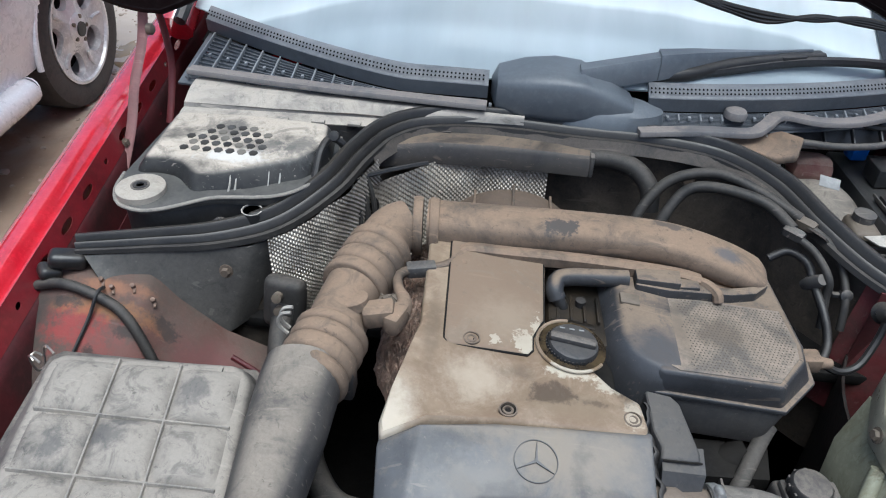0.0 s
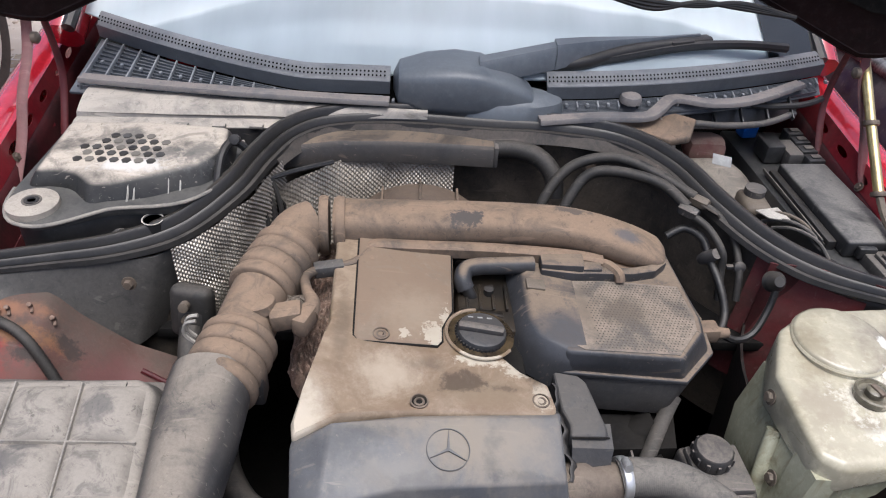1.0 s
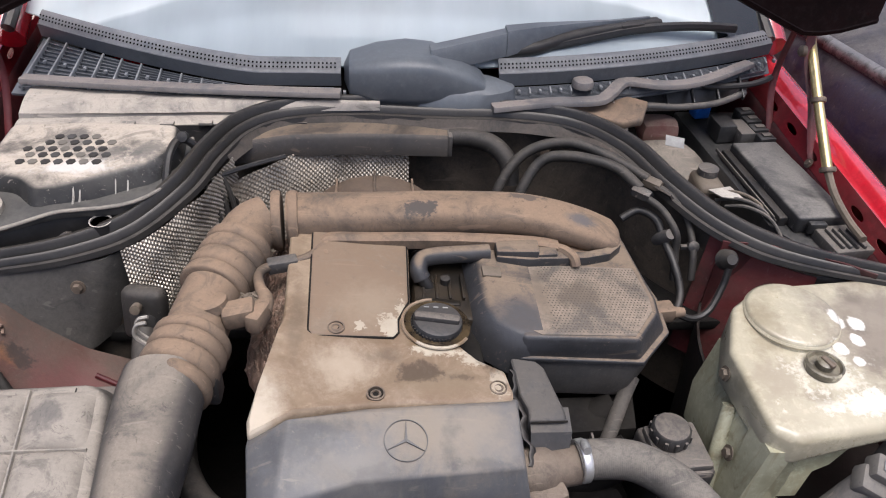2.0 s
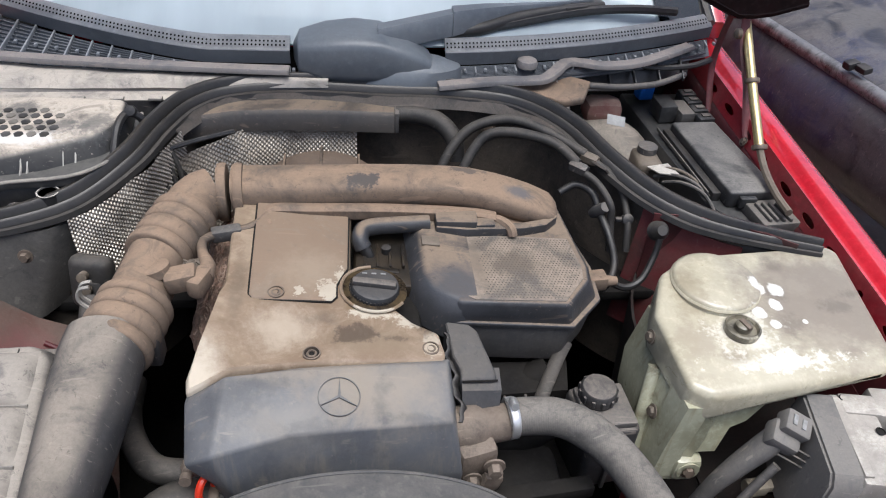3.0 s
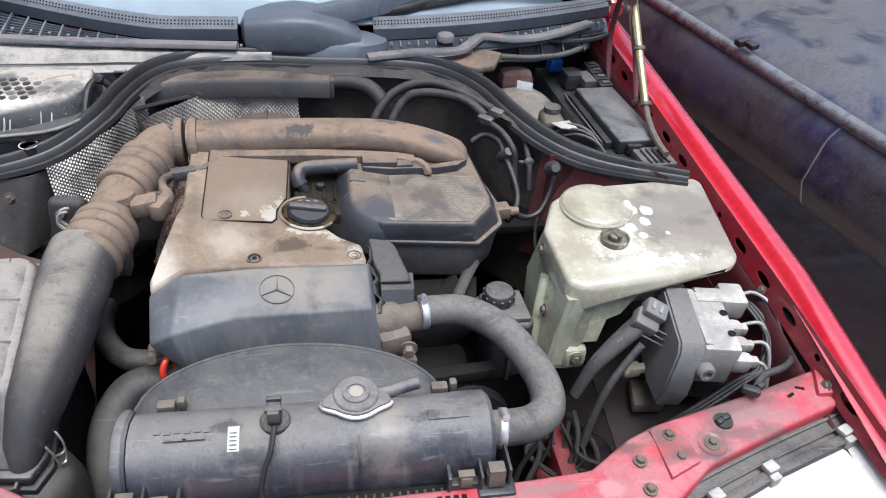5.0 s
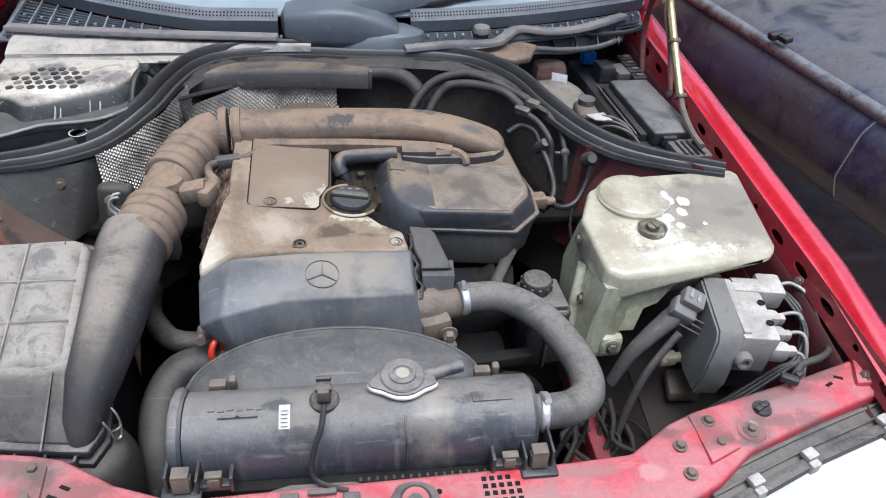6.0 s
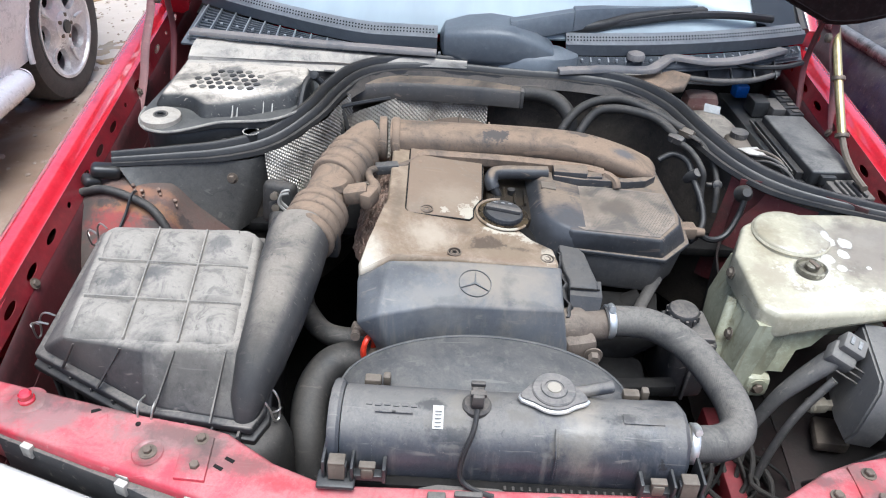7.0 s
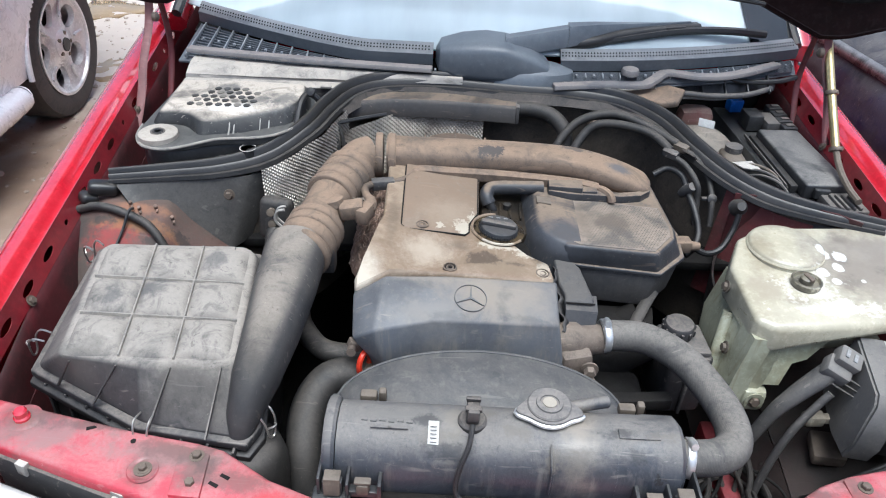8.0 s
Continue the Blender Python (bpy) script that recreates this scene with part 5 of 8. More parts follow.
part("inset_panel", leaning(prism(INSET, 0.884, 0.8925, 0.003, 2)), PANEL, cover, "dust covered removable cover panel")
groove = [(x, y, 0.8900 + lean(x, y)) for x, y in INSET]
part("panel_joint", tube(groove, 0.0016, 6, 1), DARK, cover)


def socket_bolt(x, y, z):
    return join(lathe([(0.0105, -0.004), (0.0105, 0.0006), (0.0088, 0.0010), (0.0084, -0.003), (0.001, -0.003)], (x, y, z), seg=20), lathe([(0.0064, -0.004), (0.0064, -0.0005), (0.004, 0.0), (0.0035, -0.002), (0.001, -0.002)], (x, y, z), seg=12))


for x, y, z in ((-0.157, 0.387, 0.8935), (-0.110, 0.292, 0.889), (0.032, 0.308, 0.8885)):
    part("bolt", socket_bolt(x, y, z + lean(x, y)), BOLT, cover)
    # Dark disc and ring paint the shaded socket and the gap round it.
    part("bolt_socket", lathe([(0.0036, 0), (0.0034, 0.0004), (0.001, 0.0004)], (x, y, z + lean(x, y) - 0.0016), seg=6), DARK, cover)
    part("bolt_gap", lathe([(0.0086, 0), (0.0084, 0.0003), (0.0066, 0.0003), (0.0064, 0)], (x, y, z + lean(x, y) - 0.0022), seg=20), DARK, cover)
# oil filler neck and cap
CX, CY, CZ = -0.034, 0.405, 0.876
# Flat dark disc paints the shaded filler recess, with brown oil on it.
part("neck_recess_disc", lathe([(0.0425, 0.004), (0.0425, 0.0075), (0.001, 0.0075)], (CX, CY, CZ + 0.004), seg=32, rot=(0, 5, 0)), mk("oily_shaded_recess", (0.022, 0.016, 0.010), 0.25, base2=(0.07, 0.05, 0.027), scale=40), cover, "dark oily disc standing in for the sunken filler recess")
part("filler_lip", tube([(CX + 0.0430 * math.cos(radians(q)), CY + 0.0430 * math.sin(radians(q)), CZ + 0.0125 - 0.0038 * math.cos(radians(q))) for q in range(95, 331, 10)], 0.0022, 8, 1), SILVER, cover, "oily cover edge round the filler")
cap_prof = [(0.0300, -0.002), (0.0300, 0.006), (0.0315, 0.008), (0.0315, 0.0165), (0.0298, 0.0200), (0.026, 0.0215), (0.001, 0.0215)]
cap = part("oil_cap", lathe(cap_prof, (CX, CY, CZ), seg=36, rot=(0, 5, 0)), mk("oil_cap_plastic", (0.020, 0.023, 0.028), 0.34, dust=0.3, dust_col=(0.15, 0.13, 0.11), side=0.2), engine, "dark ridged plastic oil filler cap")
part("grip", box((CX, CY - 0.002, CZ + 0.0235), (0.058, 0.013, 0.010), 0.004, (0, 5, -6)), PLASTIC, cap)
for k in range(40):
    a = 2 * math.pi * k / 40
    part("ridge", box((CX + 0.0314 * math.cos(a), CY + 0.0314 * math.sin(a), CZ + 0.0115 - 0.0029 * math.cos(a)), (0.0022, 0.0022, 0.009), 0.0008, (0, 0, math.degrees(a))), CABLE, cap)
for k in (-1, 0, 1):
    part("print_bar", box((CX + 0.012 * k, CY + 0.019, CZ + 0.0220 - 0.0010 * k), (0.0065, 0.0022, 0.0008), 0.0002, (0, 5, 0)), LIDINK, cap)

# grey front cover: sloping top, bend, front face
FR = [[(-0.251, 0.243, 0.853), (-0.205, 0.258, 0.8855), (-0.115, 0.270, 0.8875), (0.050, 0.285, 0.889)],
      [(-0.245, 0.180, 0.826), (-0.214, 0.173, 0.852), (-0.130, 0.192, 0.868), (0.052, 0.213, 0.869)],
      [(-0.222, 0.186, 0.79), (-0.196, 0.170, 0.79), (-0.09, 0.182, 0.79), (0.068, 0.200, 0.79)],
      [(-0.196, 0.192, 0.70), (-0.170, 0.176, 0.70), (-0.09, 0.184, 0.70), (0.066, 0.204, 0.70)]]
bmf = bmesh.new()
rows_f = []
for r in FR:
    back = [(r[-1][0] + 0.006, 0.30, r[-1][2] - 0.010), (r[0][0] + 0.004, 0.30, r[0][2] - 0.010)]
    rows_f.append([bmf.verts.new((x, y, z + lean(x, y) * 0.9)) for x, y, z in r + back])
for a, b in zip(rows_f, rows_f[1:]):
    for i in range(6):
        j = (i + 1) % 6
        bmf.faces.new((a[i], a[j], b[j], b[i]))
bmf.faces.new(rows_f[0])
bmf.faces.new(list(reversed(rows_f[-1])))
bmesh.ops.recalc_face_normals(bmf, faces=bmf.faces)
bevel(bmf, 0.004, 2, 12)
front = part("front_cover", bmf, COVER_GREY, engine, "blue grey plastic front cover with a round badge")
# the badge: a ring with three spokes, laid on the slope
bc = Vector((-0.078, 0.237, 0.8800 + lean(-0.078, 0.237)))
slope = pose(*bc, 14.0, 5.5, 0)
ring_b = lathe([(0.0240, -0.001), (0.0240, 0.0008), (0.0231, 0.0008), (0.0231, -0.001), (0.0240, -0.001)], (0, 0, 0), seg=40)
spokes = []
for a in (90, 210, 330):
    sp = bmesh.new()
    ca, sa = math.cos(radians(a)), math.sin(radians(a))
    q = [(0.0016 * -sa, 0.0016 * ca), (0.0230 * ca, 0.0230 * sa), (0.0016 * sa, -0.0016 * ca)]
    lo = [sp.verts.new((x, y, -0.001)) for x, y in q]
    hi = [sp.verts.new((x, y, 0.0012)) for x, y in q]
    sp.faces.new(lo)
    sp.faces.new(hi)
    for i in range(3):
        sp.faces.new((lo[i], lo[(i + 1) % 3], hi[(i + 1) % 3], hi[i]))
    spokes.append(sp)
badge = join(ring_b, *spokes)
bmesh.ops.transform(badge, matrix=slope, verts=badge.verts)
part("badge", badge, mk("badge_plastic", (0.095, 0.096, 0.10), 0.5, dust=0.4, dust_col=(0.15, 0.14, 0.13)), front, "embossed round badge")
part("corner_lug", join(box((-0.242, 0.198, 0.812), (0.022, 0.018, 0.016), 0.004, (0, 20, 20)), lathe([(0.007, 0), (0.007, 0.010), (0.001, 0.010)], (-0.246, 0.188, 0.812), rot=(80, 0, 0), seg=10)), CAST, engine)

# black strip for the dark gap, grey side cover on the other flank
part("gap_strip", sheet(lambda u, v: Vector((lerp(0.053, 0.063, v) + 0.003 * math.sin(u * 17) + 0.0015 * math.sin(u * 41) + 0.012 * u, lerp(0.352, 0.236, u), lerp(0.872, 0.838, u) - 0.013 + 0.004 * math.sin(v * 3.1) - 0.012 * v)), 30, 5, 0.004), CABLE, engine, "black strip standing in for the gap beside the side cover")
SIDE = [(0.056, 0.370), (0.088, 0.366), (0.098, 0.356), (0.116, 0.296), (0.114, 0.286), (0.068, 0.284), (0.070, 0.300), (0.062, 0.318)]
side = part("side_cover", prism(SIDE, 0.786, 0.862, 0.005, 3, top=lambda x, y: -0.24 * max(0, 0.362 - y) - 0.08 * (x - 0.066)), COVER_SIDE, engine, "grey plastic side cover", smooth=25)
part("side_step", bevel(loft([[Vector((x, y, z)) for x, y, z in ring] for ring in ([(0.072, 0.305, 0.842), (0.121, 0.308, 0.838), (0.121, 0.308, 0.74), (0.072, 0.305, 0.74)], [(0.070, 0.274, 0.836), (0.120, 0.276, 0.832), (0.120, 0.276, 0.74), (0.070, 0.274, 0.74)], [(0.070, 0.262, 0.816), (0.117, 0.264, 0.812), (0.117, 0.264, 0.74), (0.070, 0.262, 0.74)])]), 0.004, 2, 20), COVER_SIDE, side, smooth=25)
part("side_seam", tube([(0.071, 0.284, 0.8415), (0.094, 0.285, 0.8400), (0.116, 0.287, 0.8380)], 0.0014, 6, 2), DARK, side)
# thermostat housing
part("thermostat_housing", join(lathe([(0.026, -0.045), (0.031, -0.03), (0.029, -0.010), (0.023, -0.002), (0.0235, 0.03), (0.021, 0.034)], (0.100, 0.252, 0.795), rot=(0, 90, 10), seg=20), box((0.083, 0.226, 0.772), (0.052, 0.046, 0.062), 0.012, (0, 0, 15)), box((0.102, 0.208, 0.748), (0.03, 0.026, 0.030), 0.008, (0, 20, 15)), hexbolt((0.104, 0.200, 0.786), 0.009, 0.012, (90, 0, 0)), hexbolt((0.080, 0.201, 0.760), 0.008, 0.010, (90, 0, 0))), CAST, engine, "corroded cast thermostat housing")
# exhaust side, rusty shield
def shield_pt(u, v):
    return Vector((-0.226 - 0.058 * v * min(1, 0.25 + 2.2 * u) + 0.004 * noise.noise((u * 14, v * 6, 1)), lerp(0.335, 0.62, u) - 0.005 * v, 0.866 - 0.02 * v - 0.06 * v * v + 0.005 * noise.noise((u * 30, v * 9, 7)) + 0.006 * noise.noise((u * 60, v * 20, 3))))


part("manifold_shield", join(sheet(shield_pt, 110, 34), sheet(lambda u, v: shield_pt(u, v) + Vector((0.002, 0, -0.003)), 40, 12)), RUST, engine, "rusty rough exhaust shield")
# bellhousing behind the pipe
part("rear_cover", lathe([(0.10, -0.05), (0.125, -0.02), (0.125, 0.03), (0.10, 0.05), (0.001, 0.05)], (-0.11, 0.715, 0.762), axis="y", seg=36), mk("brown_casting", (0.10, 0.072, 0.052), 0.6, base2=(0.06, 0.044, 0.033), scale=14, dust=0.6, dust_col=(0.11, 0.078, 0.055), side=0.5), engine)
for k in (-1, 0, 1):
    part("rear_rib", box((-0.11 + 0.06 * k, 0.72, 0.888 - 0.016 * abs(k)), (0.004, 0.06, 0.012), 0.001), PIPE, engine)
# dark coil cover and elbow between cover and intake box
part("coil_housing", join(box((-0.020, 0.512, 0.838), (0.082, 0.145, 0.05), 0.008, (0, 5, 0)), box((-0.026, 0.470, 0.862), (0.060, 0.012, 0.008), 0.003, (0, 5, 0)), *[box((-0.045 + 0.018 * k, 0.500, 0.864), (0.004, 0.05, 0.006), 0.001, (0, 5, 0)) for k in range(4)]), mk("oily_dark_housing", (0.012, 0.010, 0.008), 0.4, base2=(0.030, 0.022, 0.014), scale=30), engine)
part("breather_elbow", tube([(-0.046, 0.508, 0.872), (-0.051, 0.516, 0.882), (-0.046, 0.530, 0.888), (-0.028, 0.537, 0.889), (0.003, 0.540, 0.889), (0.049, 0.545, 0.888)], 0.0125, 14, 6), HOOD, engine)
part("elbow_foot", join(tube([(-0.046, 0.508, 0.874), (-0.038, 0.503, 0.860), (-0.034, 0.500, 0.84)], 0.009, 10, 4), lathe([(0.007, 0), (0.007, 0.01), (0.001, 0.011)], (-0.014, 0.510, 0.862), seg=10)), CABLE, engine)

# ---- intake pipe across the engine ----
intake = thing("intake_pipe", (-0.05, 0.6, 0.86), "wide dust caked plastic intake pipe across the engine", "intake pipe")


def oval(c, d, w, h, k=24, e=0.7):
    d = Vector(d).normalized()
    s = d.cross(Vector((0, 0, 1))).normalized()
    up = s.cross(d)
    return [Vector(c) + s * (w * math.copysign(abs(math.cos(a)) ** e, math.cos(a))) + up * (h * math.copysign(abs(math.sin(a)) ** e, math.sin(a))) for a in (2 * math.pi * j / k for j in range(k))]


pipe_pts = smooth([(-0.232, 0.604, 0.904), (-0.19, 0.605, 0.906), (-0.116, 0.606, 0.909), (-0.014, 0.611, 0.910), (0.09, 0.612, 0.907), (0.15, 0.606, 0.899), (0.20, 0.598, 0.888), (0.236, 0.592, 0.878)], 6)
pipe_w = [0.038, 0.037, 0.036, 0.035, 0.036, 0.038, 0.038, 0.034]
pipe_h = [0.035, 0.031, 0.028, 0.025, 0.023, 0.022, 0.020, 0.016]
rings_p = []
for i, p in enumerate(pipe_pts):
    d = pipe_pts[min(i + 1, len(pipe_pts) - 1)] - pipe_pts[max(i - 1, 0)]
    f = i / (len(pipe_pts) - 1) * 7
    k = min(int(f), 6)
    rings_p.append(oval(p, d, lerp(pipe_w[k], pipe_w[k + 1], f - k), lerp(pipe_h[k], pipe_h[k + 1], f - k)))
for q, w_, h_ in ((0.243, 0.030, 0.014), (0.248, 0.023, 0.011), (0.251, 0.014, 0.006)):
    rings_p.append(oval((q, 0.590, 0.877 - (q - 0.236) * 0.35), (1, -0.15, -0.25), w_, h_))
part("pipe", loft(rings_p), PIPE, intake)
part("lower_flange", sweep([(-0.034, -0.005), (-0.034, 0.004), (0.044, 0.004), (0.046, 0.0), (0.044, -0.005)], [(-0.195, 0.600, 0.882), (-0.12, 0.604, 0.884), (-0.03, 0.608, 0.886), (0.06, 0.609, 0.885), (0.13, 0.602, 0.878), (0.19, 0.594, 0.870), (0.243, 0.588, 0.862)], 5), PIPE, intake)
for x in (-0.247, -0.224):
    part("collar", lathe([(0.037, -0.007), (0.0415, -0.0065), (0.0430, -0.003), (0.0430, 0.003), (0.0415, 0.0065), (0.037, 0.007)], (x, 0.602, 0.904), rot=(0, 90, 4), seg=30), PIPE, intake)
part("flow_tube", tube([(-0.262, 0.598, 0.904), (-0.277, 0.588, 0.903), (-0.288, 0.566, 0.901), (-0.295, 0.53, 0.899)], 0.0380, 26, 6), PIPE, intake)
part("bellows", tube([(-0.291, 0.548, 0.900), (-0.303, 0.505, 0.898), (-0.316, 0.460, 0.896)], 0.0405, 28, 24, ripple=lambda s: 1.0 + 0.13 * abs(math.sin(s * math.pi * 4.0)) ** 0.5 * (1.1 - 0.25 * s)), PIPE, intake, "ribbed rubber bellows")
part("meter_body", tube([(-0.313, 0.468, 0.896), (-0.321, 0.42, 0.893), (-0.327, 0.372, 0.890)], 0.0375, 26, 6), PIPE, intake)
part("lower_bellows", tube([(-0.325, 0.384, 0.890), (-0.331, 0.350, 0.888), (-0.340, 0.308, 0.884)], 0.0450, 28, 24, ripple=lambda s: 0.93 + 0.11 * abs(math.sin(s * math.pi * 4.0)) ** 0.5), PIPE, intake, "ribbed rubber bellows")
part("hose_clamp", join(*[tube([(-0.381, 0.392 - 0.010 * q, 0.885), (-0.392, 0.394 - 0.010 * q, 0.897), (-0.388, 0.396 - 0.010 * q, 0.912), (-0.376, 0.396 - 0.010 * q, 0.916)], 0.0024, 6, 4) for q in (0, 1)]), ALU, intake, "sprung wire clamp")
part("meter_flange", box((-0.300, 0.432, 0.892), (0.012, 0.075, 0.03), 0.004, (0, 0, 8)), PIPE, intake)
# sensor plug and its torn cable on the meter
plug = part("sensor_plug", join(box((-0.272, 0.404, 0.912), (0.040, 0.030, 0.026), 0.006, (0, -8, 8)), lathe([(0.020, 0), (0.020, 0.012), (0.016, 0.015), (0.001, 0.015)], (-0.304, 0.412, 0.912), rot=(-10, -12, 0), seg=18), box((-0.250, 0.402, 0.908), (0.022, 0.040, 0.030), 0.008, (0, 0, -20))), PIPE, intake, "dusty cable plug")
rf = random.Random(21)
part("frayed_foam", join(*[tube([(-0.262 + rf.uniform(-0.016, 0.010), 0.432 + rf.uniform(-0.012, 0.014), 0.905 + rf.uniform(0, 0.008)) for q in range(4)], rf.uniform(0.001, 0.0022), 5, 3) for k in range(14)]), TAN, intake, "frayed brown foam")
part("plug_boot", tube([(-0.246, 0.408, 0.910), (-0.244, 0.428, 0.912), (-0.254, 0.455, 0.908), (-0.260, 0.484, 0.904), (-0.252, 0.500, 0.902), (-0.240, 0.506, 0.901)], [0.012, 0.010, 0.0072, 0.0066, 0.0066, 0.006], 10, 6), PIPE, intake)
part("connector", box((-0.232, 0.510, 0.900), (0.040, 0.018, 0.018), 0.003, (0, 0, 14)), PLASTIC_GREY, intake)
part("harness_rail", sweep([(-0.009, -0.010), (-0.009, 0.005), (0.003, 0.009), (0.010, 0.004), (0.010, -0.010)], [(-0.188, 0.552, 0.898), (-0.170, 0.560, 0.903), (-0.12, 0.559, 0.903), (-0.02, 0.562, 0.900), (0.06, 0.562, 0.896), (0.120, 0.560, 0.892), (0.150, 0.556, 0.888)], 4), PIPE, intake, "dusty cable rail")
part("harness", tube([(-0.214, 0.514, 0.900), (-0.196, 0.524, 0.901), (-0.178, 0.548, 0.901), (-0.15, 0.563, 0.896), (-0.05, 0.565, 0.893), (0.05, 0.563, 0.889), (0.12, 0.558, 0.883), (0.152, 0.552, 0.888), (0.168, 0.535, 0.886), (0.172, 0.528, 0.876)], 0.0075, 8, 6), PIPE, intake)
part("harness_bracket", join(box((-0.186, 0.540, 0.897), (0.030, 0.030, 0.006), 0.002), box((-0.176, 0.528, 0.900), (0.008, 0.012, 0.014), 0.002, (0, 0, 20))), PIPE, intake)

# ---- intake box with perforated lid ----
ib = thing("intake_box", (0.18, 0.46, 0.72), "dusty dark plastic intake box with a perforated lid", "intake box")
LID_LOW = [(0.050, 0.620), (0.052, 0.420), (0.070, 0.392), (0.236, 0.388), (0.288, 0.444), (0.291, 0.508), (0.268, 0.620), (0.22, 0.655), (0.10, 0.650)]
LID_TOP = [(0.058, 0.615), (0.062, 0.415), (0.078, 0.392), (0.228, 0.391), (0.268, 0.442), (0.272, 0.470), (0.258, 0.612), (0.232, 0.642), (0.10, 0.636)]


def two_level(a, za, b, zb, bev, top=None):
    bm = loft([[Vector((x, y, za(x, y))) for x, y in a], [Vector((x, y, zb(x, y))) for x, y in b]])
    bmesh.ops.recalc_face_normals(bm, faces=bm.faces)
    return bevel(bm, bev, 3, 20)


def tilt(z):
    return lambda x, y: z - 0.06 * (x - 0.18) + 0.03 * (y - 0.46)


part("lower_body", two_level([(x * 0.95 + 0.004, y + (0.004 if y < 0.45 else 0)) for x, y in LID_LOW], tilt(0.758), LID_LOW, tilt(0.832), 0.006), PLASTIC_GREY, ib)
lid = part("lid", two_level(LID_LOW, tilt(0.832), LID_TOP, tilt(0.870), 0.006), HOOD, ib, "smooth blue grey lid under dust")
grown = [(x + (0.004 if x > 0.15 else -0.002), y - (0.004 if y < 0.45 else 0)) for x, y in LID_LOW]
part("lid_rim", two_level(grown, tilt(0.828), grown, tilt(0.836), 0.002), HOOD, lid)
PERF = [(0.086, 0.530), (0.090, 0.402), (0.100, 0.396), (0.225, 0.397), (0.261, 0.444), (0.264, 0.470), (0.256, 0.530)]
part("perforated_top", two_level(PERF, tilt(0.866), [(0.001 + x * 0.994, 0.002 + y * 0.996) for x, y in PERF], tilt(0.8712), 0.0006), MESHTOP, lid, "fine perforated lid surface")
LIDHOLE = mk("shaded_hole", (0.085, 0.070, 0.054), 0.9)
stain_or_tone(HOOD, (0.078, 0.425), (0.052, 0.050), (0.055, 0.058, 0.066), 0.85, 0.7, 0.6, 25)
stain_or_tone(MESHTOP, (0.165, 0.470), (0.050, 0.030), (0.105, 0.085, 0.066), 0.75, 0.7, 1.2, 45)
stain_or_tone(MESHTOP, (0.110, 0.470), (0.020, 0.06), (0.14, 0.11, 0.082), 0.7, 0.8, 0.8, 40)
# Flat dark hexagons laid on the lid paint its shaded holes.
dots = bmesh.new()
for i in range(32):
    for j in range(28):
        x, y = 0.107 + 0.0049 * i + (0.00245 if j % 2 else 0), 0.402 + 0.0047 * j
        if y < 0.402 + 1.3 * max(0, x - 0.222) or x > 0.258 or x < 0.118 + 0.010 * noise.noise((y * 60, 0, 1)) or y > 0.526:
            continue
        vs = [dots.verts.new((x + 0.0011 * math.cos(a), y + 0.0011 * math.sin(a), tilt(0.8716)(x, y))) for a in (math.pi * q / 3 for q in range(6))]
        dots.faces.new(vs)
tagged(part("perforation", dots, LIDHOLE, lid), kind="stuff")
# the lid's raised ledge that curls round the end of the pipe
LEDGE = [(0.058, 0.556), (0.058, 0.528), (0.104, 0.525), (0.190, 0.534), (0.226, 0.545), (0.247, 0.566), (0.254, 0.600), (0.246, 0.602), (0.238, 0.577), (0.220, 0.559), (0.188, 0.549), (0.158, 0.547), (0.156, 0.560)]
part("ledge", prism(LEDGE, 0.858, 0.8865, 0.003, 2, top=lambda x, y: -0.06 * (x - 0.18)), HOOD, lid)
part("ledge_block", join(prism([(0.058, 0.560), (0.058, 0.531), (0.118, 0.529), (0.120, 0.561)], 0.872, 0.9010, 0.003, 2), prism([(0.116, 0.560), (0.116, 0.531), (0.146, 0.533), (0.146, 0.558)], 0.866, 0.8935, 0.003, 2)), HOOD, lid)
# Black pad laid on the lid as the shaded gap behind the ledge.
part("gap_shade_pad", prism([(0.062, 0.610), (0.062, 0.560), (0.156, 0.558), (0.218, 0.562), (0.234, 0.580), (0.236, 0.610)], 0.860, 0.8715, 0.002, 1), CABLE, lid, "black pad standing in for the shaded gap under the pipe")
# smooth raised hood at the engine side, falling off into the lid
HOODS = ((0.812, 0.0, [(0.004, 0.565), (0.008, 0.445), (0.026, 0.408), (0.062, 0.382), (0.100, 0.394), (0.116, 0.565)]),
         (0.846, 0.0, [(0.012, 0.563), (0.016, 0.445), (0.033, 0.411), (0.066, 0.388), (0.103, 0.396), (0.120, 0.563)]),
         (0.868, 0.0, [(0.026, 0.561), (0.029, 0.445), (0.042, 0.415), (0.070, 0.396), (0.106, 0.398), (0.124, 0.561)]),
         (0.878, 0.10, [(0.038, 0.559), (0.041, 0.447), (0.053, 0.424), (0.078, 0.408), (0.110, 0.402), (0.130, 0.559)]))
part("hood", bevel(loft([[Vector((x, y, tilt(z)(x, y) - slope_k * (x - 0.035))) for x, y in ring_h] for z, slope_k, ring_h in HOODS]), 0.004, 3, 14), HOOD, ib, smooth=55)
part("hood_tab", box((0.048, 0.505, 0.886), (0.026, 0.020, 0.005), 0.0015, (0, 6, 0)), TAN, ib)
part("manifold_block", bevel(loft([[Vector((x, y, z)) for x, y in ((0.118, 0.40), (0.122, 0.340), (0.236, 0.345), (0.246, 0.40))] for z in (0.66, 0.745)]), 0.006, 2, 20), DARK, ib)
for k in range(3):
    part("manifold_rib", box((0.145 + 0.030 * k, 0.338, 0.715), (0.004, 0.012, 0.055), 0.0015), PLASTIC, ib)
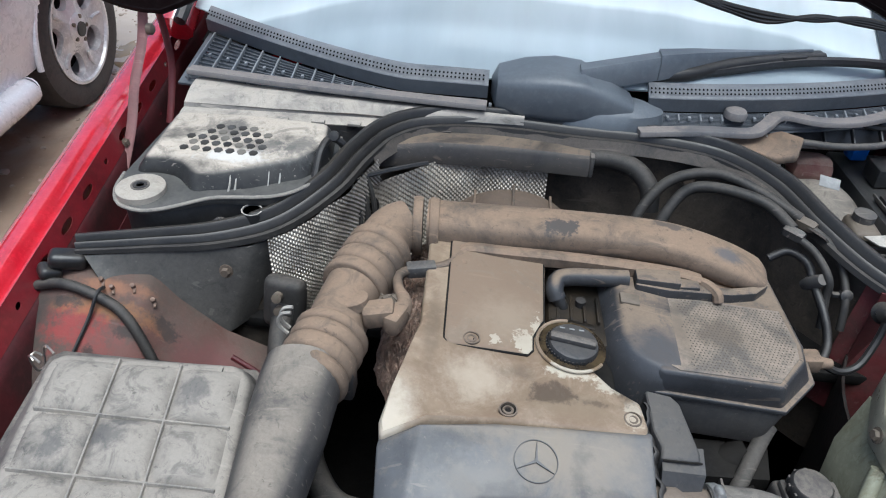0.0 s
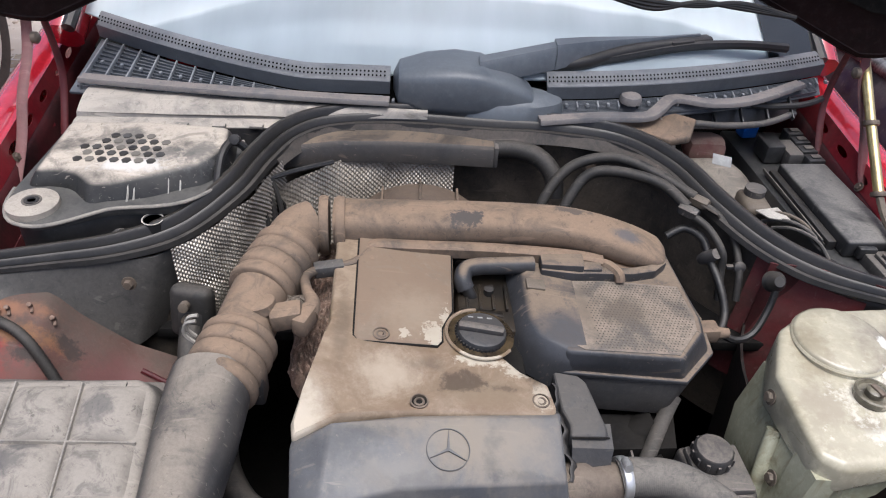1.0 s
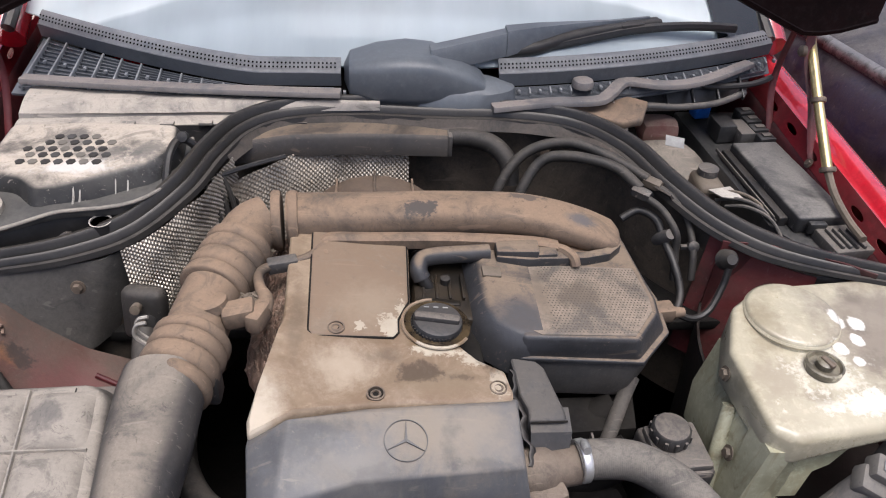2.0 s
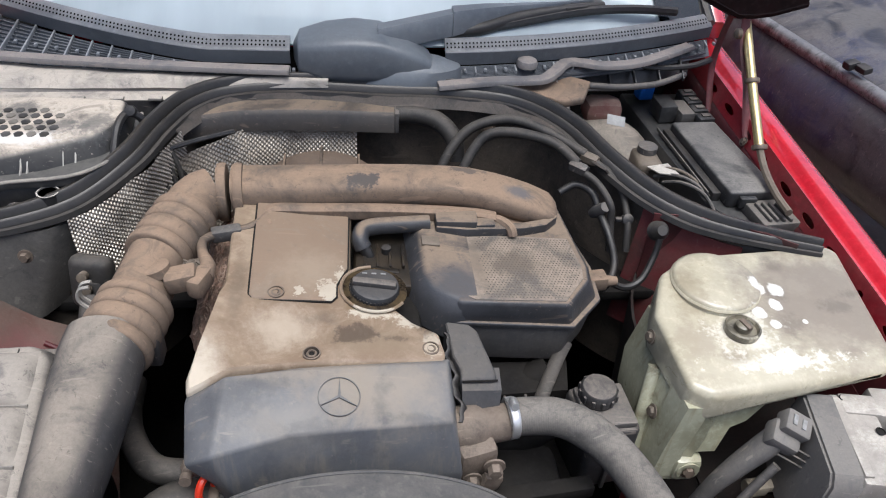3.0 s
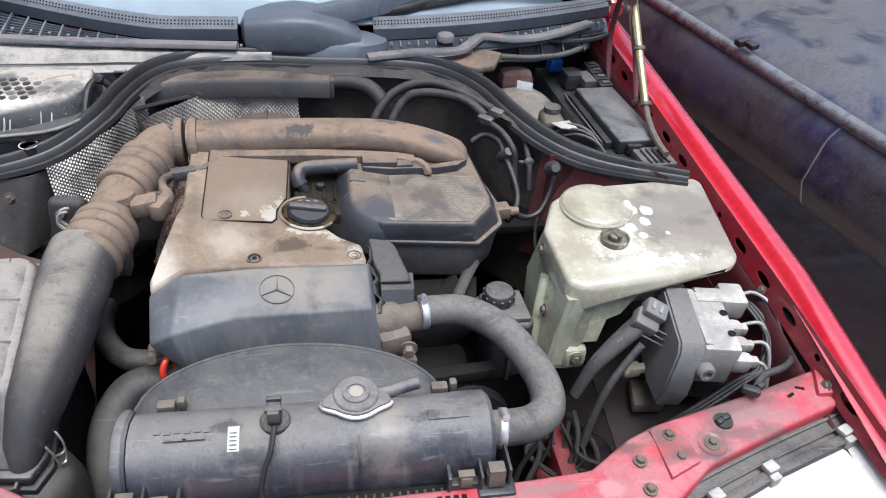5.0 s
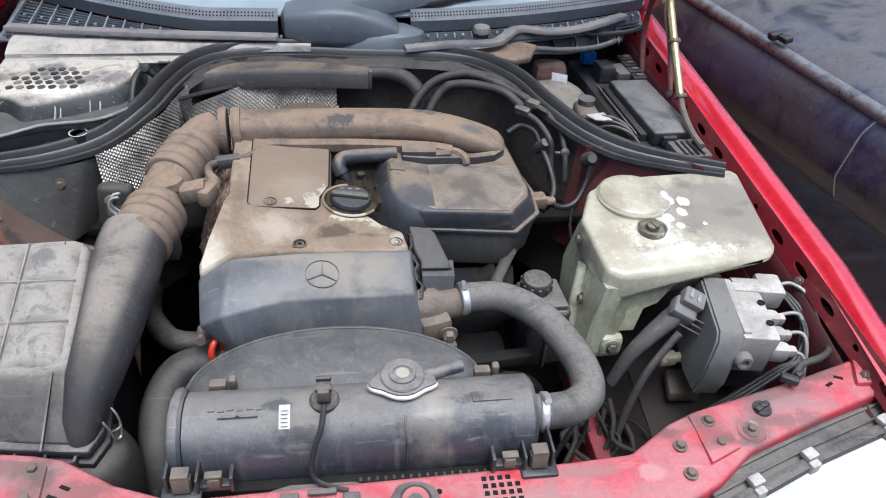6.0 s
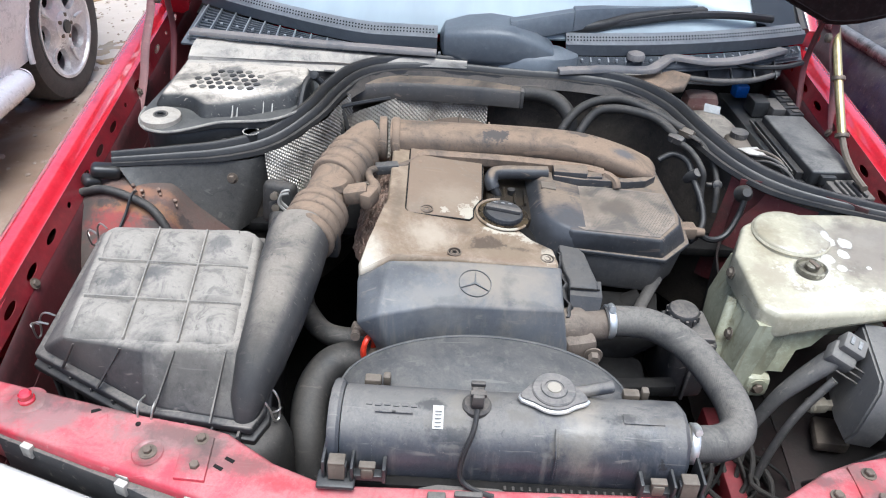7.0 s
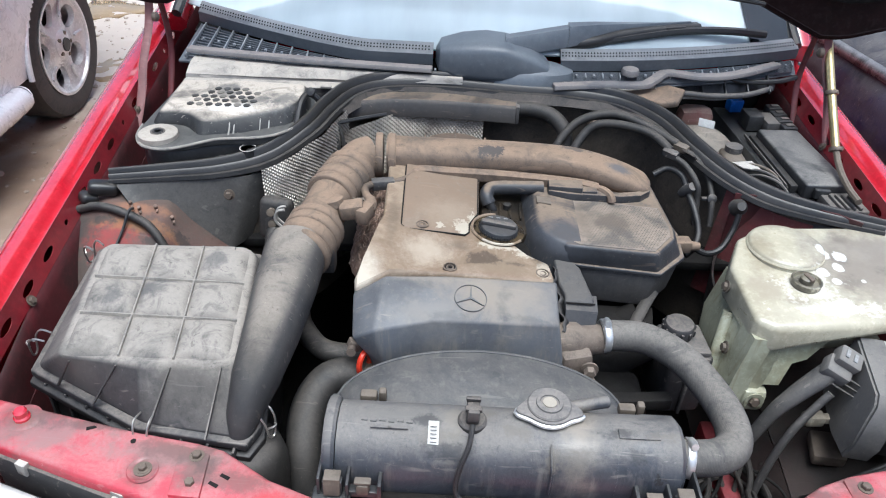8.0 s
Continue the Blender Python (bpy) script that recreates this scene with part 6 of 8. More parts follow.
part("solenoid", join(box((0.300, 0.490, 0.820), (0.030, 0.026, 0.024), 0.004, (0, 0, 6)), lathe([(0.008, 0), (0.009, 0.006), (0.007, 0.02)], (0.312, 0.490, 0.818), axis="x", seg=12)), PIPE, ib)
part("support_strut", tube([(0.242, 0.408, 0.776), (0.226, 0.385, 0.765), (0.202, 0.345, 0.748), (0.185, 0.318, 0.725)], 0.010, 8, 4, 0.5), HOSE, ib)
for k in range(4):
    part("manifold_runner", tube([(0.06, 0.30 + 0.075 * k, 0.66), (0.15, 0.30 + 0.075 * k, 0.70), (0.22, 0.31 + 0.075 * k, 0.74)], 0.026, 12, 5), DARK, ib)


# ---- air cleaner ----
ac = thing("air_cleaner", (-0.5, 0.17, 0.55), "dusty dark plastic air cleaner box with a ribbed lid", "air filter box")
LOW = [(-0.676, 0.125), (-0.655, 0.325), (-0.640, 0.335), (-0.415, 0.335), (-0.385, 0.31), (-0.352, 0.055), (-0.365, 0.022), (-0.50, 0.040)]
UP = [(-0.612, 0.085), (-0.634, 0.29), (-0.625, 0.305), (-0.425, 0.315), (-0.405, 0.30), (-0.383, 0.11), (-0.392, 0.088), (-0.50, 0.08)]
part("body", prism(LOW, 0.60, 0.795, 0.01, 3, top=None), CABLE, ac)


def ac_rim(x, y):
    return 0.795 + 0.085 * max(0, (y - 0.09) / 0.24) * 0.75


def ac_top(x, y):
    return 0.868 + 0.075 * (y - 0.08) / 0.24 * 0.35


lid2 = part("lid", two_level(LOW, ac_rim, UP, ac_top, 0.012), BOX_PLASTIC, ac, "ribbed lid, pale with dust")
part("rim", two_level([(x * 1.0 + (0.006 if x > -0.5 else -0.006), y + (0.004 if y > 0.2 else -0.006)) for x, y in LOW], lambda x, y: ac_rim(x, y) - 0.010, [(x + (0.006 if x > -0.5 else -0.006), y + (0.004 if y > 0.2 else -0.006)) for x, y in LOW], lambda x, y: ac_rim(x, y) + 0.002, 0.003), PLASTIC, ac)


def cell(i, j):
    """One pillowed field of the lid between the ribs."""
    def at(u, v):
        uu, vv = (i + u) / 3, (j + v) / 3
        x = lerp(lerp(-0.626, -0.606, 1 - vv), lerp(-0.412, -0.392, 1 - vv), uu)
        y = lerp(lerp(0.088, 0.092, uu), lerp(0.300, 0.306, uu), vv)
        return Vector((x, y, ac_top(x, y) - 0.001 + 0.0135 * (max(0, math.sin(math.pi * u) * math.sin(math.pi * v))) ** 0.55 + 0.0008 * noise.noise((x * 60, y * 60, 4))))
    return sheet(at, 12, 12, 0.003)


for i in range(3):
    for j in range(3):
        part("panel", cell(i, j), BOX_PLASTIC, lid2)
LIDRIB = mk("pale_dusty_rib", (0.28, 0.255, 0.22), 0.8, base2=(0.20, 0.185, 0.165), scale=30)
for k in range(4):
    f = k / 3
    pts = [(lerp(lerp(-0.606, -0.392, f), lerp(-0.626, -0.412, f), v), lerp(0.09, 0.305, v)) for v in (0, 0.25, 0.5, 0.75, 1)]
    if k in (1, 2):
        part("rib", sweep([(-0.0022, -0.004), (-0.0009, 0.0022), (0.0009, 0.0022), (0.0022, -0.004)], [(x, y, ac_top(x, y) + 0.002) for x, y in pts], 2), LIDRIB, lid2)
        part("rib", sweep([(-0.0022, -0.004), (-0.0009, 0.0022), (0.0009, 0.0022), (0.0022, -0.004)], [(x, lerp(0.09, 0.303, f), ac_top(x, lerp(0.09, 0.303, f)) + 0.002) for x in (lerp(-0.606, -0.626, f), lerp(-0.5, -0.52, f), lerp(-0.392, -0.412, f))], 2), LIDRIB, lid2)


def fin(p, q):
    """A thin moulded fin down the front face of the lid."""
    p, q = Vector(p), Vector(q)
    side_v, out = Vector((0.0011, 0, 0)), Vector((0, -0.9, 0.45))
    rings = []
    for k in range(5):
        c = p.lerp(q, k / 4)
        o = out * (0.003 + 0.0045 * k / 4)
        rings.append([c - side_v, c + side_v, c + side_v + o, c - side_v + o])
    return loft(rings)


for (xa, ya), (xb, yb) in (((-0.596, 0.082), (-0.632, 0.098)), ((-0.535, 0.079), (-0.572, 0.067)), ((-0.465, 0.080), (-0.486, 0.031)), ((-0.400, 0.084), (-0.410, 0.022))):
    part("front_fin", fin((xa, ya, ac_top(xa, ya) - 0.003), (xb, yb, 0.802)), BOX_PLASTIC, lid2)
for k in range(9):
    f = k / 8
    x = lerp(-0.660, -0.375, f)
    y = lerp(0.121, 0.044, min(1, f / 0.55)) if f < 0.55 else lerp(0.044, 0.022, (f - 0.55) / 0.45)
    part("body_rib", box((x, y - 0.006, 0.745), (0.004, 0.014, 0.090), 0.0015), PLASTIC, ac)
part("lower_flange", two_level([(x + (0.010 if x > -0.5 else -0.010), y + (0.004 if y > 0.2 else -0.010)) for x, y in LOW], lambda x, y: ac_rim(x, y) - 0.026, [(x + (0.010 if x > -0.5 else -0.010), y + (0.004 if y > 0.2 else -0.010)) for x, y in LOW], lambda x, y: ac_rim(x, y) - 0.016, 0.002), CABLE, ac)
part("tab", box((-0.452, 0.298, 0.8925), (0.034, 0.022, 0.006), 0.002, (0, 0, 3)), BOX_PLASTIC, lid2)
WIRE = mk("bright_clip_wire", (0.50, 0.47, 0.42), 0.3, metal=0.8, bump=0.03)


def wire_clip(x, y, z, a):
    """A sprung loop of wire over the rim, facing the way a (degrees)."""
    u, w = Vector((math.cos(radians(a)), math.sin(radians(a)), 0)), Vector((-math.sin(radians(a)), math.cos(radians(a)), 0))
    c = Vector((x, y, z))
    loop = [c + w * q + u * o + Vector((0, 0, h)) for q, o, h in ((0.009, -0.012, 0.012), (0.010, 0.004, 0.014), (0.009, 0.014, 0.002), (0.006, 0.016, -0.020), (0, 0.017, -0.026), (-0.006, 0.016, -0.020), (-0.009, 0.014, 0.002), (-0.010, 0.004, 0.014), (-0.009, -0.012, 0.012))]
    hook = [c + w * q + u * o + Vector((0, 0, h)) for q, o, h in ((0.006, 0.016, -0.006), (0.003, 0.022, -0.002), (-0.003, 0.022, -0.002), (-0.006, 0.016, -0.006))]
    return join(tube(loop, 0.0015, 6, 5), tube(hook, 0.0014, 6, 4))


for x, y, z, a in ((-0.660, 0.318, 0.864, 150), (-0.684, 0.165, 0.814, 175), (-0.494, 0.036, 0.800, -95), (-0.348, 0.060, 0.802, -30)):
    part("wire_clip", wire_clip(x, y, z, a), WIRE, ac, "bright wire clip")
# wide outlet duct on its flank
part("outlet_duct", loft([oval(p, d, w, h, 28, 0.95) for p, d, w, h in (((-0.372, 0.034, 0.788), (0, 0.35, 0.9), 0.014, 0.012), ((-0.366, 0.052, 0.818), (0, 0.6, 0.7), 0.024, 0.028), ((-0.359, 0.09, 0.843), (0, 1, 0.35), 0.031, 0.042), ((-0.352, 0.16, 0.860), (0, 1, 0.2), 0.038, 0.048), ((-0.349, 0.24, 0.874), (0, 1, 0.2), 0.045, 0.049), ((-0.347, 0.30, 0.884), (0, 1, 0.15), 0.047, 0.048), ((-0.346, 0.325, 0.887), (0, 1, 0.1), 0.046, 0.046))]), DUCT_PLASTIC, ac)
part("duct_bracket", box((-0.300, 0.335, 0.868), (0.022, 0.03, 0.05), 0.005), PLASTIC, ac)

# ---- radiator ----
rad = thing("radiator", (-0.03, 0.03, 0.35), "black plastic and aluminium radiator behind the cross member", "radiator")
DSHAPE = [(0.046, -0.050), (0.050, -0.02), (0.047, 0.012), (0.034, 0.032), (0.012, 0.042), (-0.012, 0.042), (-0.034, 0.030), (-0.047, 0.008), (-0.050, -0.02), (-0.046, -0.050)]


def tank_ring(x, k=1.0):
    return [Vector((x, 0.018 + a * k, 0.822 + b * k)) for a, b in DSHAPE]


tank = part("top_tank", bevel(loft([tank_ring(-0.238), tank_ring(-0.232, 1.0), tank_ring(0.135, 1.0), tank_ring(0.140, 1.02), tank_ring(0.178, 1.02), tank_ring(0.184, 0.9)]), 0.0), TANK, rad, "black plastic top tank")
part("end_flange", loft([tank_ring(-0.254, 1.06), tank_ring(-0.250, 1.13), tank_ring(-0.243, 1.13), tank_ring(-0.239, 1.05)]), TANK, tank)
for x in (-0.20, -0.045, 0.026, 0.102):
    part("mould_line", loft([tank_ring(x - 0.0008, 1.006), tank_ring(x + 0.0008, 1.006)]), TANK, tank)
part("core", box((-0.033, 0.018, 0.58), (0.42, 0.05, 0.40), 0.004), DARK, rad)
# Rail coloured black to stand in for the dark gap at the crimp.
part("crimp_rail", box((-0.03, -0.038, 0.779), (0.42, 0.014, 0.012), 0.002), DARK, rad)
for k in range(19):
    part("crimp_tooth", box((-0.035 + 0.0102 * k, -0.041, 0.785), (0.0036, 0.006, 0.003), 0.001), HOSE, rad)
part("label", sheet(lambda u, v: Vector((-0.128 + 0.013 * u, 0.014 - 0.028 * v, 0.8655 - 0.010 * v ** 1.6)), 2, 8, 0.0006), WHITE, tank, "small white paper label")
for k in range(5):
    part("label_bar", box((-0.1215, 0.004 - 0.0042 * k, 0.8662 - 0.0013 * k ** 1.3), (0.008, 0.0010, 0.0005), 0.0001, (12 + 3 * k, 0, 0)), INK, tank)
for k in range(6):
    part("mould_mark", box((-0.206 + 0.011 * k, 0.012 - 0.001 * (k % 2), 0.8647), (0.008, 0.0045, 0.0022), 0.0008), TANK, tank)
for k in range(2):
    part("mould_mark", box((-0.185 + 0.02 * k, 0.001, 0.8640), (0.026, 0.003, 0.0022), 0.0008), TANK, tank)
part("mould_mark", box((0.128, 0.010, 0.8652), (0.050, 0.014, 0.0016), 0.0006, (6, 0, 0)), TANK, tank)
part("neck_seam", tube([(0.020, -0.010, 0.8625), (0.020, -0.024, 0.850), (0.021, -0.033, 0.83), (0.021, -0.034, 0.80)], 0.0012, 6, 4), TANK, tank)
# level sensor with its cable
sen = part("level_sensor", join(lathe([(0.018, -0.01), (0.018, 0.006), (0.015, 0.009), (0.001, 0.009)], (-0.075, 0.018, 0.861), seg=20), box((-0.075, 0.018, 0.880), (0.016, 0.022, 0.024), 0.003), box((-0.075, 0.010, 0.894), (0.020, 0.008, 0.006), 0.0015), box((-0.075, 0.026, 0.894), (0.018, 0.006, 0.006), 0.0015)), PLASTIC, tank, "black level sensor plug")
part("sensor_latch", box((-0.075, 0.003, 0.890), (0.014, 0.006, 0.016), 0.002), PLASTIC_GREY, sen)
part("sensor_cable", tube([(-0.075, 0.0, 0.878), (-0.079, -0.02, 0.862), (-0.088, -0.034, 0.84), (-0.092, -0.042, 0.815), (-0.086, -0.048, 0.80), (-0.068, -0.056, 0.796), (-0.05, -0.062, 0.796)], 0.0032, 8, 6), CABLE, sen)
CAPTOP = mk("dusty_cap_plastic", (0.09, 0.087, 0.085), 0.5, dust=0.7, dust_col=(0.24, 0.215, 0.19), side=0.2, dust_scale=20)
# radiator cap: disc with two ears
ears = []
for i in range(40):
    a = 2 * math.pi * i / 40
    ears.append((0.020 + (0.030 + 0.012 * max(0, math.cos(2 * a)) ** 3) * math.cos(a), 0.040 + 0.030 * math.sin(a) - 0.009 * abs(math.cos(a)) ** 6))
capr = part("radiator_cap", prism(ears, 0.869, 0.875, 0.002), CAPTOP, rad, "dark pressure cap with a bright metal rim")
part("cap_rim", tube([(x, y - 0.001, 0.870) for x, y in ears[19:40] + ears[:1]], 0.0028, 8, 1), STEEL, capr)
part("cap_disc", lathe([(0.0275, 0), (0.0275, 0.002), (0.026, 0.0035), (0.017, 0.0035), (0.0162, 0.0055), (0.012, 0.006), (0.0115, 0.0045), (0.001, 0.0045)], (0.020, 0.041, 0.8745), seg=36), CAPTOP, capr)
part("cap_stud", lathe([(0.0085, 0), (0.0085, 0.002), (0.004, 0.0026), (0.001, 0.002)], (0.020, 0.041, 0.8785), seg=20), mk("pale_cap_stud", (0.36, 0.32, 0.26), 0.5), capr)
part("cap_neck", lathe([(0.026, -0.02), (0.027, 0.006), (0.024, 0.008)], (0.020, 0.038, 0.862), seg=24), TANK, tank)
part("overflow_stub", tube([(0.045, 0.05, 0.862), (0.075, 0.058, 0.862), (0.098, 0.066, 0.860)], 0.008, 10, 4), TANK, tank)
for x in (-0.208, 0.128):
    part("back_clip", join(box((x, 0.074, 0.838), (0.022, 0.014, 0.014), 0.003), box((x + 0.018, 0.076, 0.84), (0.010, 0.012, 0.018), 0.003)), TAN, rad)
for x, s in ((-0.238, 1), (0.180, -1)):
    brk = part("side_bracket", prism([(x - s * 0.024, -0.066), (x + s * 0.022, -0.066), (x + s * 0.022, -0.040), (x - s * 0.024, -0.040)][::s], 0.796, 0.803, 0.003), FUSE, rad)
    for c, d in (((x, -0.048, 0.812), (0.024, 0.010, 0.026)), ((x + s * 0.018, -0.040, 0.812), (0.004, 0.034, 0.030)), ((x - s * 0.016, -0.034, 0.815), (0.004, 0.040, 0.034)), ((x + s * 0.036, -0.046, 0.803), (0.04, 0.012, 0.010)), ((x + s * 0.056, -0.044, 0.812), (0.005, 0.022, 0.026))):
        part("bracket_wall", box(c, d, 0.0015), FUSE, brk)
    part("bracket_tab", join(box((x, -0.054, 0.818), (0.020, 0.004, 0.026), 0.0015, (-8, 0, 0)), box((x, -0.047, 0.830), (0.020, 0.016, 0.004), 0.0015)), TAN, brk, "tan spring tab")
    part("front_clip", join(box((x + s * 0.036, -0.048, 0.813), (0.016, 0.014, 0.018), 0.004), box((x + s * 0.036, -0.048, 0.824), (0.020, 0.010, 0.004), 0.0015)), TAN, rad)
# fan shroud: a wide shallow arch behind the tank


def shroud(u, v):
    """Arched top of the shroud: v runs from the tank to the rear edge, then down the skirt."""
    a = lerp(-1.0, 1.0, u)
    arch = math.sqrt(max(0.0, 1 - (a * 0.985) ** 2))
    x = -0.060 + 0.196 * a
    if v > 0.8:
        return Vector((x, 0.092 + 0.066 * arch + 0.006, 0.792 + 0.056 * arch - (v - 0.8) * 0.5))
    w = v / 0.8
    return Vector((x, lerp(0.060, 0.092 + 0.066 * arch, w), lerp(0.790 + 0.040 * arch, 0.792 + 0.056 * arch, w) + 0.006 * math.sin(math.pi * w) * arch))


SHROUD = mk("shroud_plastic", (0.030, 0.032, 0.036), 0.40, base2=(0.044, 0.045, 0.048), dust=0.55, dust_col=(0.140, 0.127, 0.112), side=0.12, dust_scale=5, grain=0.3, lumps=0.4, streak=0.6, streak_col=(0.14, 0.13, 0.115))
part("fan_shroud", sheet(shroud, 48, 15, 0.003), SHROUD, rad, "black arched fan shroud")
part("shroud_rim", tube([shroud(i / 40, 0.8) for i in range(41)], 0.0022, 8, 1), SHROUD, rad)
part("fan_disc", lathe([(0.215, 0.0), (0.215, 0.01), (0.06, 0.012), (0.05, 0.05), (0.001, 0.05)], (-0.06, 0.10, 0.56), axis="y", seg=40), DARK, rad)

# ---- coolant hoses ----
uh = thing("upper_radiator_hose", (0.25, 0.15, 0.76), "thick grey rubber radiator hose with steel clamps", "rubber hose")
part("hose", tube([(0.128, 0.257, 0.800), (0.150, 0.258, 0.803), (0.195, 0.250, 0.806), (0.238, 0.215, 0.805), (0.268, 0.160, 0.800), (0.282, 0.105, 0.797), (0.276, 0.062, 0.797), (0.250, 0.038, 0.800), (0.215, 0.030, 0.803), (0.188, 0.030, 0.804)], 0.0238, 20, 7), relief(mk("ribbed_hose_rubber", (0.055, 0.053, 0.051), 0.65, dust=0.75, dust_col=(0.20, 0.18, 0.155), side=0.5), "wave", 150, 0.12, 0.001), uh)
for p, rt in (((0.132, 0.257, 0.802), (0, 90, 8)), ((0.206, 0.030, 0.803), (0, 90, -8))):
    part("clamp", join(lathe([(0.0252, -0.0055), (0.0264, -0.004), (0.0264, 0.004), (0.0252, 0.0055)], p, rot=rt, seg=26), lathe([(0.005, -0.008), (0.006, 0), (0.005, 0.010)], (p[0], p[1], p[2] + 0.028), rot=(70, 0, 0), seg=10)), STEEL, uh, "bright steel hose clamp")
lh = thing("lower_radiator_hose", (-0.29, 0.15, 0.6), "grey rubber coolant hose beside the fan shroud", "rubber hose")
part("hose", tube([(-0.205, 0.19, 0.745), (-0.245, 0.195, 0.755), (-0.285, 0.175, 0.755), (-0.305, 0.13, 0.735), (-0.300, 0.075, 0.70), (-0.285, 0.04, 0.62), (-0.27, 0.03, 0.52)], 0.026, 16, 6), HOSE, lh)
part("clamp", lathe([(0.0268, -0.006), (0.0280, -0.004), (0.0280, 0.004), (0.0268, 0.006)], (-0.222, 0.1925, 0.750), rot=(0, 90, 5), seg=26), BOLT, lh, "dull steel hose clamp")
hh = thing("heater_hose", (-0.3, 0.25, 0.7), "thin grey rubber coolant hose running under the air duct", "rubber hose")
part("hose", tube([(-0.37, 0.42, 0.70), (-0.355, 0.345, 0.735), (-0.335, 0.285, 0.757), (-0.30, 0.235, 0.765), (-0.255, 0.222, 0.768), (-0.205, 0.225, 0.77)], 0.0165, 14, 6), HOSE, hh)
solid("dipstick_ring", join(tube([(-0.228 + 0.013 * math.cos(a) * 0.5, 0.188 + 0.012 * math.cos(a), 0.785 + 0.020 * math.sin(a)) for a in (2 * math.pi * i / 20 for i in range(21))], 0.0045, 8, 1), tube([(-0.222, 0.195, 0.768), (-0.21, 0.21, 0.72), (-0.20, 0.22, 0.6)], 0.004, 8, 3)), RED_CLIP, "bright red plastic dipstick ring", "dipstick")
solid("resonator_bottle", lathe([(0.052, 0), (0.056, 0.02), (0.056, 0.10), (0.050, 0.125), (0.036, 0.138), (0.012, 0.14), (0.001, 0.14)], (-0.372, 0.045, 0.632), seg=28), HOSE, "round dusty grey plastic bottle behind the cross member", "bottle")

# ---- power steering reservoir ----
ps = thing("power_steering_reservoir", (0.27, 0.30, 0.62), "dark plastic power steering reservoir with a notched cap", "fluid reservoir")
part("body", prism([(0.228, 0.338), (0.306, 0.340), (0.316, 0.262), (0.242, 0.252)], 0.64, 0.762, 0.010, 3), PLASTIC, ps)
part("body_rib", box((0.278, 0.254, 0.70), (0.006, 0.008, 0.11), 0.002), PLASTIC_GREY, ps)
part("shoulder", box((0.272, 0.298, 0.764), (0.070, 0.070, 0.012), 0.004, (0, 0, 4)), PLASTIC_GREY, ps)
part("neck", lathe([(0.024, 0), (0.024, 0.03)], (0.263, 0.310, 0.752), seg=20), PLASTIC, ps)
pcap = part("cap", lathe([(0.024, 0), (0.025, 0.004), (0.025, 0.016), (0.022, 0.020), (0.010, 0.022), (0.001, 0.022)], (0.263, 0.310, 0.772), seg=32), PLASTIC, ps)
for k in range(12):
    a = 2 * math.pi * k / 12
    part("notch", box((0.263 + 0.025 * math.cos(a), 0.310 + 0.025 * math.sin(a), 0.781), (0.005, 0.005, 0.012), 0.0015, (0, 0, math.degrees(a))), PLASTIC, pcap)
pulley = thing("belt_pulleys", (0.2, 0.2, 0.5), "grimy black pulleys and bracket below the radiator hose", "pulley")
part("pulley", lathe([(0.06, -0.012), (0.062, -0.01), (0.055, 0), (0.062, 0.01), (0.06, 0.014), (0.02, 0.014), (0.018, 0.022), (0.001, 0.022)], (0.20, 0.155, 0.66), rot=(75, 0, 0), seg=30), DARK, pulley)
part("pulley_bolt", hexbolt((0.20, 0.135, 0.665), 0.010, 0.010, (75, 0, 0)), BOLT, pulley)
part("bracket", box((0.16, 0.20, 0.72), (0.16, 0.022, 0.022), 0.004, (0, 0, 6)), DARK, pulley)
part("pump_body", box((0.16, 0.24, 0.66), (0.10, 0.10, 0.10), 0.02), DARK, pulley)

# ---- washer reservoir, cloudy white ----
wr = thing("washer_reservoir", (0.47, 0.36, 0.56), "cloudy white plastic fluid reservoir with a grimy top", "fluid reservoir")
RT = [(0.375, 0.452), (0.428, 0.490), (0.655, 0.505), (0.668, 0.49), (0.640, 0.282), (0.620, 0.262), (0.378, 0.240), (0.352, 0.256), (0.342, 0.372)]
bmr = prism(RT, 0.800, 0.866, 0.015, 5, top=lambda x, y: 0.02 * (x - 0.36) - 0.018 * max(0, 0.30 - y) / 0.06)
for v in bmr.verts:
    if v.co.z < 0.835:
        v.co.z += 0.046 * max(0, min(1, (v.co.x - 0.42) / 0.18))
part("upper_tank", bmr, RES_TOP, wr, smooth=60)
body_r = loft([[Vector((x, y, z)) for x, y in pts] for z, pts in ((0.675, [(0.330, 0.30), (0.335, 0.245), (0.375, 0.24), (0.40, 0.27), (0.41, 0.40), (0.345, 0.42)]), (0.74, [(0.335, 0.31), (0.340, 0.245), (0.39, 0.243), (0.415, 0.265), (0.43, 0.42), (0.345, 0.43)]), (0.81, [(0.352, 0.31), (0.358, 0.25), (0.40, 0.255), (0.43, 0.27), (0.44, 0.45), (0.37, 0.445)]))])
part("lower_tank", bevel(body_r, 0.012, 3, 20), RES, wr, smooth=60)
part("shoulder", loft([[Vector((x, y, z)) for x, y in pts] for z, pts in ((0.778, [(0.42, 0.275), (0.50, 0.285), (0.50, 0.40), (0.42, 0.40)]), (0.81, [(0.42, 0.258), (0.56, 0.275), (0.56, 0.43), (0.42, 0.43)]))]), RES, wr, smooth=60)
part("side_rib", tube([(0.346, 0.335, 0.80), (0.332, 0.305, 0.74), (0.328, 0.29, 0.69)], 0.010, 10, 6), RES, wr)
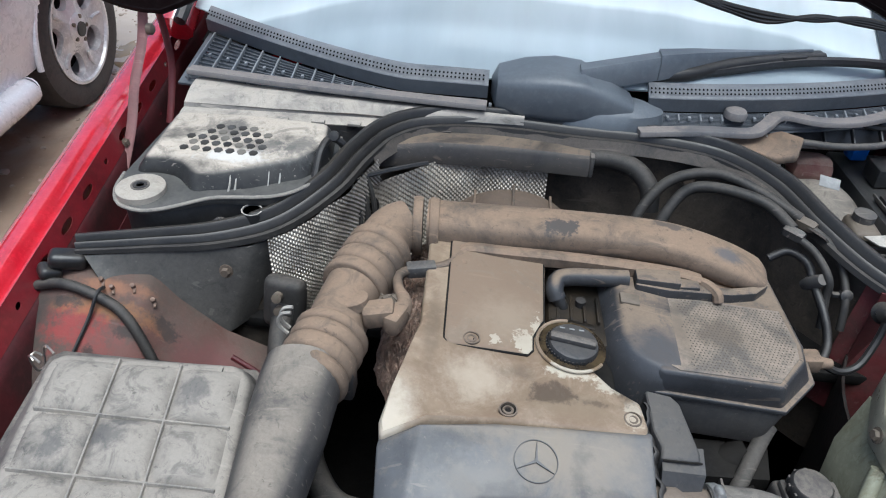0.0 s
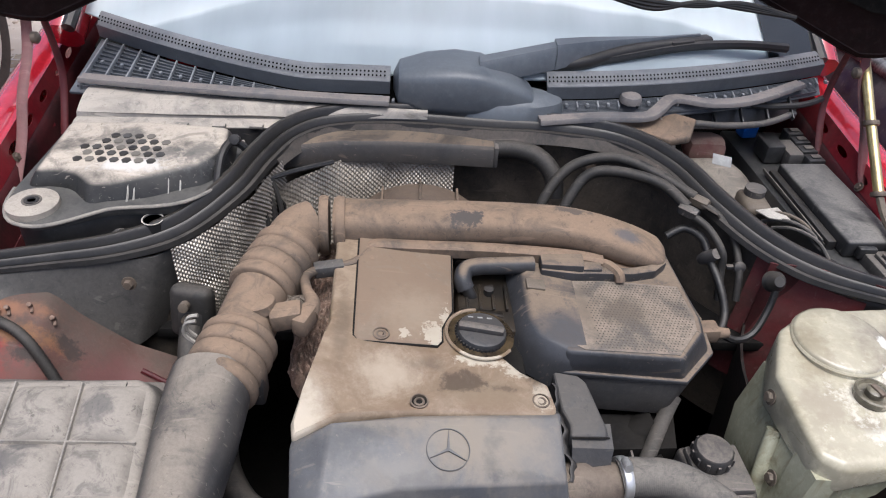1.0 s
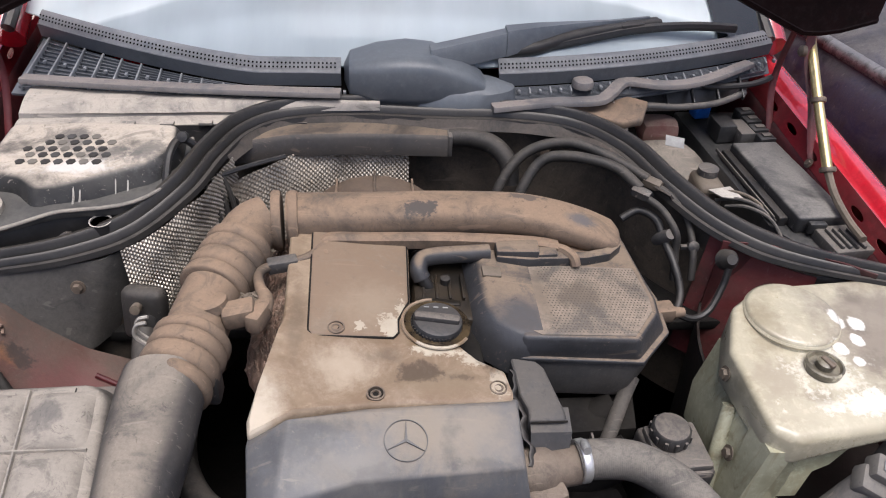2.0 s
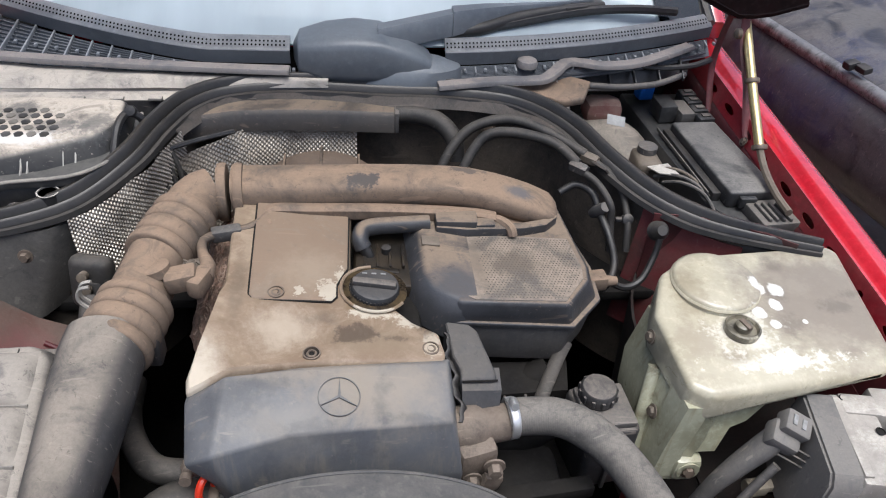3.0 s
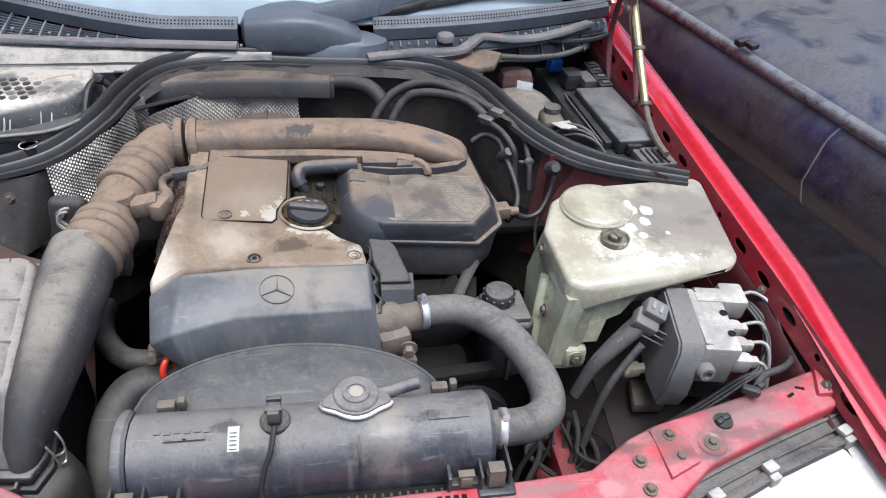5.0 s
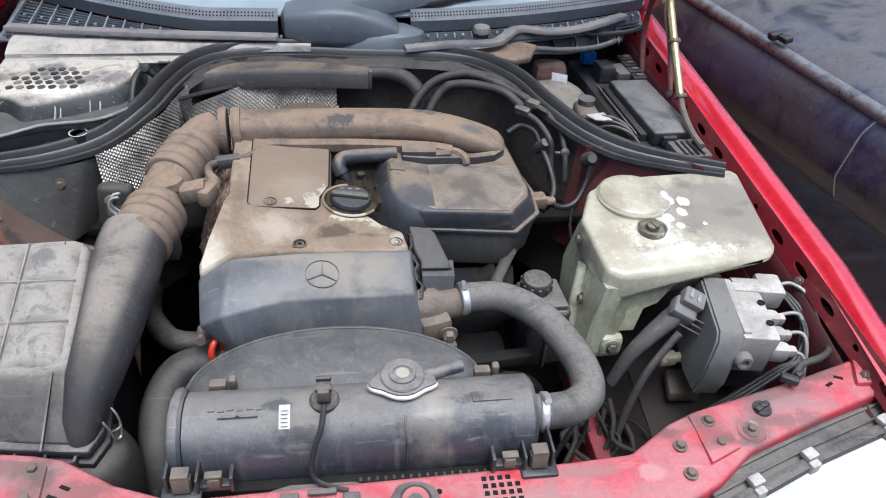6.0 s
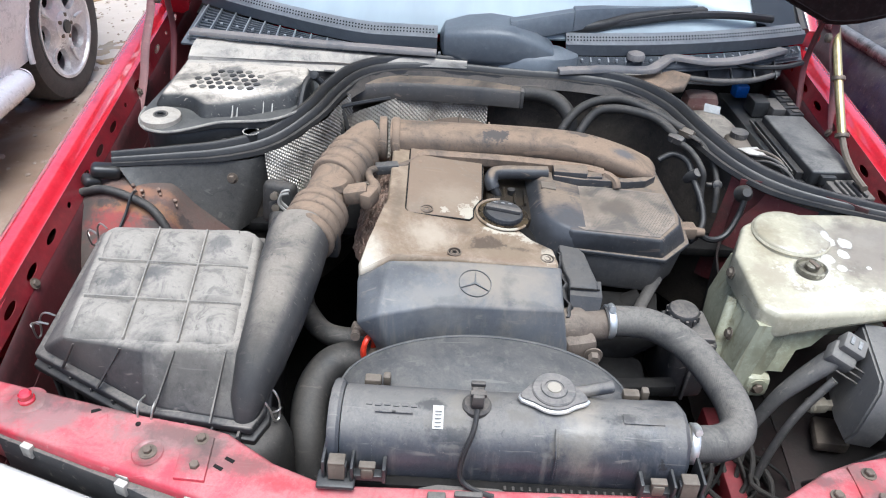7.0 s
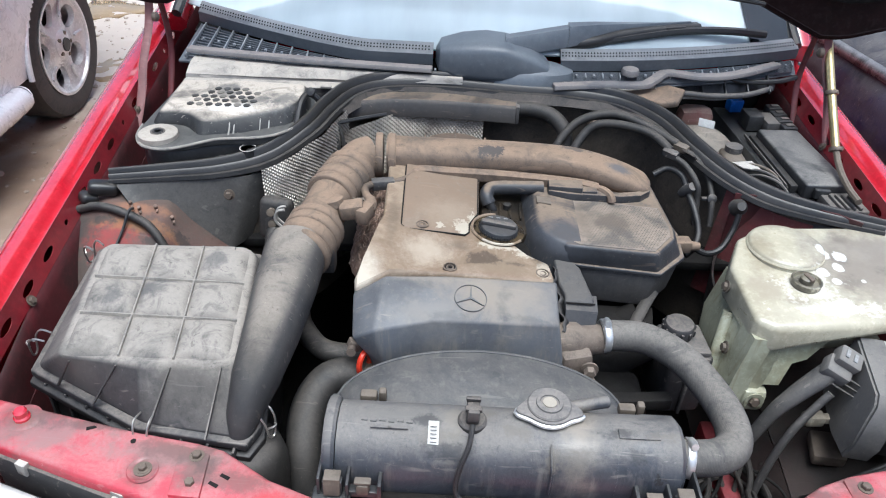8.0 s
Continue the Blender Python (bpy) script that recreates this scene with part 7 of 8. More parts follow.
lug = part("foot_lug", join(box((0.383, 0.246, 0.700), (0.040, 0.026, 0.044), 0.010), lathe([(0.016, 0.0), (0.016, 0.006), (0.010, 0.007), (0.009, 0.0)], (0.383, 0.233, 0.702), axis="y", seg=18)), RES, wr)
part("lug_bolt", hexbolt((0.383, 0.236, 0.702), 0.008, 0.008, (80, 0, 0)), BOLT, lug)
part("filler_dome", lathe([(0.062, -0.01), (0.061, 0.006), (0.056, 0.009), (0.030, 0.011), (0.001, 0.0115)], (0.448, 0.428, 0.866), seg=36), RES_TOP, wr, "round cloudy filler lid", smooth=60)
part("filler_seam", lathe([(0.0615, -0.004), (0.0632, -0.001), (0.0615, 0.002)], (0.448, 0.428, 0.868), seg=36), mk("grime_ring", (0.48, 0.44, 0.33), 0.5, base2=(0.40, 0.36, 0.26), scale=30), wr)
plg = part("plug", lathe([(0.023, -0.008), (0.024, 0.002), (0.021, 0.003), (0.019, -0.002), (0.011, -0.002), (0.011, 0.006), (0.008, 0.008), (0.001, 0.008)], (0.452, 0.340, 0.866), seg=26), mk("oily_plug", (0.085, 0.075, 0.055), 0.4, base2=(0.20, 0.18, 0.13), scale=60, spots=(0.36, 0.33, 0.25), spot_scale=50, spot_cut=(0.58, 0.64), coat=0.2), wr, "dark wet plug in the reservoir")
part("plug_wing", box((0.453, 0.338, 0.873), (0.008, 0.020, 0.007), 0.002, (0, 0, 20)), BOLT, plg)
for x, y, z in ((0.342, 0.362, 0.83), (0.336, 0.287, 0.765)):
    part("side_bolt", hexbolt((x, y, z), 0.007, 0.006, (0, -80, 0)), TAN, wr)
part("shelf_block", bevel(loft([[Vector((x, y, z)) for x, y in pts] for z, pts in ((0.728, [(0.383, 0.246), (0.418, 0.246), (0.425, 0.336), (0.383, 0.336)]), (0.770, [(0.383, 0.250), (0.428, 0.252), (0.436, 0.346), (0.383, 0.346)]), (0.775, [(0.383, 0.252), (0.452, 0.258), (0.456, 0.346), (0.383, 0.346)]), (0.825, [(0.383, 0.254), (0.490, 0.268), (0.496, 0.356), (0.383, 0.356)]))]), 0.006, 2, 20), RES, wr, smooth=50)
part("corner_post", bevel(loft([[Vector((x, y, z)) for x, y in pts] for z, pts in ((0.684, [(0.334, 0.268), (0.366, 0.266), (0.368, 0.240), (0.336, 0.240)]), (0.74, [(0.338, 0.276), (0.368, 0.274), (0.370, 0.240), (0.340, 0.240)]), (0.822, [(0.350, 0.290), (0.380, 0.290), (0.384, 0.243), (0.354, 0.245)]))]), 0.010, 3, 20), RES, wr, smooth=60)

# ---- hydraulic brake unit ----
hu = thing("brake_hydraulic_unit", (0.56, 0.2, 0.58), "aluminium and black plastic brake hydraulic unit with pipes", "hydraulic unit")
TURN = -9
HB = pose(0.540, 0.196, 0, 0, 0, TURN)


def tip(bm):
    """Turns a piece with the unit, which leans in its bracket."""
    bmesh.ops.transform(bm, matrix=HB, verts=bm.verts)
    for v in bm.verts:
        v.co.x += 0.12 * (v.co.z - 0.82)
    return bm


CONTROL = mk("control_module_plastic", (0.075, 0.074, 0.075), 0.45, base2=(0.10, 0.098, 0.095), dust=0.75, dust_col=(0.185, 0.17, 0.15), side=0.75, dust_scale=8)
face = [(0.066, 0.818), (0.058, 0.826), (-0.058, 0.820), (-0.070, 0.808), (-0.080, 0.735), (-0.072, 0.703), (-0.02, 0.695), (0.056, 0.705), (0.066, 0.72)]
part("controller", tip(bevel(loft([[Vector((x, y, z)) for y, z in face] for x in (-0.034, 0.0)]), 0.004, 2, 25)), CONTROL, hu, "dusty dark plastic control module")
part("cover_lip", tip(bevel(loft([[Vector((x, lerp(y, -0.005, 0.06), lerp(z, 0.76, 0.06))) for y, z in face] for x in (-0.037, -0.033)]), 0.002, 1, 25)), CONTROL, hu)
part("valve_block", tip(join(box((0.027, 0.0, 0.785), (0.056, 0.138, 0.070), 0.006), box((0.036, 0.052, 0.806), (0.050, 0.034, 0.034), 0.005), box((0.030, -0.052, 0.800), (0.040, 0.030, 0.034), 0.005))), ALU, hu, "bare aluminium valve block")
part("edge_plate", tip(box((0.006, 0.0, 0.818), (0.012, 0.120, 0.010), 0.002)), ALU, hu)
part("rear_block", tip(box((0.075, 0.058, 0.806), (0.040, 0.050, 0.036), 0.006)), ALU, hu, "pale dusty side block")
part("motor", tip(box((0.05, 0.02, 0.715), (0.08, 0.11, 0.09), 0.02)), PLASTIC, hu)
for u, v in ((0.030, 0.045), (0.046, 0.010), (0.046, -0.035), (0.018, 0.060)):
    q = HB @ Vector((u, v, 0.8215))
    part("port", lathe([(0.0060, 0), (0.0060, 0.001), (0.0045, 0.001), (0.0045, -0.002), (0.001, -0.002)], q, seg=14), DARK, hu)
for u, v, w in ((0.070, 0.010, 0.026), (0.068, -0.026, 0.024), (0.064, -0.060, 0.024)):
    part("fitting", tip(join(box((u, v, 0.788), (0.030, w, 0.028), 0.008), box((u + 0.018, v, 0.790), (0.014, w * 0.6, 0.016), 0.004))), ALU, hu)
for v, z in ((-0.074, 0.780),):
    boss = lathe([(0.013, 0), (0.013, 0.016), (0.010, 0.020), (0.006, 0.020), (0.005, 0.014), (0.001, 0.014)], (0.010, v + 0.008, z), rot=(80, 0, 0), seg=16)
    part("socket_boss", tip(boss), CONTROL, hu)
STEELPIPE = mk("grey_brake_pipe", (0.30, 0.30, 0.29), 0.4, metal=0.3, dust=0.3)
for k, (p0, p1, p2, p3) in enumerate((((0.640, 0.255, 0.800), (0.668, 0.250, 0.812), (0.690, 0.215, 0.800), (0.690, 0.14, 0.750)), ((0.628, 0.208, 0.782), (0.660, 0.204, 0.790), (0.668, 0.190, 0.775), (0.664, 0.16, 0.72)), ((0.618, 0.170, 0.778), (0.648, 0.166, 0.785), (0.656, 0.150, 0.770), (0.654, 0.12, 0.71)), ((0.606, 0.136, 0.772), (0.630, 0.130, 0.778), (0.638, 0.118, 0.76), (0.634, 0.09, 0.70)), ((0.70, 0.24, 0.80), (0.716, 0.19, 0.78), (0.705, 0.12, 0.74), (0.60, 0.085, 0.72)))):
    part("brake_pipe", tube([p0, p1, p2, p3], 0.0032 if k < 4 else 0.008, 10, 6), STEELPIPE if k < 4 else PLASTIC_GREY, hu)
cbk = part("connector_block", join(box((0.484, 0.218, 0.814), (0.036, 0.030, 0.026), 0.004, (18, 20, -24)), box((0.472, 0.213, 0.799), (0.040, 0.034, 0.026), 0.006, (18, 20, -24))), CONTROL, hu)
for k in range(2):
    part("latch_window", box((0.480 + 0.011 * k, 0.216 - 0.005 * k, 0.8295 - 0.005 * k), (0.006, 0.014, 0.003), 0.001, (18, 20, -24)), LIDINK, cbk, "pale latch")
for k in range(3):
    part("block_rib", box((0.478 + 0.003 * k, 0.193, 0.778 + 0.010 * k), (0.042, 0.003, 0.003), 0.001, (18, 20, -24)), PLASTIC_GREY, cbk)
part("connector_boot", tube([(0.474, 0.218, 0.800), (0.452, 0.212, 0.780), (0.425, 0.206, 0.752), (0.398, 0.200, 0.715), (0.378, 0.196, 0.66)], [0.017, 0.017, 0.015, 0.012, 0.010], 14, 6, 0.7), PLASTIC_GREY, hu)
part("wrapped_rod", tube([(0.464, 0.190, 0.772), (0.440, 0.182, 0.735), (0.418, 0.172, 0.695), (0.402, 0.163, 0.63), (0.392, 0.155, 0.54)], 0.0062, 10, 5), PLASTIC_GREY, hu)
for k in range(3):
    o = 0.006 * k
    part("loop_cable", tube([(0.640 - o, 0.268, 0.785), (0.662 - o, 0.246, 0.795), (0.676 - o, 0.208, 0.785), (0.674 - o, 0.172, 0.765 + o), (0.652 - o, 0.145, 0.748), (0.61, 0.128 + o, 0.733), (0.55, 0.118 + o, 0.690), (0.50, 0.128, 0.65)], 0.0035, 8, 6), CABLE, hu)
part("pale_plug", join(box((0.470, 0.206, 0.70), (0.026, 0.020, 0.020), 0.004, (0, 0, 5)), box((0.500, 0.208, 0.70), (0.04, 0.014, 0.013), 0.003, (0, 0, 5)), lathe([(0.011, -0.005), (0.013, 0), (0.011, 0.005)], (0.458, 0.205, 0.70), axis="x", seg=14)), mk("yellowed_plug", (0.28, 0.25, 0.19), 0.5, dust=0.4), hu)
part("mount", prism([(0.472, 0.172), (0.524, 0.168), (0.550, 0.222), (0.486, 0.230)], 0.63, 0.652, 0.006), mk("sandy_bracket", (0.085, 0.066, 0.05), 0.8, dust=0.4, dust_col=(0.12, 0.096, 0.073)), hu)

# ---- wiring below, in the front corner ----
rw = random.Random(11)
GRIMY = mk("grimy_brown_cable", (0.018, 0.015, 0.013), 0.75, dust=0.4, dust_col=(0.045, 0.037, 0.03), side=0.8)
loom = thing("wiring_loom", (0.42, 0.12, 0.5), "tangle of dusty black wiring in the front corner", "wiring")
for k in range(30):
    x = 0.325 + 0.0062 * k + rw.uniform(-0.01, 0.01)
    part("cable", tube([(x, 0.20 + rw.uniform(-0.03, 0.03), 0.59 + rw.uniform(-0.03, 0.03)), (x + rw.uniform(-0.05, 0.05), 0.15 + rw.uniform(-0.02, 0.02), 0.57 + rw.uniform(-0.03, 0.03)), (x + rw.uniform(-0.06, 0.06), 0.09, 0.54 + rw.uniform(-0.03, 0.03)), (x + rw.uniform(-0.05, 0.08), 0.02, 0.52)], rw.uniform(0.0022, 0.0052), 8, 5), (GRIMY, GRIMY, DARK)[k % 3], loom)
part("front_pipe", tube([(0.43, 0.10, 0.64), (0.45, 0.075, 0.69), (0.50, 0.07, 0.70), (0.58, 0.075, 0.71), (0.64, 0.09, 0.74)], 0.005, 8, 6), CABLE, loom)
part("foil_cable", tube([(0.575, 0.06, 0.80), (0.60, 0.085, 0.803), (0.64, 0.10, 0.80), (0.675, 0.13, 0.785), (0.70, 0.18, 0.76)], 0.0055, 10, 6), HOSE, loom)
part("cable_clip", join(box((0.568, 0.060, 0.804), (0.026, 0.014, 0.012), 0.004, (0, 0, -30)), box((0.584, 0.064, 0.808), (0.014, 0.010, 0.008), 0.003, (0, 0, 20))), CABLE, loom)
well2 = thing("chassis_rail", (0.3, 0.1, 0.35), "grimy red painted chassis rail in the front corner", "car body panel")
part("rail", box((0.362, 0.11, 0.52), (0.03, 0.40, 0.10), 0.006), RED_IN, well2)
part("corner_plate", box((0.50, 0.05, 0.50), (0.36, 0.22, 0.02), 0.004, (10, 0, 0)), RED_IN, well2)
# Near-black base with darker spots and thin brown dust.
ARCH = mk("near_black_arch_panel", (0.020, 0.008, 0.007), 0.75, base2=(0.012, 0.009, 0.008), scale=12, dust=0.6, dust_col=(0.024, 0.019, 0.015), side=0.7, dust_scale=14, bump=0.6, bscale=70, spots=(0.012, 0.010, 0.009), spot_scale=16, spot_cut=(0.5, 0.62))
part("arch_panel", sheet(lambda u, v: Vector((lerp(0.44, 0.70, u), lerp(0.06, 0.52, v), 0.585 + 0.05 * u + 0.03 * math.sin(v * 3.1) + 0.004 * noise.noise((u * 6, v * 9, 3)))), 20, 24, 0.004), ARCH, well2, "near-black inner wheel arch")
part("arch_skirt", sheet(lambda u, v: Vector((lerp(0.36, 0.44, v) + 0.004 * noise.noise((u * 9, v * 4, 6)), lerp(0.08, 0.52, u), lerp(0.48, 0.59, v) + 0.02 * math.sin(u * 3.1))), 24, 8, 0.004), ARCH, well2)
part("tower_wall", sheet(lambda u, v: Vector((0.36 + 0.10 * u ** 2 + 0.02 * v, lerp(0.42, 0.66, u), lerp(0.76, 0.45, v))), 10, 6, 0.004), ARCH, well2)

# ---- inner wing beside the air cleaner: rusty strut tower and its cable ----
tower = thing("strut_tower", (-0.62, 0.42, 0.5), "rusty orange and red painted strut tower", "car body panel")
RIDGE = ((-0.83, 0.79), (-0.76, 0.835), (-0.71, 0.851), (-0.61, 0.838), (-0.58, 0.800), (-0.52, 0.745), (-0.44, 0.705), (-0.40, 0.69))


def tower_z(x, y):
    k = max(0, min(len(RIDGE) - 2, sum(1 for q in RIDGE if q[0] <= x) - 1))
    h = lerp(RIDGE[k][1], RIDGE[k + 1][1], (x - RIDGE[k][0]) / (RIDGE[k + 1][0] - RIDGE[k][0]))
    w = max(0, 0.49 - y)
    return h - 0.35 * w - 3.2 * w * w + 0.004 * noise.noise((x * 12, y * 12, 2))


part("dome", sheet(lambda u, v: Vector((lerp(-0.83, -0.40, u), lerp(0.33, 0.515, v), tower_z(lerp(-0.83, -0.40, u), lerp(0.33, 0.515, v)))), 40, 20, 0.004), RUSTY, tower, smooth=60)
for x, y in ((-0.672, 0.488), (-0.655, 0.480), (-0.628, 0.486), (-0.60, 0.480)):
    part("stud", join(lathe([(0.0032, 0), (0.0032, 0.009), (0.001, 0.010)], (x, y, tower_z(x, y)), rot=(30, 8, 0), seg=10), box((x + 0.003, y - 0.005, tower_z(x, y - 0.005) + 0.001), (0.004, 0.012, 0.003), 0.001, (0, 10, 20))), RUST, tower)
part("spot_weld_flange", tube([(-0.50, 0.475, tower_z(-0.50, 0.475) + 0.002), (-0.46, 0.468, tower_z(-0.46, 0.468) + 0.003), (-0.42, 0.46, tower_z(-0.42, 0.46) + 0.003)], 0.004, 8, 4), APRON, tower)
tc = thing("corrugated_cable", (-0.62, 0.42, 0.75), "black corrugated cable conduit over the rusty tower", "cable")
CON = [(-0.775, 0.475), (-0.72, 0.470), (-0.66, 0.458), (-0.62, 0.440), (-0.585, 0.415), (-0.555, 0.385), (-0.54, 0.355)]
part("conduit", tube([(x, y, tower_z(x, y) + 0.010) for x, y in CON], 0.0075, 10, 20, ripple=lambda s: 1 + 0.06 * math.sin(s * 380)), HOSE, tc)
part("strap", tube([(x, y, tower_z(x, y) + z) for x, y, z in ((-0.664, 0.475, 0.006), (-0.665, 0.458, 0.018), (-0.672, 0.435, 0.006), (-0.685, 0.39, 0.004), (-0.695, 0.35, 0.004))], 0.0028, 6, 5), CABLE, tc)
part("seal_end", join(box((-0.722, 0.502, 0.866), (0.05, 0.030, 0.024), 0.009, (0, 12, 20), 3), box((-0.745, 0.488, 0.852), (0.03, 0.03, 0.02), 0.008, (0, 25, 40), 3)), RUBBER, tc)

# bracket and hoses by the corner of the bulkhead
br = thing("hose_bracket", (-0.40, 0.45, 0.70), "dark bracket with two pipes beside the intake bellows", "bracket")
part("plate", join(box((-0.424, 0.512, 0.815), (0.062, 0.030, 0.080), 0.014, (-14, 0, -10), 4), box((-0.424, 0.500, 0.800), (0.040, 0.02, 0.05), 0.008, (-14, 0, -10))), HOSE, br)
for dx, dz in ((-0.012, 0.014), (-0.010, -0.006)):
    part("stud", lathe([(0.007, 0), (0.007, 0.012), (0.001, 0.013)], (-0.424 + dx * 0.3, 0.497, 0.822 + dz * 1.2), rot=(70, 0, 0), seg=10), TAN, br)
part("pipe", tube([(-0.424, 0.490, 0.800), (-0.42, 0.455, 0.785), (-0.412, 0.42, 0.762), (-0.40, 0.395, 0.73), (-0.395, 0.39, 0.66)], 0.016, 12, 6), HOSE, br)

# ---- rail and hoses along the bulkhead ----
rail = thing("cable_duct", (-0.15, 0.8, 0.87), "long dust covered dark plastic cable duct on the bulkhead", "cable duct")
part("duct", loft([[Vector((x, y + a * 0.5, z + b)) for a, b in ((-0.058, -0.016), (-0.050, 0.010), (-0.036, 0.018), (0.03, 0.020), (0.044, 0.0), (0.04, -0.018))] for x, y, z in ((-0.335, 0.795, 0.905), (-0.325, 0.800, 0.908), (-0.25, 0.822, 0.908), (-0.15, 0.832, 0.906), (-0.05, 0.834, 0.903), (0.012, 0.836, 0.900))]), mk("cable_duct_plastic", (0.026, 0.025, 0.025), 0.42, base2=(0.038, 0.036, 0.034), dust=1.0, up0=0.45, dust_col=(0.165, 0.126, 0.092), side=0.1, dust_scale=7, cover=0.12, grain=0.15), rail)
part("end_cap", box((0.016, 0.836, 0.900), (0.008, 0.050, 0.038), 0.002), PLASTIC_GREY, rail)
part("tube", tube([(0.015, 0.835, 0.905), (0.05, 0.835, 0.905), (0.09, 0.825, 0.897), (0.115, 0.805, 0.875), (0.12, 0.79, 0.84)], 0.016, 12, 6), HOSE, rail)
part("wire", tube([(-0.345, 0.70, 0.915), (-0.30, 0.735, 0.912), (-0.25, 0.765, 0.91)], 0.004, 6, 5), CABLE, rail)
fuel = thing("fuel_lines", (0.25, 0.7, 0.82), "pair of black fuel hoses with brass joints", "rubber hose")
for k in range(2):
    o = 0.028 * k
    part("hose", tube([(0.085 + o, 0.72 - 0.3 * o, 0.80), (0.092 + o, 0.745 - o, 0.86), (0.135 + o * 0.7, 0.772 - o, 0.912), (0.20, 0.768 - o * 1.2, 0.935 - o * 0.2), (0.26 + o * 0.1, 0.735 - o * 1.2, 0.930), (0.315 - o * 0.7, 0.687 - o, 0.917)], 0.0088, 12, 7), HOSE, fuel)
    part("joint", lathe([(0.009, -0.016), (0.0105, -0.012), (0.0105, 0.008), (0.008, 0.014)], (0.322 - o * 0.9, 0.680 - o, 0.914), rot=(0, 90, -45), seg=6), TAN if k == 0 else PLASTIC, fuel, "brown crimped joint")
    part("steel_line", tube([(0.325 - o, 0.675 - o, 0.913), (0.35 - o, 0.655 - o, 0.902), (0.368 - o, 0.625 - o, 0.88), (0.372 - o, 0.59, 0.85), (0.372 - o, 0.57, 0.81)], 0.006, 10, 6), HOSE, fuel)
vac = thing("vacuum_line", (0.32, 0.6, 0.80), "thin black vacuum line running to the reservoir", "cable")
part("line", tube([(0.27, 0.645, 0.872), (0.295, 0.648, 0.885), (0.318, 0.63, 0.882), (0.328, 0.605, 0.862), (0.338, 0.565, 0.84), (0.342, 0.535, 0.815), (0.330, 0.51, 0.80), (0.315, 0.50, 0.79)], 0.0062, 10, 7), CABLE, vac)
part("joint", lathe([(0.008, -0.02), (0.0095, -0.012), (0.011, -0.004), (0.0095, 0.01), (0.008, 0.02)], (0.327, 0.607, 0.864), rot=(40, 0, 20), seg=14), PLASTIC_GREY, vac)
part("clip", join(lathe([(0.009, -0.005), (0.009, 0.005), (0.005, 0.007)], (0.372, 0.595, 0.855), rot=(60, 0, 0), seg=12), box((0.364, 0.597, 0.853), (0.022, 0.008, 0.007), 0.002)), PLASTIC, vac)
part("plug_line", tube([(0.322, 0.498, 0.811), (0.35, 0.495, 0.80), (0.378, 0.505, 0.806), (0.398, 0.525, 0.835), (0.404, 0.535, 0.862)], 0.0055, 8, 7), CABLE, vac)
part("grommet", lathe([(0.014, -0.012), (0.016, -0.008), (0.012, -0.003), (0.015, 0.003), (0.012, 0.008), (0.008, 0.014)], (0.404, 0.545, 0.870), rot=(50, 0, 0), seg=20), RUBBER, vac)
part("elbow_pipe", lathe([(0.02, -0.03), (0.022, 0.0), (0.020, 0.03)], (0.565, 0.525, 0.845), rot=(0, 90, -20), seg=16), CABLE, vac)
part("elbow_band", lathe([(0.022, -0.004), (0.023, 0), (0.022, 0.004)], (0.585, 0.518, 0.846), rot=(0, 90, -20), seg=16), TAN, vac)
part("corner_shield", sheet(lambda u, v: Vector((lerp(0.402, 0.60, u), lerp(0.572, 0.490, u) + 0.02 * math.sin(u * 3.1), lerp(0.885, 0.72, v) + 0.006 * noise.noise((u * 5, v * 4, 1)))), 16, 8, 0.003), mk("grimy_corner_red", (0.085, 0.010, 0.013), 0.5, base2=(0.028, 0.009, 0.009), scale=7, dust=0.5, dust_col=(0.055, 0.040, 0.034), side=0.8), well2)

# ---- cabin air intake housing ----
ci = thing("cabin_intake_housing", (-0.54, 0.67, 0.82), "dusty beige plastic cabin air intake housing with a round cap", "air intake housing")
CT = [(-0.664, 0.806), (-0.534, 0.798), (-0.408, 0.775), (-0.402, 0.722), (-0.428, 0.680), (-0.495, 0.655), (-0.549, 0.637), (-0.582, 0.640), (-0.612, 0.664), (-0.640, 0.672), (-0.668, 0.668)]
CF = [(-0.684, 0.812), (-0.534, 0.806), (-0.398, 0.784), (-0.390, 0.715), (-0.420, 0.655), (-0.495, 0.622), (-0.553, 0.612), (-0.580, 0.600), (-0.606, 0.640), (-0.640, 0.655), (-0.688, 0.652)]
CB = [(-0.690, 0.82), (-0.554, 0.81), (-0.395, 0.790), (-0.385, 0.716), (-0.418, 0.644), (-0.462, 0.613), (-0.537, 0.606), (-0.563, 0.596), (-0.602, 0.574), (-0.636, 0.564), (-0.672, 0.575), (-0.693, 0.610), (-0.698, 0.655)]


def ci_h(x, y):
    return 0.951 + 0.07 * (x + 0.54) + 0.04 * (y - 0.7)


part("hood", two_level(CF, lambda x, y: 0.908, CT, ci_h, 0.012), BEIGE, ci, smooth=28)
part("tray_rim", prism(CB, 0.906, 0.915, 0.003, 2, top=lambda x, y: 0.06 * (x + 0.62) * (x > -0.62)), RIM_GREY, ci)
part("rim_bead", tube([(x, y, 0.914 + 0.06 * (x + 0.62) * (x > -0.62)) for x, y in CB[2:]], 0.0028, 8, 3), LIDRIB, ci, "pale dusty rim")
part("tray", prism([(lerp(x, -0.54, 0.05), lerp(y, 0.68, 0.05)) for x, y in CB], 0.80, 0.906, 0.008), CABLE, ci, "shiny black lower tray")
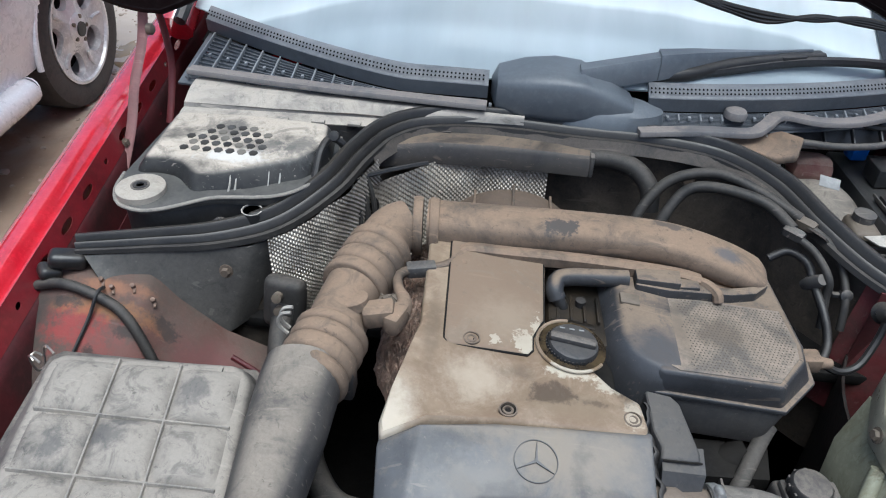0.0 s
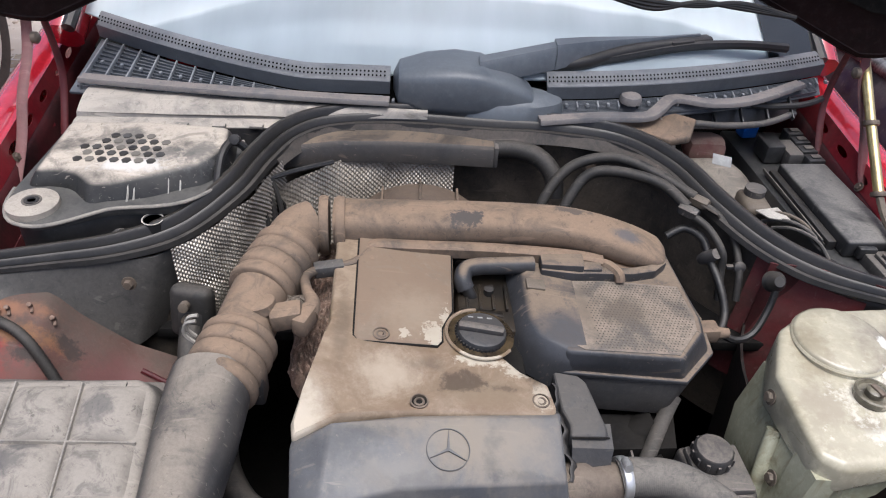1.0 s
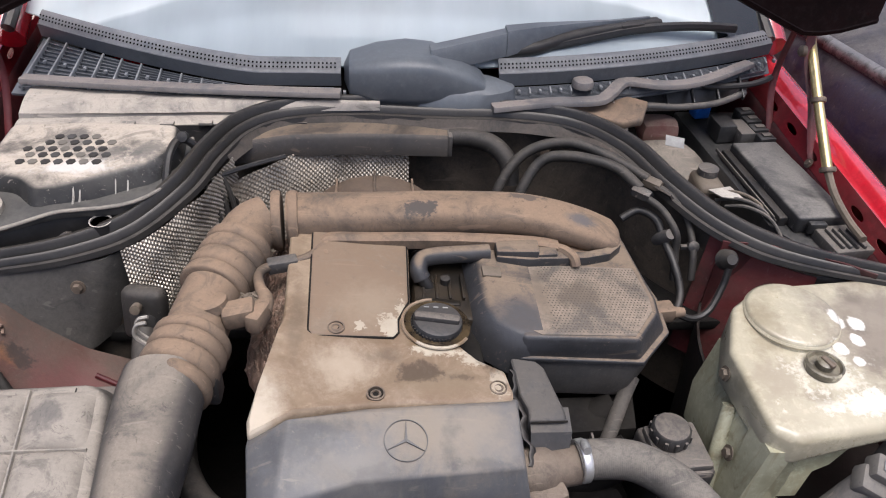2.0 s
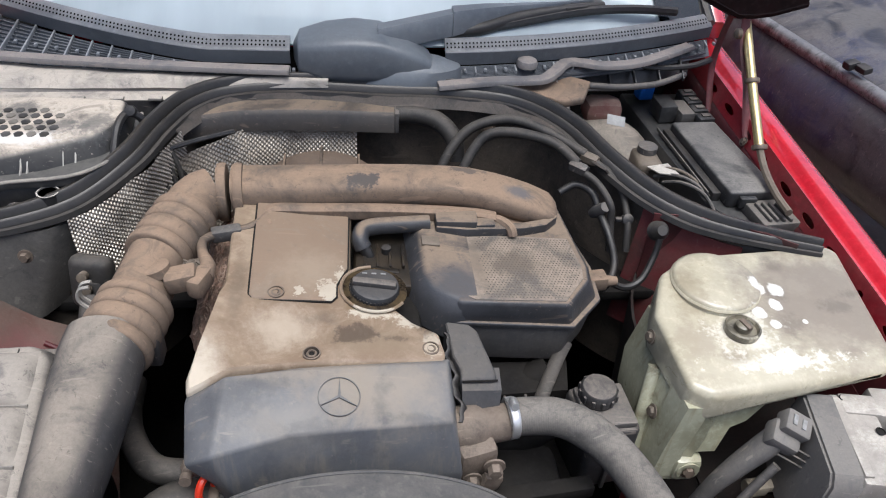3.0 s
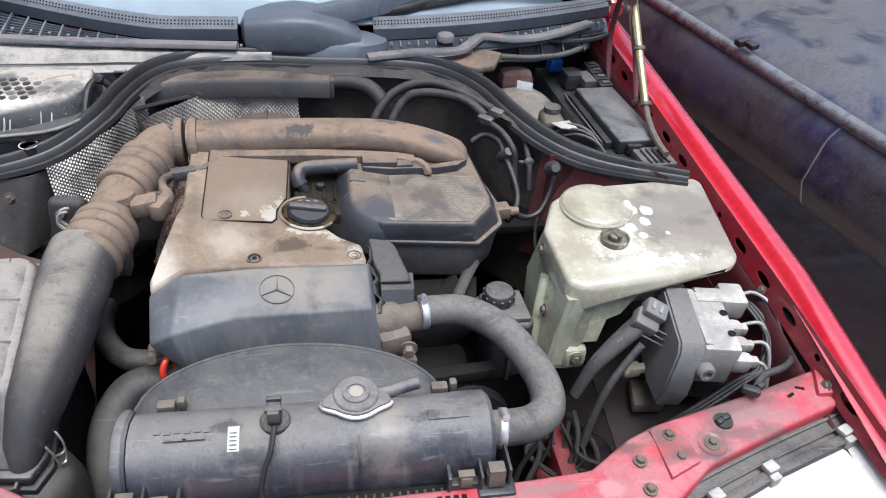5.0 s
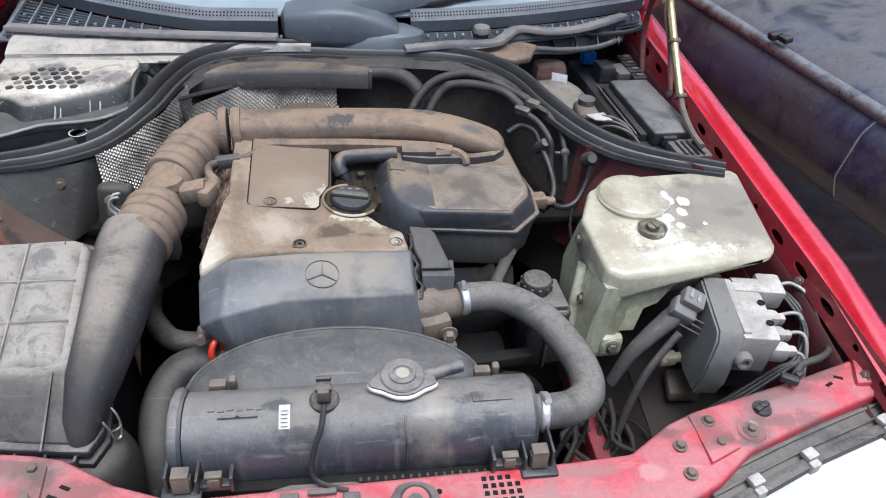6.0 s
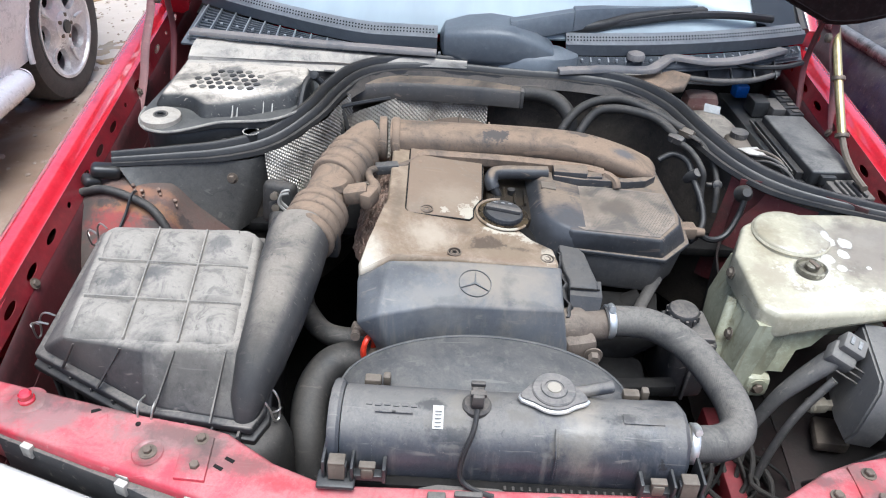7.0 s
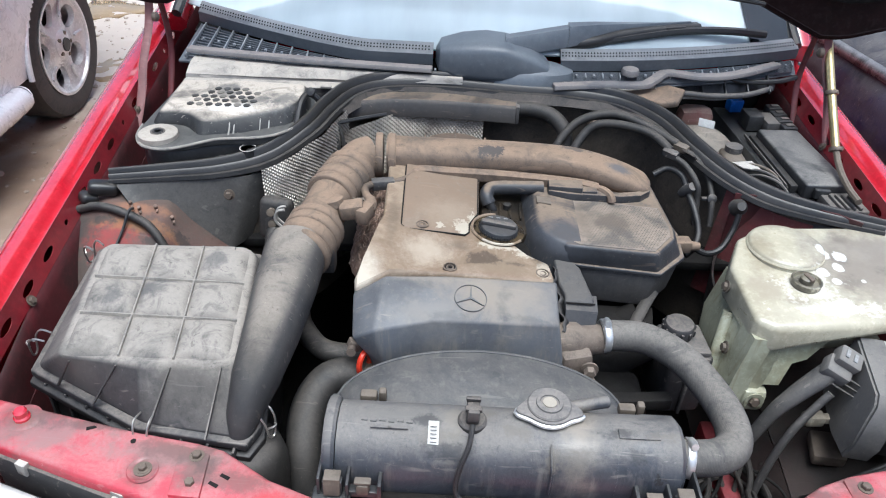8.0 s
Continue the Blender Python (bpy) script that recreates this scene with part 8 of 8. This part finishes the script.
cpc = part("round_cap", lathe([(0.036, 0), (0.035, 0.011), (0.031, 0.0135), (0.013, 0.0135), (0.012, 0.011), (0.001, 0.011)], (-0.652, 0.608, 0.913), seg=36), mk("dusty_beige_cap", (0.20, 0.18, 0.155), 0.6, base2=(0.28, 0.255, 0.22), scale=30, dust=0.8, dust_col=(0.40, 0.355, 0.30), side=0.5), ci)
part("cap_screw", lathe([(0.010, 0), (0.010, 0.004), (0.006, 0.004), (0.005, 0.001), (0.001, 0.001)], (-0.652, 0.608, 0.924), seg=16), CABLE, cpc)
part("cap_ring", lathe([(0.0135, 0.0), (0.0135, 0.0015), (0.0105, 0.0015), (0.0105, 0.0)], (-0.652, 0.608, 0.926), seg=24), PLASTIC, cpc)
CELLS = (CABLE, mk("dusty_cell", (0.06, 0.057, 0.054), 0.7), CABLE, mk("silted_cell", (0.16, 0.145, 0.125), 0.8))
for i in range(7):
    for j in range(5):
        if (i + j * 0.7) < 1.2 or (i - j) > 5.2:
            continue
        x, y = -0.615 + 0.0185 * i + 0.009 * (j % 2), 0.757 - 0.0165 * j - 0.002 * i
        part("honeycomb_cell", lathe([(0.0072, -0.002), (0.0072, 0.0008), (0.006, 0.0012), (0.001, 0.0012)], (x, y, ci_h(x, y) + 0.0006), seg=6), CELLS[(i * 3 + j * 5) % 4], ci)
part("drip_hose", tube([(-0.412, 0.665, 0.918), (-0.408, 0.70, 0.952), (-0.398, 0.730, 0.960), (-0.380, 0.738, 0.945), (-0.372, 0.735, 0.91)], 0.0062, 8, 6), CABLE, ci)
part("drip_nub", lathe([(0.008, 0), (0.008, 0.012), (0.001, 0.013)], (-0.392, 0.735, 0.962), rot=(60, 0, 0), seg=10), CABLE, ci)
part("drain_socket", lathe([(0.014, -0.03), (0.015, 0.0), (0.014, 0.004), (0.011, 0.004), (0.010, -0.02), (0.001, -0.02)], (-0.488, 0.600, 0.900), seg=18), CABLE, ci)
part("drain_rim", lathe([(0.0145, 0), (0.0155, 0.002), (0.0135, 0.002), (0.0135, 0)], (-0.488, 0.600, 0.905), seg=18), ALU, ci)
part("lever", join(box((-0.548, 0.600, 0.868), (0.03, 0.012, 0.02), 0.004, (0, -20, 0)), lathe([(0.01, 0), (0.01, 0.012), (0.001, 0.013)], (-0.535, 0.596, 0.880), rot=(60, 0, 0), seg=10)), PLASTIC, ci)
part("low_flange", box((-0.61, 0.565, 0.848), (0.14, 0.05, 0.02), 0.006), PLASTIC_GREY, ci)
DRIP = mk("chalky_drip_white", (0.42, 0.40, 0.36), 0.8, base2=(0.28, 0.26, 0.23), scale=60)
for k, (x, y) in enumerate(((-0.505, 0.650), (-0.515, 0.648), (-0.528, 0.643), (-0.475, 0.658), (-0.46, 0.665), (-0.52, 0.646))):
    part("chalky_drip", tube([(x, y, 0.943), (x + 0.001, y - 0.016, 0.926), (x - 0.002, y - 0.026 - 0.002 * (k % 3), 0.911 - 0.004 * (k % 2))], 0.0009 + 0.0004 * (k % 3), 6, 3), DRIP, ci)

# ---- brake booster and fuse box on the other side of the seal ----
bb = thing("brake_booster", (0.43, 0.86, 0.75), "grey dusty brake booster and pale fluid pot behind the seal", "brake booster")
part("drum", lathe([(0.085, -0.06), (0.10, -0.04), (0.10, 0.0), (0.085, 0.02), (0.05, 0.03), (0.001, 0.03)], (0.425, 0.88, 0.775), rot=(40, 0, -10), seg=36), mk("tarnished_booster_steel", (0.16, 0.14, 0.115), 0.45, metal=0.3, base2=(0.09, 0.08, 0.07), scale=14, dust=0.7, dust_col=(0.30, 0.26, 0.215), side=0.3, spots=(0.06, 0.05, 0.042), spot_scale=18, spot_cut=(0.58, 0.68)), bb)
part("label", box((0.425, 0.862, 0.882), (0.034, 0.022, 0.001), 0.0004, (28, 6, -12)), LIDINK, bb, "torn pale label")
part("fluid_pot", prism([(0.455, 0.84), (0.50, 0.83), (0.50, 0.77), (0.45, 0.77)], 0.78, 0.845, 0.012, 3), TAN, bb)
part("pot_cap", lathe([(0.018, 0), (0.018, 0.012), (0.001, 0.014)], (0.478, 0.815, 0.845), seg=18), PLASTIC_GREY, bb)
part("red_panel", box((0.430, 0.962, 0.852), (0.08, 0.06, 0.05), 0.022), mk("faded_red_panel", (0.17, 0.06, 0.05), 0.6, base2=(0.22, 0.13, 0.10), scale=20, dust=0.5, dust_col=(0.3, 0.24, 0.2)), bb)
part("wing_plate", prism([(0.462, 0.765), (0.505, 0.775), (0.515, 0.735), (0.478, 0.742)], 0.842, 0.845, 0.0008), ALU, bb)
for k in range(3):
    part("pipe", tube([(0.465 + 0.01 * k, 0.775 - 0.02 * k, 0.83), (0.51, 0.755 - 0.022 * k, 0.845), (0.545, 0.725 - 0.02 * k, 0.835), (0.565, 0.68 - 0.02 * k, 0.80)], 0.0034, 8, 6), PLASTIC_GREY if k else TAN, bb)
fb = thing("fuse_box", (0.60, 0.83, 0.74), "long black fuse box with a smooth lid and open relays", "fuse box")
part("base", prism([(0.510, 1.085), (0.655, 1.085), (0.672, 0.90), (0.685, 0.62), (0.60, 0.60), (0.545, 0.68), (0.525, 0.90)], 0.74, 0.825, 0.006), FUSE, fb)
part("lid", prism([(0.554, 0.905), (0.645, 0.910), (0.668, 0.668), (0.575, 0.664)], 0.825, 0.857, 0.006, 3), mk("fuse_lid", (0.02, 0.021, 0.024), 0.32, dust=0.85, dust_col=(0.20, 0.188, 0.172), side=0.1, dust_scale=5), fb, "smooth satin black lid")
part("lid_step", prism([(0.540, 0.905), (0.556, 0.905), (0.573, 0.685), (0.556, 0.685)], 0.81, 0.842, 0.004), CABLE, fb)
for k in range(3):
    part("side_rib", box((0.541 + 0.006 * k, 0.80 - 0.0, 0.838 - 0.008 * k), (0.003, 0.22, 0.006), 0.001, (0, 0, 4.5)), PLASTIC_GREY, fb)
part("relay", box((0.548, 1.050, 0.848), (0.032, 0.030, 0.030), 0.004, (0, 0, 8)), BLUE, fb, "bright blue relay")
part("relay", box((0.565, 0.975, 0.846), (0.036, 0.05, 0.036), 0.003, (0, 0, 5)), FUSE, fb)
part("relay", box((0.600, 0.965, 0.842), (0.030, 0.06, 0.030), 0.003, (0, 0, 5)), PLASTIC_GREY, fb)
for k in range(4):
    part("relay", box((0.635, 1.035 - 0.034 * k, 0.842), (0.034, 0.028, 0.026), 0.004, (0, 0, 6)), FUSE, fb)
    part("fuse_top", box((0.636, 1.035 - 0.034 * k, 0.8565), (0.018, 0.012, 0.003), 0.001, (0, 0, 6)), PLASTIC_GREY, fb)
part("terminal_block", join(box((0.638, 0.628, 0.832), (0.07, 0.07, 0.024), 0.004, (0, 0, 6)), *[box((0.618 + 0.012 * k, 0.623, 0.846), (0.006, 0.05, 0.008), 0.002, (0, 0, 6)) for k in range(4)]), PLASTIC_GREY, fb)
part("latch", box((0.606, 0.658, 0.842), (0.03, 0.012, 0.02), 0.003), FUSE, fb)
part("side_trunking", tube([(0.47, 0.985, 0.945), (0.52, 0.975, 0.935), (0.60, 0.985, 0.935), (0.655, 1.01, 0.94)], 0.006, 8, 6), CABLE, fb)


# ---- silver car parked alongside ----
def hull(x0, x1, z0, z1, rows, bulge=4.0, k=28):
    """A rounded body over rows of (y, share of the half width, share of the height kept from below)."""
    rings = []
    for y, w, h in rows:
        zt = lerp(z0, z1, h)
        cx, cz, hw, hz = (x0 + x1) / 2, (z0 + zt) / 2, (x1 - x0) / 2 * w, (zt - z0) / 2
        rings.append([Vector((cx + hw * math.copysign(abs(math.cos(q)) ** (2 / bulge), math.cos(q)), y, cz + hz * math.copysign(abs(math.sin(q)) ** (2 / bulge), math.sin(q)))) for q in (2 * math.pi * j / k for j in range(k))])
    return loft(rings)


def wheel(parent, c, r, side, turn=0.0):
    """A wheel facing along x (side -1 or 1): tyre, rim and a face with five oval openings."""
    rt = (0, 90 * side, turn)
    w = part("wheel", lathe([(r * 0.66, -0.10), (r * 0.93, -0.105), (r, -0.075), (r, 0.075), (r * 0.96, 0.10), (r * 0.80, 0.112), (r * 0.67, 0.10), (r * 0.65, 0.0), (r * 0.66, -0.10)], c, rot=rt, seg=56), TYRE, parent)
    part("rim", lathe([(r * 0.68, 0.10), (r * 0.69, 0.108), (r * 0.655, 0.108), (r * 0.62, 0.085), (r * 0.60, 0.03), (r * 0.59, -0.06), (r * 0.63, -0.06), (r * 0.68, 0.10)], c, rot=rt, seg=56), ALLOY, w)
    part("brake_disc", lathe([(r * 0.58, 0.0), (r * 0.58, 0.008), (r * 0.1, 0.01), (0.001, 0.01)], c, rot=rt, seg=40), DARK, w)
    m = Matrix.Translation(c) @ pose(0, 0, 0, *rt)
    for k in range(5):
        seg = bmesh.new()
        outer, inner, deep = [], [], []
        for i in range(20):
            t = 2 * math.pi * (i + 0.5) / 20
            ct, st = math.cos(t), math.sin(t)
            sq = 1 / max(abs(ct), abs(st))
            for dest, uu, vv, zz in ((outer, 0.5 + 0.5 * ct * sq, 0.5 + 0.5 * st * sq, 0.0), (inner, 0.5 + 0.29 * ct, 0.60 + 0.32 * st, -0.004), (deep, 0.5 + 0.255 * ct, 0.60 + 0.285 * st, -0.026)):
                ang = 2 * math.pi * (k + 0.25 + uu) / 5
                rad = r * lerp(0.16, 0.645, vv)
                dest.append(seg.verts.new((rad * math.cos(ang), rad * math.sin(ang), 0.098 - 0.018 * math.sin(math.pi * vv) + zz)))
        for i in range(20):
            j = (i + 1) % 20
            seg.faces.new((outer[i], outer[j], inner[j], inner[i]))
            seg.faces.new((inner[i], inner[j], deep[j], deep[i]))
        bmesh.ops.transform(seg, matrix=m, verts=seg.verts)
        part("spoke", seg, ALLOY, w, smooth=30)
        ga = 2 * math.pi * (k + 0.25) / 5
        gr = tube([m @ Vector((r * q * math.cos(ga), r * q * math.sin(ga), 0.097 - 0.010 * math.sin(math.pi * (q - 0.3) / 0.34))) for q in (0.36, 0.44, 0.52, 0.58)], 0.007, 6, 2)
        part("spoke_ridge", gr, ALLOY, w)
    hub_b = lathe([(r * 0.2, 0.07), (r * 0.2, 0.095), (r * 0.16, 0.104), (r * 0.11, 0.106), (0.001, 0.108)], c, rot=rt, seg=30)
    part("hub", hub_b, ALLOY, w)
    part("hub_cap", lathe([(r * 0.095, 0.105), (r * 0.09, 0.113), (0.001, 0.114)], c, rot=rt, seg=20), CABLE, w)
    for k in range(5):
        a = 2 * math.pi * k / 5 + 0.3
        bm = lathe([(0.009, 0.09), (0.009, 0.108), (0.001, 0.110)], (r * 0.155 * math.cos(a), r * 0.155 * math.sin(a), 0), seg=8)
        bmesh.ops.transform(bm, matrix=m, verts=bm.verts)
        part("wheel_nut", bm, BOLT, w)
    return w


sx = -1.93
silver = thing("silver_car", (sx - 0.8, 1.0, 0.0), "dusty silver car with alloy wheels parked on the mud", "car")


XC = sx - 0.69


def silver_side(u, v):
    y, z = lerp(-1.35, 3.35, u), lerp(0.32, 0.92, v)
    nose = max(0, abs(y - 1.0) - 1.85)
    z += (0.30 * min(1, nose * 7) + 0.2 * nose) * (1 - v)
    return Vector((sx + 0.12 + 0.03 * math.sin(v * 3.0) - 0.05 * max(0, v - 0.8) * 4 - 0.9 * nose - 0.6 * nose * nose, y, z))


def silver_flank(s_):
    bs = sheet(lambda u, v: Vector((XC + s_ * (silver_side(u, v).x - XC), silver_side(u, v).y, silver_side(u, v).z)), 300, 46, 0.004)
    gone = [q for q in bs.faces if any(math.hypot(q.calc_center_median().y - wy, q.calc_center_median().z - 0.31) < 0.364 for wy in (2.52, -0.13))]
    bmesh.ops.delete(bs, geom=gone, context="FACES")
    return bs


part("body_side", silver_flank(1), SILVER_CAR, silver)
part("body_side", silver_flank(-1), SILVER_CAR, silver)
part("top_deck", sheet(lambda u, v: Vector((XC + lerp(-0.80, 0.80, v) * (1 - 1.35 * max(0, abs(u - 0.5) - 0.39) / 0.2), lerp(-1.33, 3.33, u), 0.90 + 0.07 * math.sin(v * math.pi) ** 0.6 - 0.10 * (max(0, abs(u - 0.5) - 0.3) / 0.2) ** 2)), 40, 16, 0.004), SILVER_CAR, silver)
for ye, s_ in ((-1.36, -1), (3.36, 1)):
    part("bumper", sheet(lambda u, v: Vector((lerp(XC - 0.20, XC + 0.20, u), ye + s_ * 0.04 * math.sin(u * math.pi) ** 0.5 - s_ * 0.02 * v, lerp(0.50, 0.90, v))), 20, 8, 0.02), SILVER_CAR, silver)
part("cabin", hull(XC - 0.74, XC + 0.74, 0.90, 1.42, ((-0.75, 0.90, 0.08), (-0.3, 0.88, 0.75), (0.0, 0.86, 0.95), (0.9, 0.86, 1.0), (1.3, 0.87, 0.9), (2.0, 0.92, 0.10))), CAR_GLASS, silver, "dark side windows")
part("roof", sheet(lambda u, v: Vector((lerp(XC - 0.58, XC + 0.58, v), lerp(-0.22, 1.2, u), 1.405 + 0.03 * math.sin(v * math.pi) + 0.02 * math.sin(u * math.pi))), 16, 10, 0.01), SILVER_CAR, silver)
for s_ in (-1, 1):
    for wy, t0, t1 in ((2.52, 0.75, math.pi), (-0.13, 0.0, 2.39)):
        part("wheel_well", loft([[Vector((XC + s_ * (x - XC), wy + 0.374 * math.cos(t), 0.31 + 0.374 * math.sin(t))) for t in (lerp(t0, t1, i / 24) for i in range(25))] for x in (sx - 0.3, sx + 0.125)], closed=False), DARK, silver)
        part("arch_trim", tube([(XC + s_ * (sx + 0.135 - XC), wy + 0.372 * math.cos(t), 0.31 + 0.372 * math.sin(t)) for t in (lerp(t0, t1, i / 24) for i in range(25))], 0.012, 8, 1), SILVER_CAR, silver)
        wheel(silver, (XC + s_ * (sx - 0.005 - XC), wy + 0.01, 0.32), 0.32, s_)
    part("sill", tube([(XC + s_ * (sx + 0.14 - XC), y, z) for y, z in ((0.28, 0.288), (0.40, 0.285), (1.2, 0.285), (1.95, 0.285), (2.04, 0.288))], [0.042, 0.05, 0.05, 0.05, 0.042], 16, 8), SILVER_CAR, silver, "pale plastic side sill")
    part("door_strip", tube([(XC + s_ * (sx + 0.155 - XC), 0.35, 0.66), (XC + s_ * (sx + 0.155 - XC), 2.05, 0.66)], 0.014, 8, 2), SILVER_CAR, silver)
part("underbody", box((XC, 1.0, 0.33), (1.2, 4.3, 0.14), 0.02), DARK, silver)

# ---- black car on the other side ----
bx = 1.215
black = thing("black_car", (bx + 0.8, 1.0, 0.0), "dusty black car with a grey rub strip parked close by", "car")
PROF = [(0.34, 0.50), (0.12, 0.505), (0.03, 0.52), (-0.012, 0.555), (-0.034, 0.62), (-0.015, 0.735), (0.03, 0.80), (0.10, 0.835), (0.3, 0.86), (0.6, 0.875), (0.86, 0.88), (1.12, 0.875), (1.42, 0.86), (1.62, 0.835), (1.69, 0.80), (1.735, 0.735), (1.754, 0.62), (1.732, 0.555), (1.69, 0.52), (1.60, 0.505), (1.38, 0.50)]


def black_body(u, v):
    y = lerp(-1.6, 4.2, u)
    m = len(PROF) - 1
    k = min(int(v * m), m - 1)
    f = v * m - k
    o, z = lerp(PROF[k][0], PROF[k + 1][0], f), lerp(PROF[k][1], PROF[k + 1][1], f)
    return Vector((bx + o - 0.20 * (y - 0.85), y, z))


def black_ring(y, w):
    mid = bx + 0.86 - 0.20 * (y - 0.85)
    n_ = 60
    return [Vector((mid + (black_body((y + 1.6) / 5.8, i / n_).x - mid) * w, y, lerp(0.5, black_body((y + 1.6) / 5.8, i / n_).z, 0.55 + 0.45 * w))) for i in range(n_ + 1)]


part("body", loft([black_ring(y, w) for y, w in [(-1.1, 0.70), (-1.06, 0.84), (-0.9, 0.95), (-0.65, 1.0)] + [(-0.5 + 0.2 * i, 1.0) for i in range(21)] + [(3.75, 0.99), (3.95, 0.94), (4.05, 0.84), (4.08, 0.70)]]), BLACK_CAR, black, smooth=60)
part("shoulder_strip", tube([black_body(lerp(0.12, 0.80, i / 30), 5.77 / (len(PROF) - 1)) for i in range(31)], 0.019, 10, 1), BLACK_CAR_TRIM, black, "scuffed dark grey shoulder strip")
part("washer_jet", join(box((1.142, 1.252, 0.822), (0.034, 0.026, 0.020), 0.005, (0, -10, 10)), box((1.158, 1.225, 0.824), (0.026, 0.034, 0.016), 0.004, (0, -10, 10))), CABLE, black, "small black nozzle")
part("panel_gap", tube([black_body((0.86 + 1.6) / 5.8, lerp(2.4 / (len(PROF) - 1), 5.6 / (len(PROF) - 1), i / 14)) + Vector((-0.001, 0, 0)) for i in range(15)], 0.003, 6, 1), BLACK_CAR_TRIM, black)
part("underbody", box((bx + 0.86 - 0.06, 1.05, 0.47), (1.0, 3.9, 0.12), 0.02, (0, 0, 11)), DARK, black)
part("cabin", loft([[Vector((bx + 0.86 - 0.20 * (y - 0.85) + 0.72 * w * math.copysign(abs(math.cos(q)) ** 0.5, math.cos(q)), y, 0.85 + 0.27 * h * (1 + math.copysign(abs(math.sin(q)) ** 0.5, math.sin(q))))) for q in (2 * math.pi * j / 24 for j in range(24))] for y, w, h in ((2.0, 0.94, 0.10), (2.5, 0.88, 0.85), (2.8, 0.85, 1.0), (3.4, 0.85, 0.97), (3.85, 0.92, 0.12))]), CAR_GLASS, black, "dark windows")
part("roof", sheet(lambda u, v: Vector((lerp(0.32, 1.40, u) + bx - 0.20 * (lerp(2.6, 3.45, v) - 0.85), lerp(2.6, 3.45, v), 1.385 + 0.03 * math.sin(u * 3.14))), 10, 8, 0.01), BLACK_CAR, black)
for wy in (3.1, -0.3):
    for o, s_ in ((0.12, -1), (1.60, 1)):
        wheel(black, (bx + o - 0.20 * (wy - 0.85), wy, 0.31), 0.31, s_, 11.3)
# the rest of the red car, behind the windscreen
own = thing("red_car_body", (-0.04, 2.5, 0.0), "red car body behind the raised bonnet", "car")
part("tail", hull(-0.88, 0.80, 0.24, 0.93, ((1.42, 0.98, 0.98), (1.6, 1.0, 1.0), (3.2, 1.0, 1.0), (3.7, 0.98, 1.0), (3.95, 0.94, 0.92), (4.05, 0.82, 0.80)), 8.0), RED, own)
part("cabin", hull(-0.80, 0.72, 0.90, 1.46, ((2.32, 0.93, 0.9), (2.6, 0.92, 1.0), (2.95, 0.92, 0.98), (3.25, 0.95, 0.6), (3.5, 0.98, 0.08))), CAR_GLASS, own, "dark rear and side windows")
part("roof", sheet(lambda u, v: Vector((lerp(-0.70, 0.62, u), lerp(1.95, 3.0, v), 1.47 + 0.05 * math.sin(u * 3.14) - 0.05 * v * v)), 14, 10, 0.012), RED, own)
for x, s_ in ((-0.80, -1), (0.72, 1)):
    part("side_window", loft([[Vector((x - s_ * o, y, z)) for o, z in ((0.0, 0.92), (0.10, 1.44), (0.12, 1.44), (0.02, 0.92))] for y in (1.95, 2.35)]), CAR_GLASS, own)
    wheel(own, (x + s_ * -0.02, 3.45, 0.31), 0.31, s_)
    wheel(own, (x + s_ * -0.04, 0.62, 0.31), 0.31, s_)
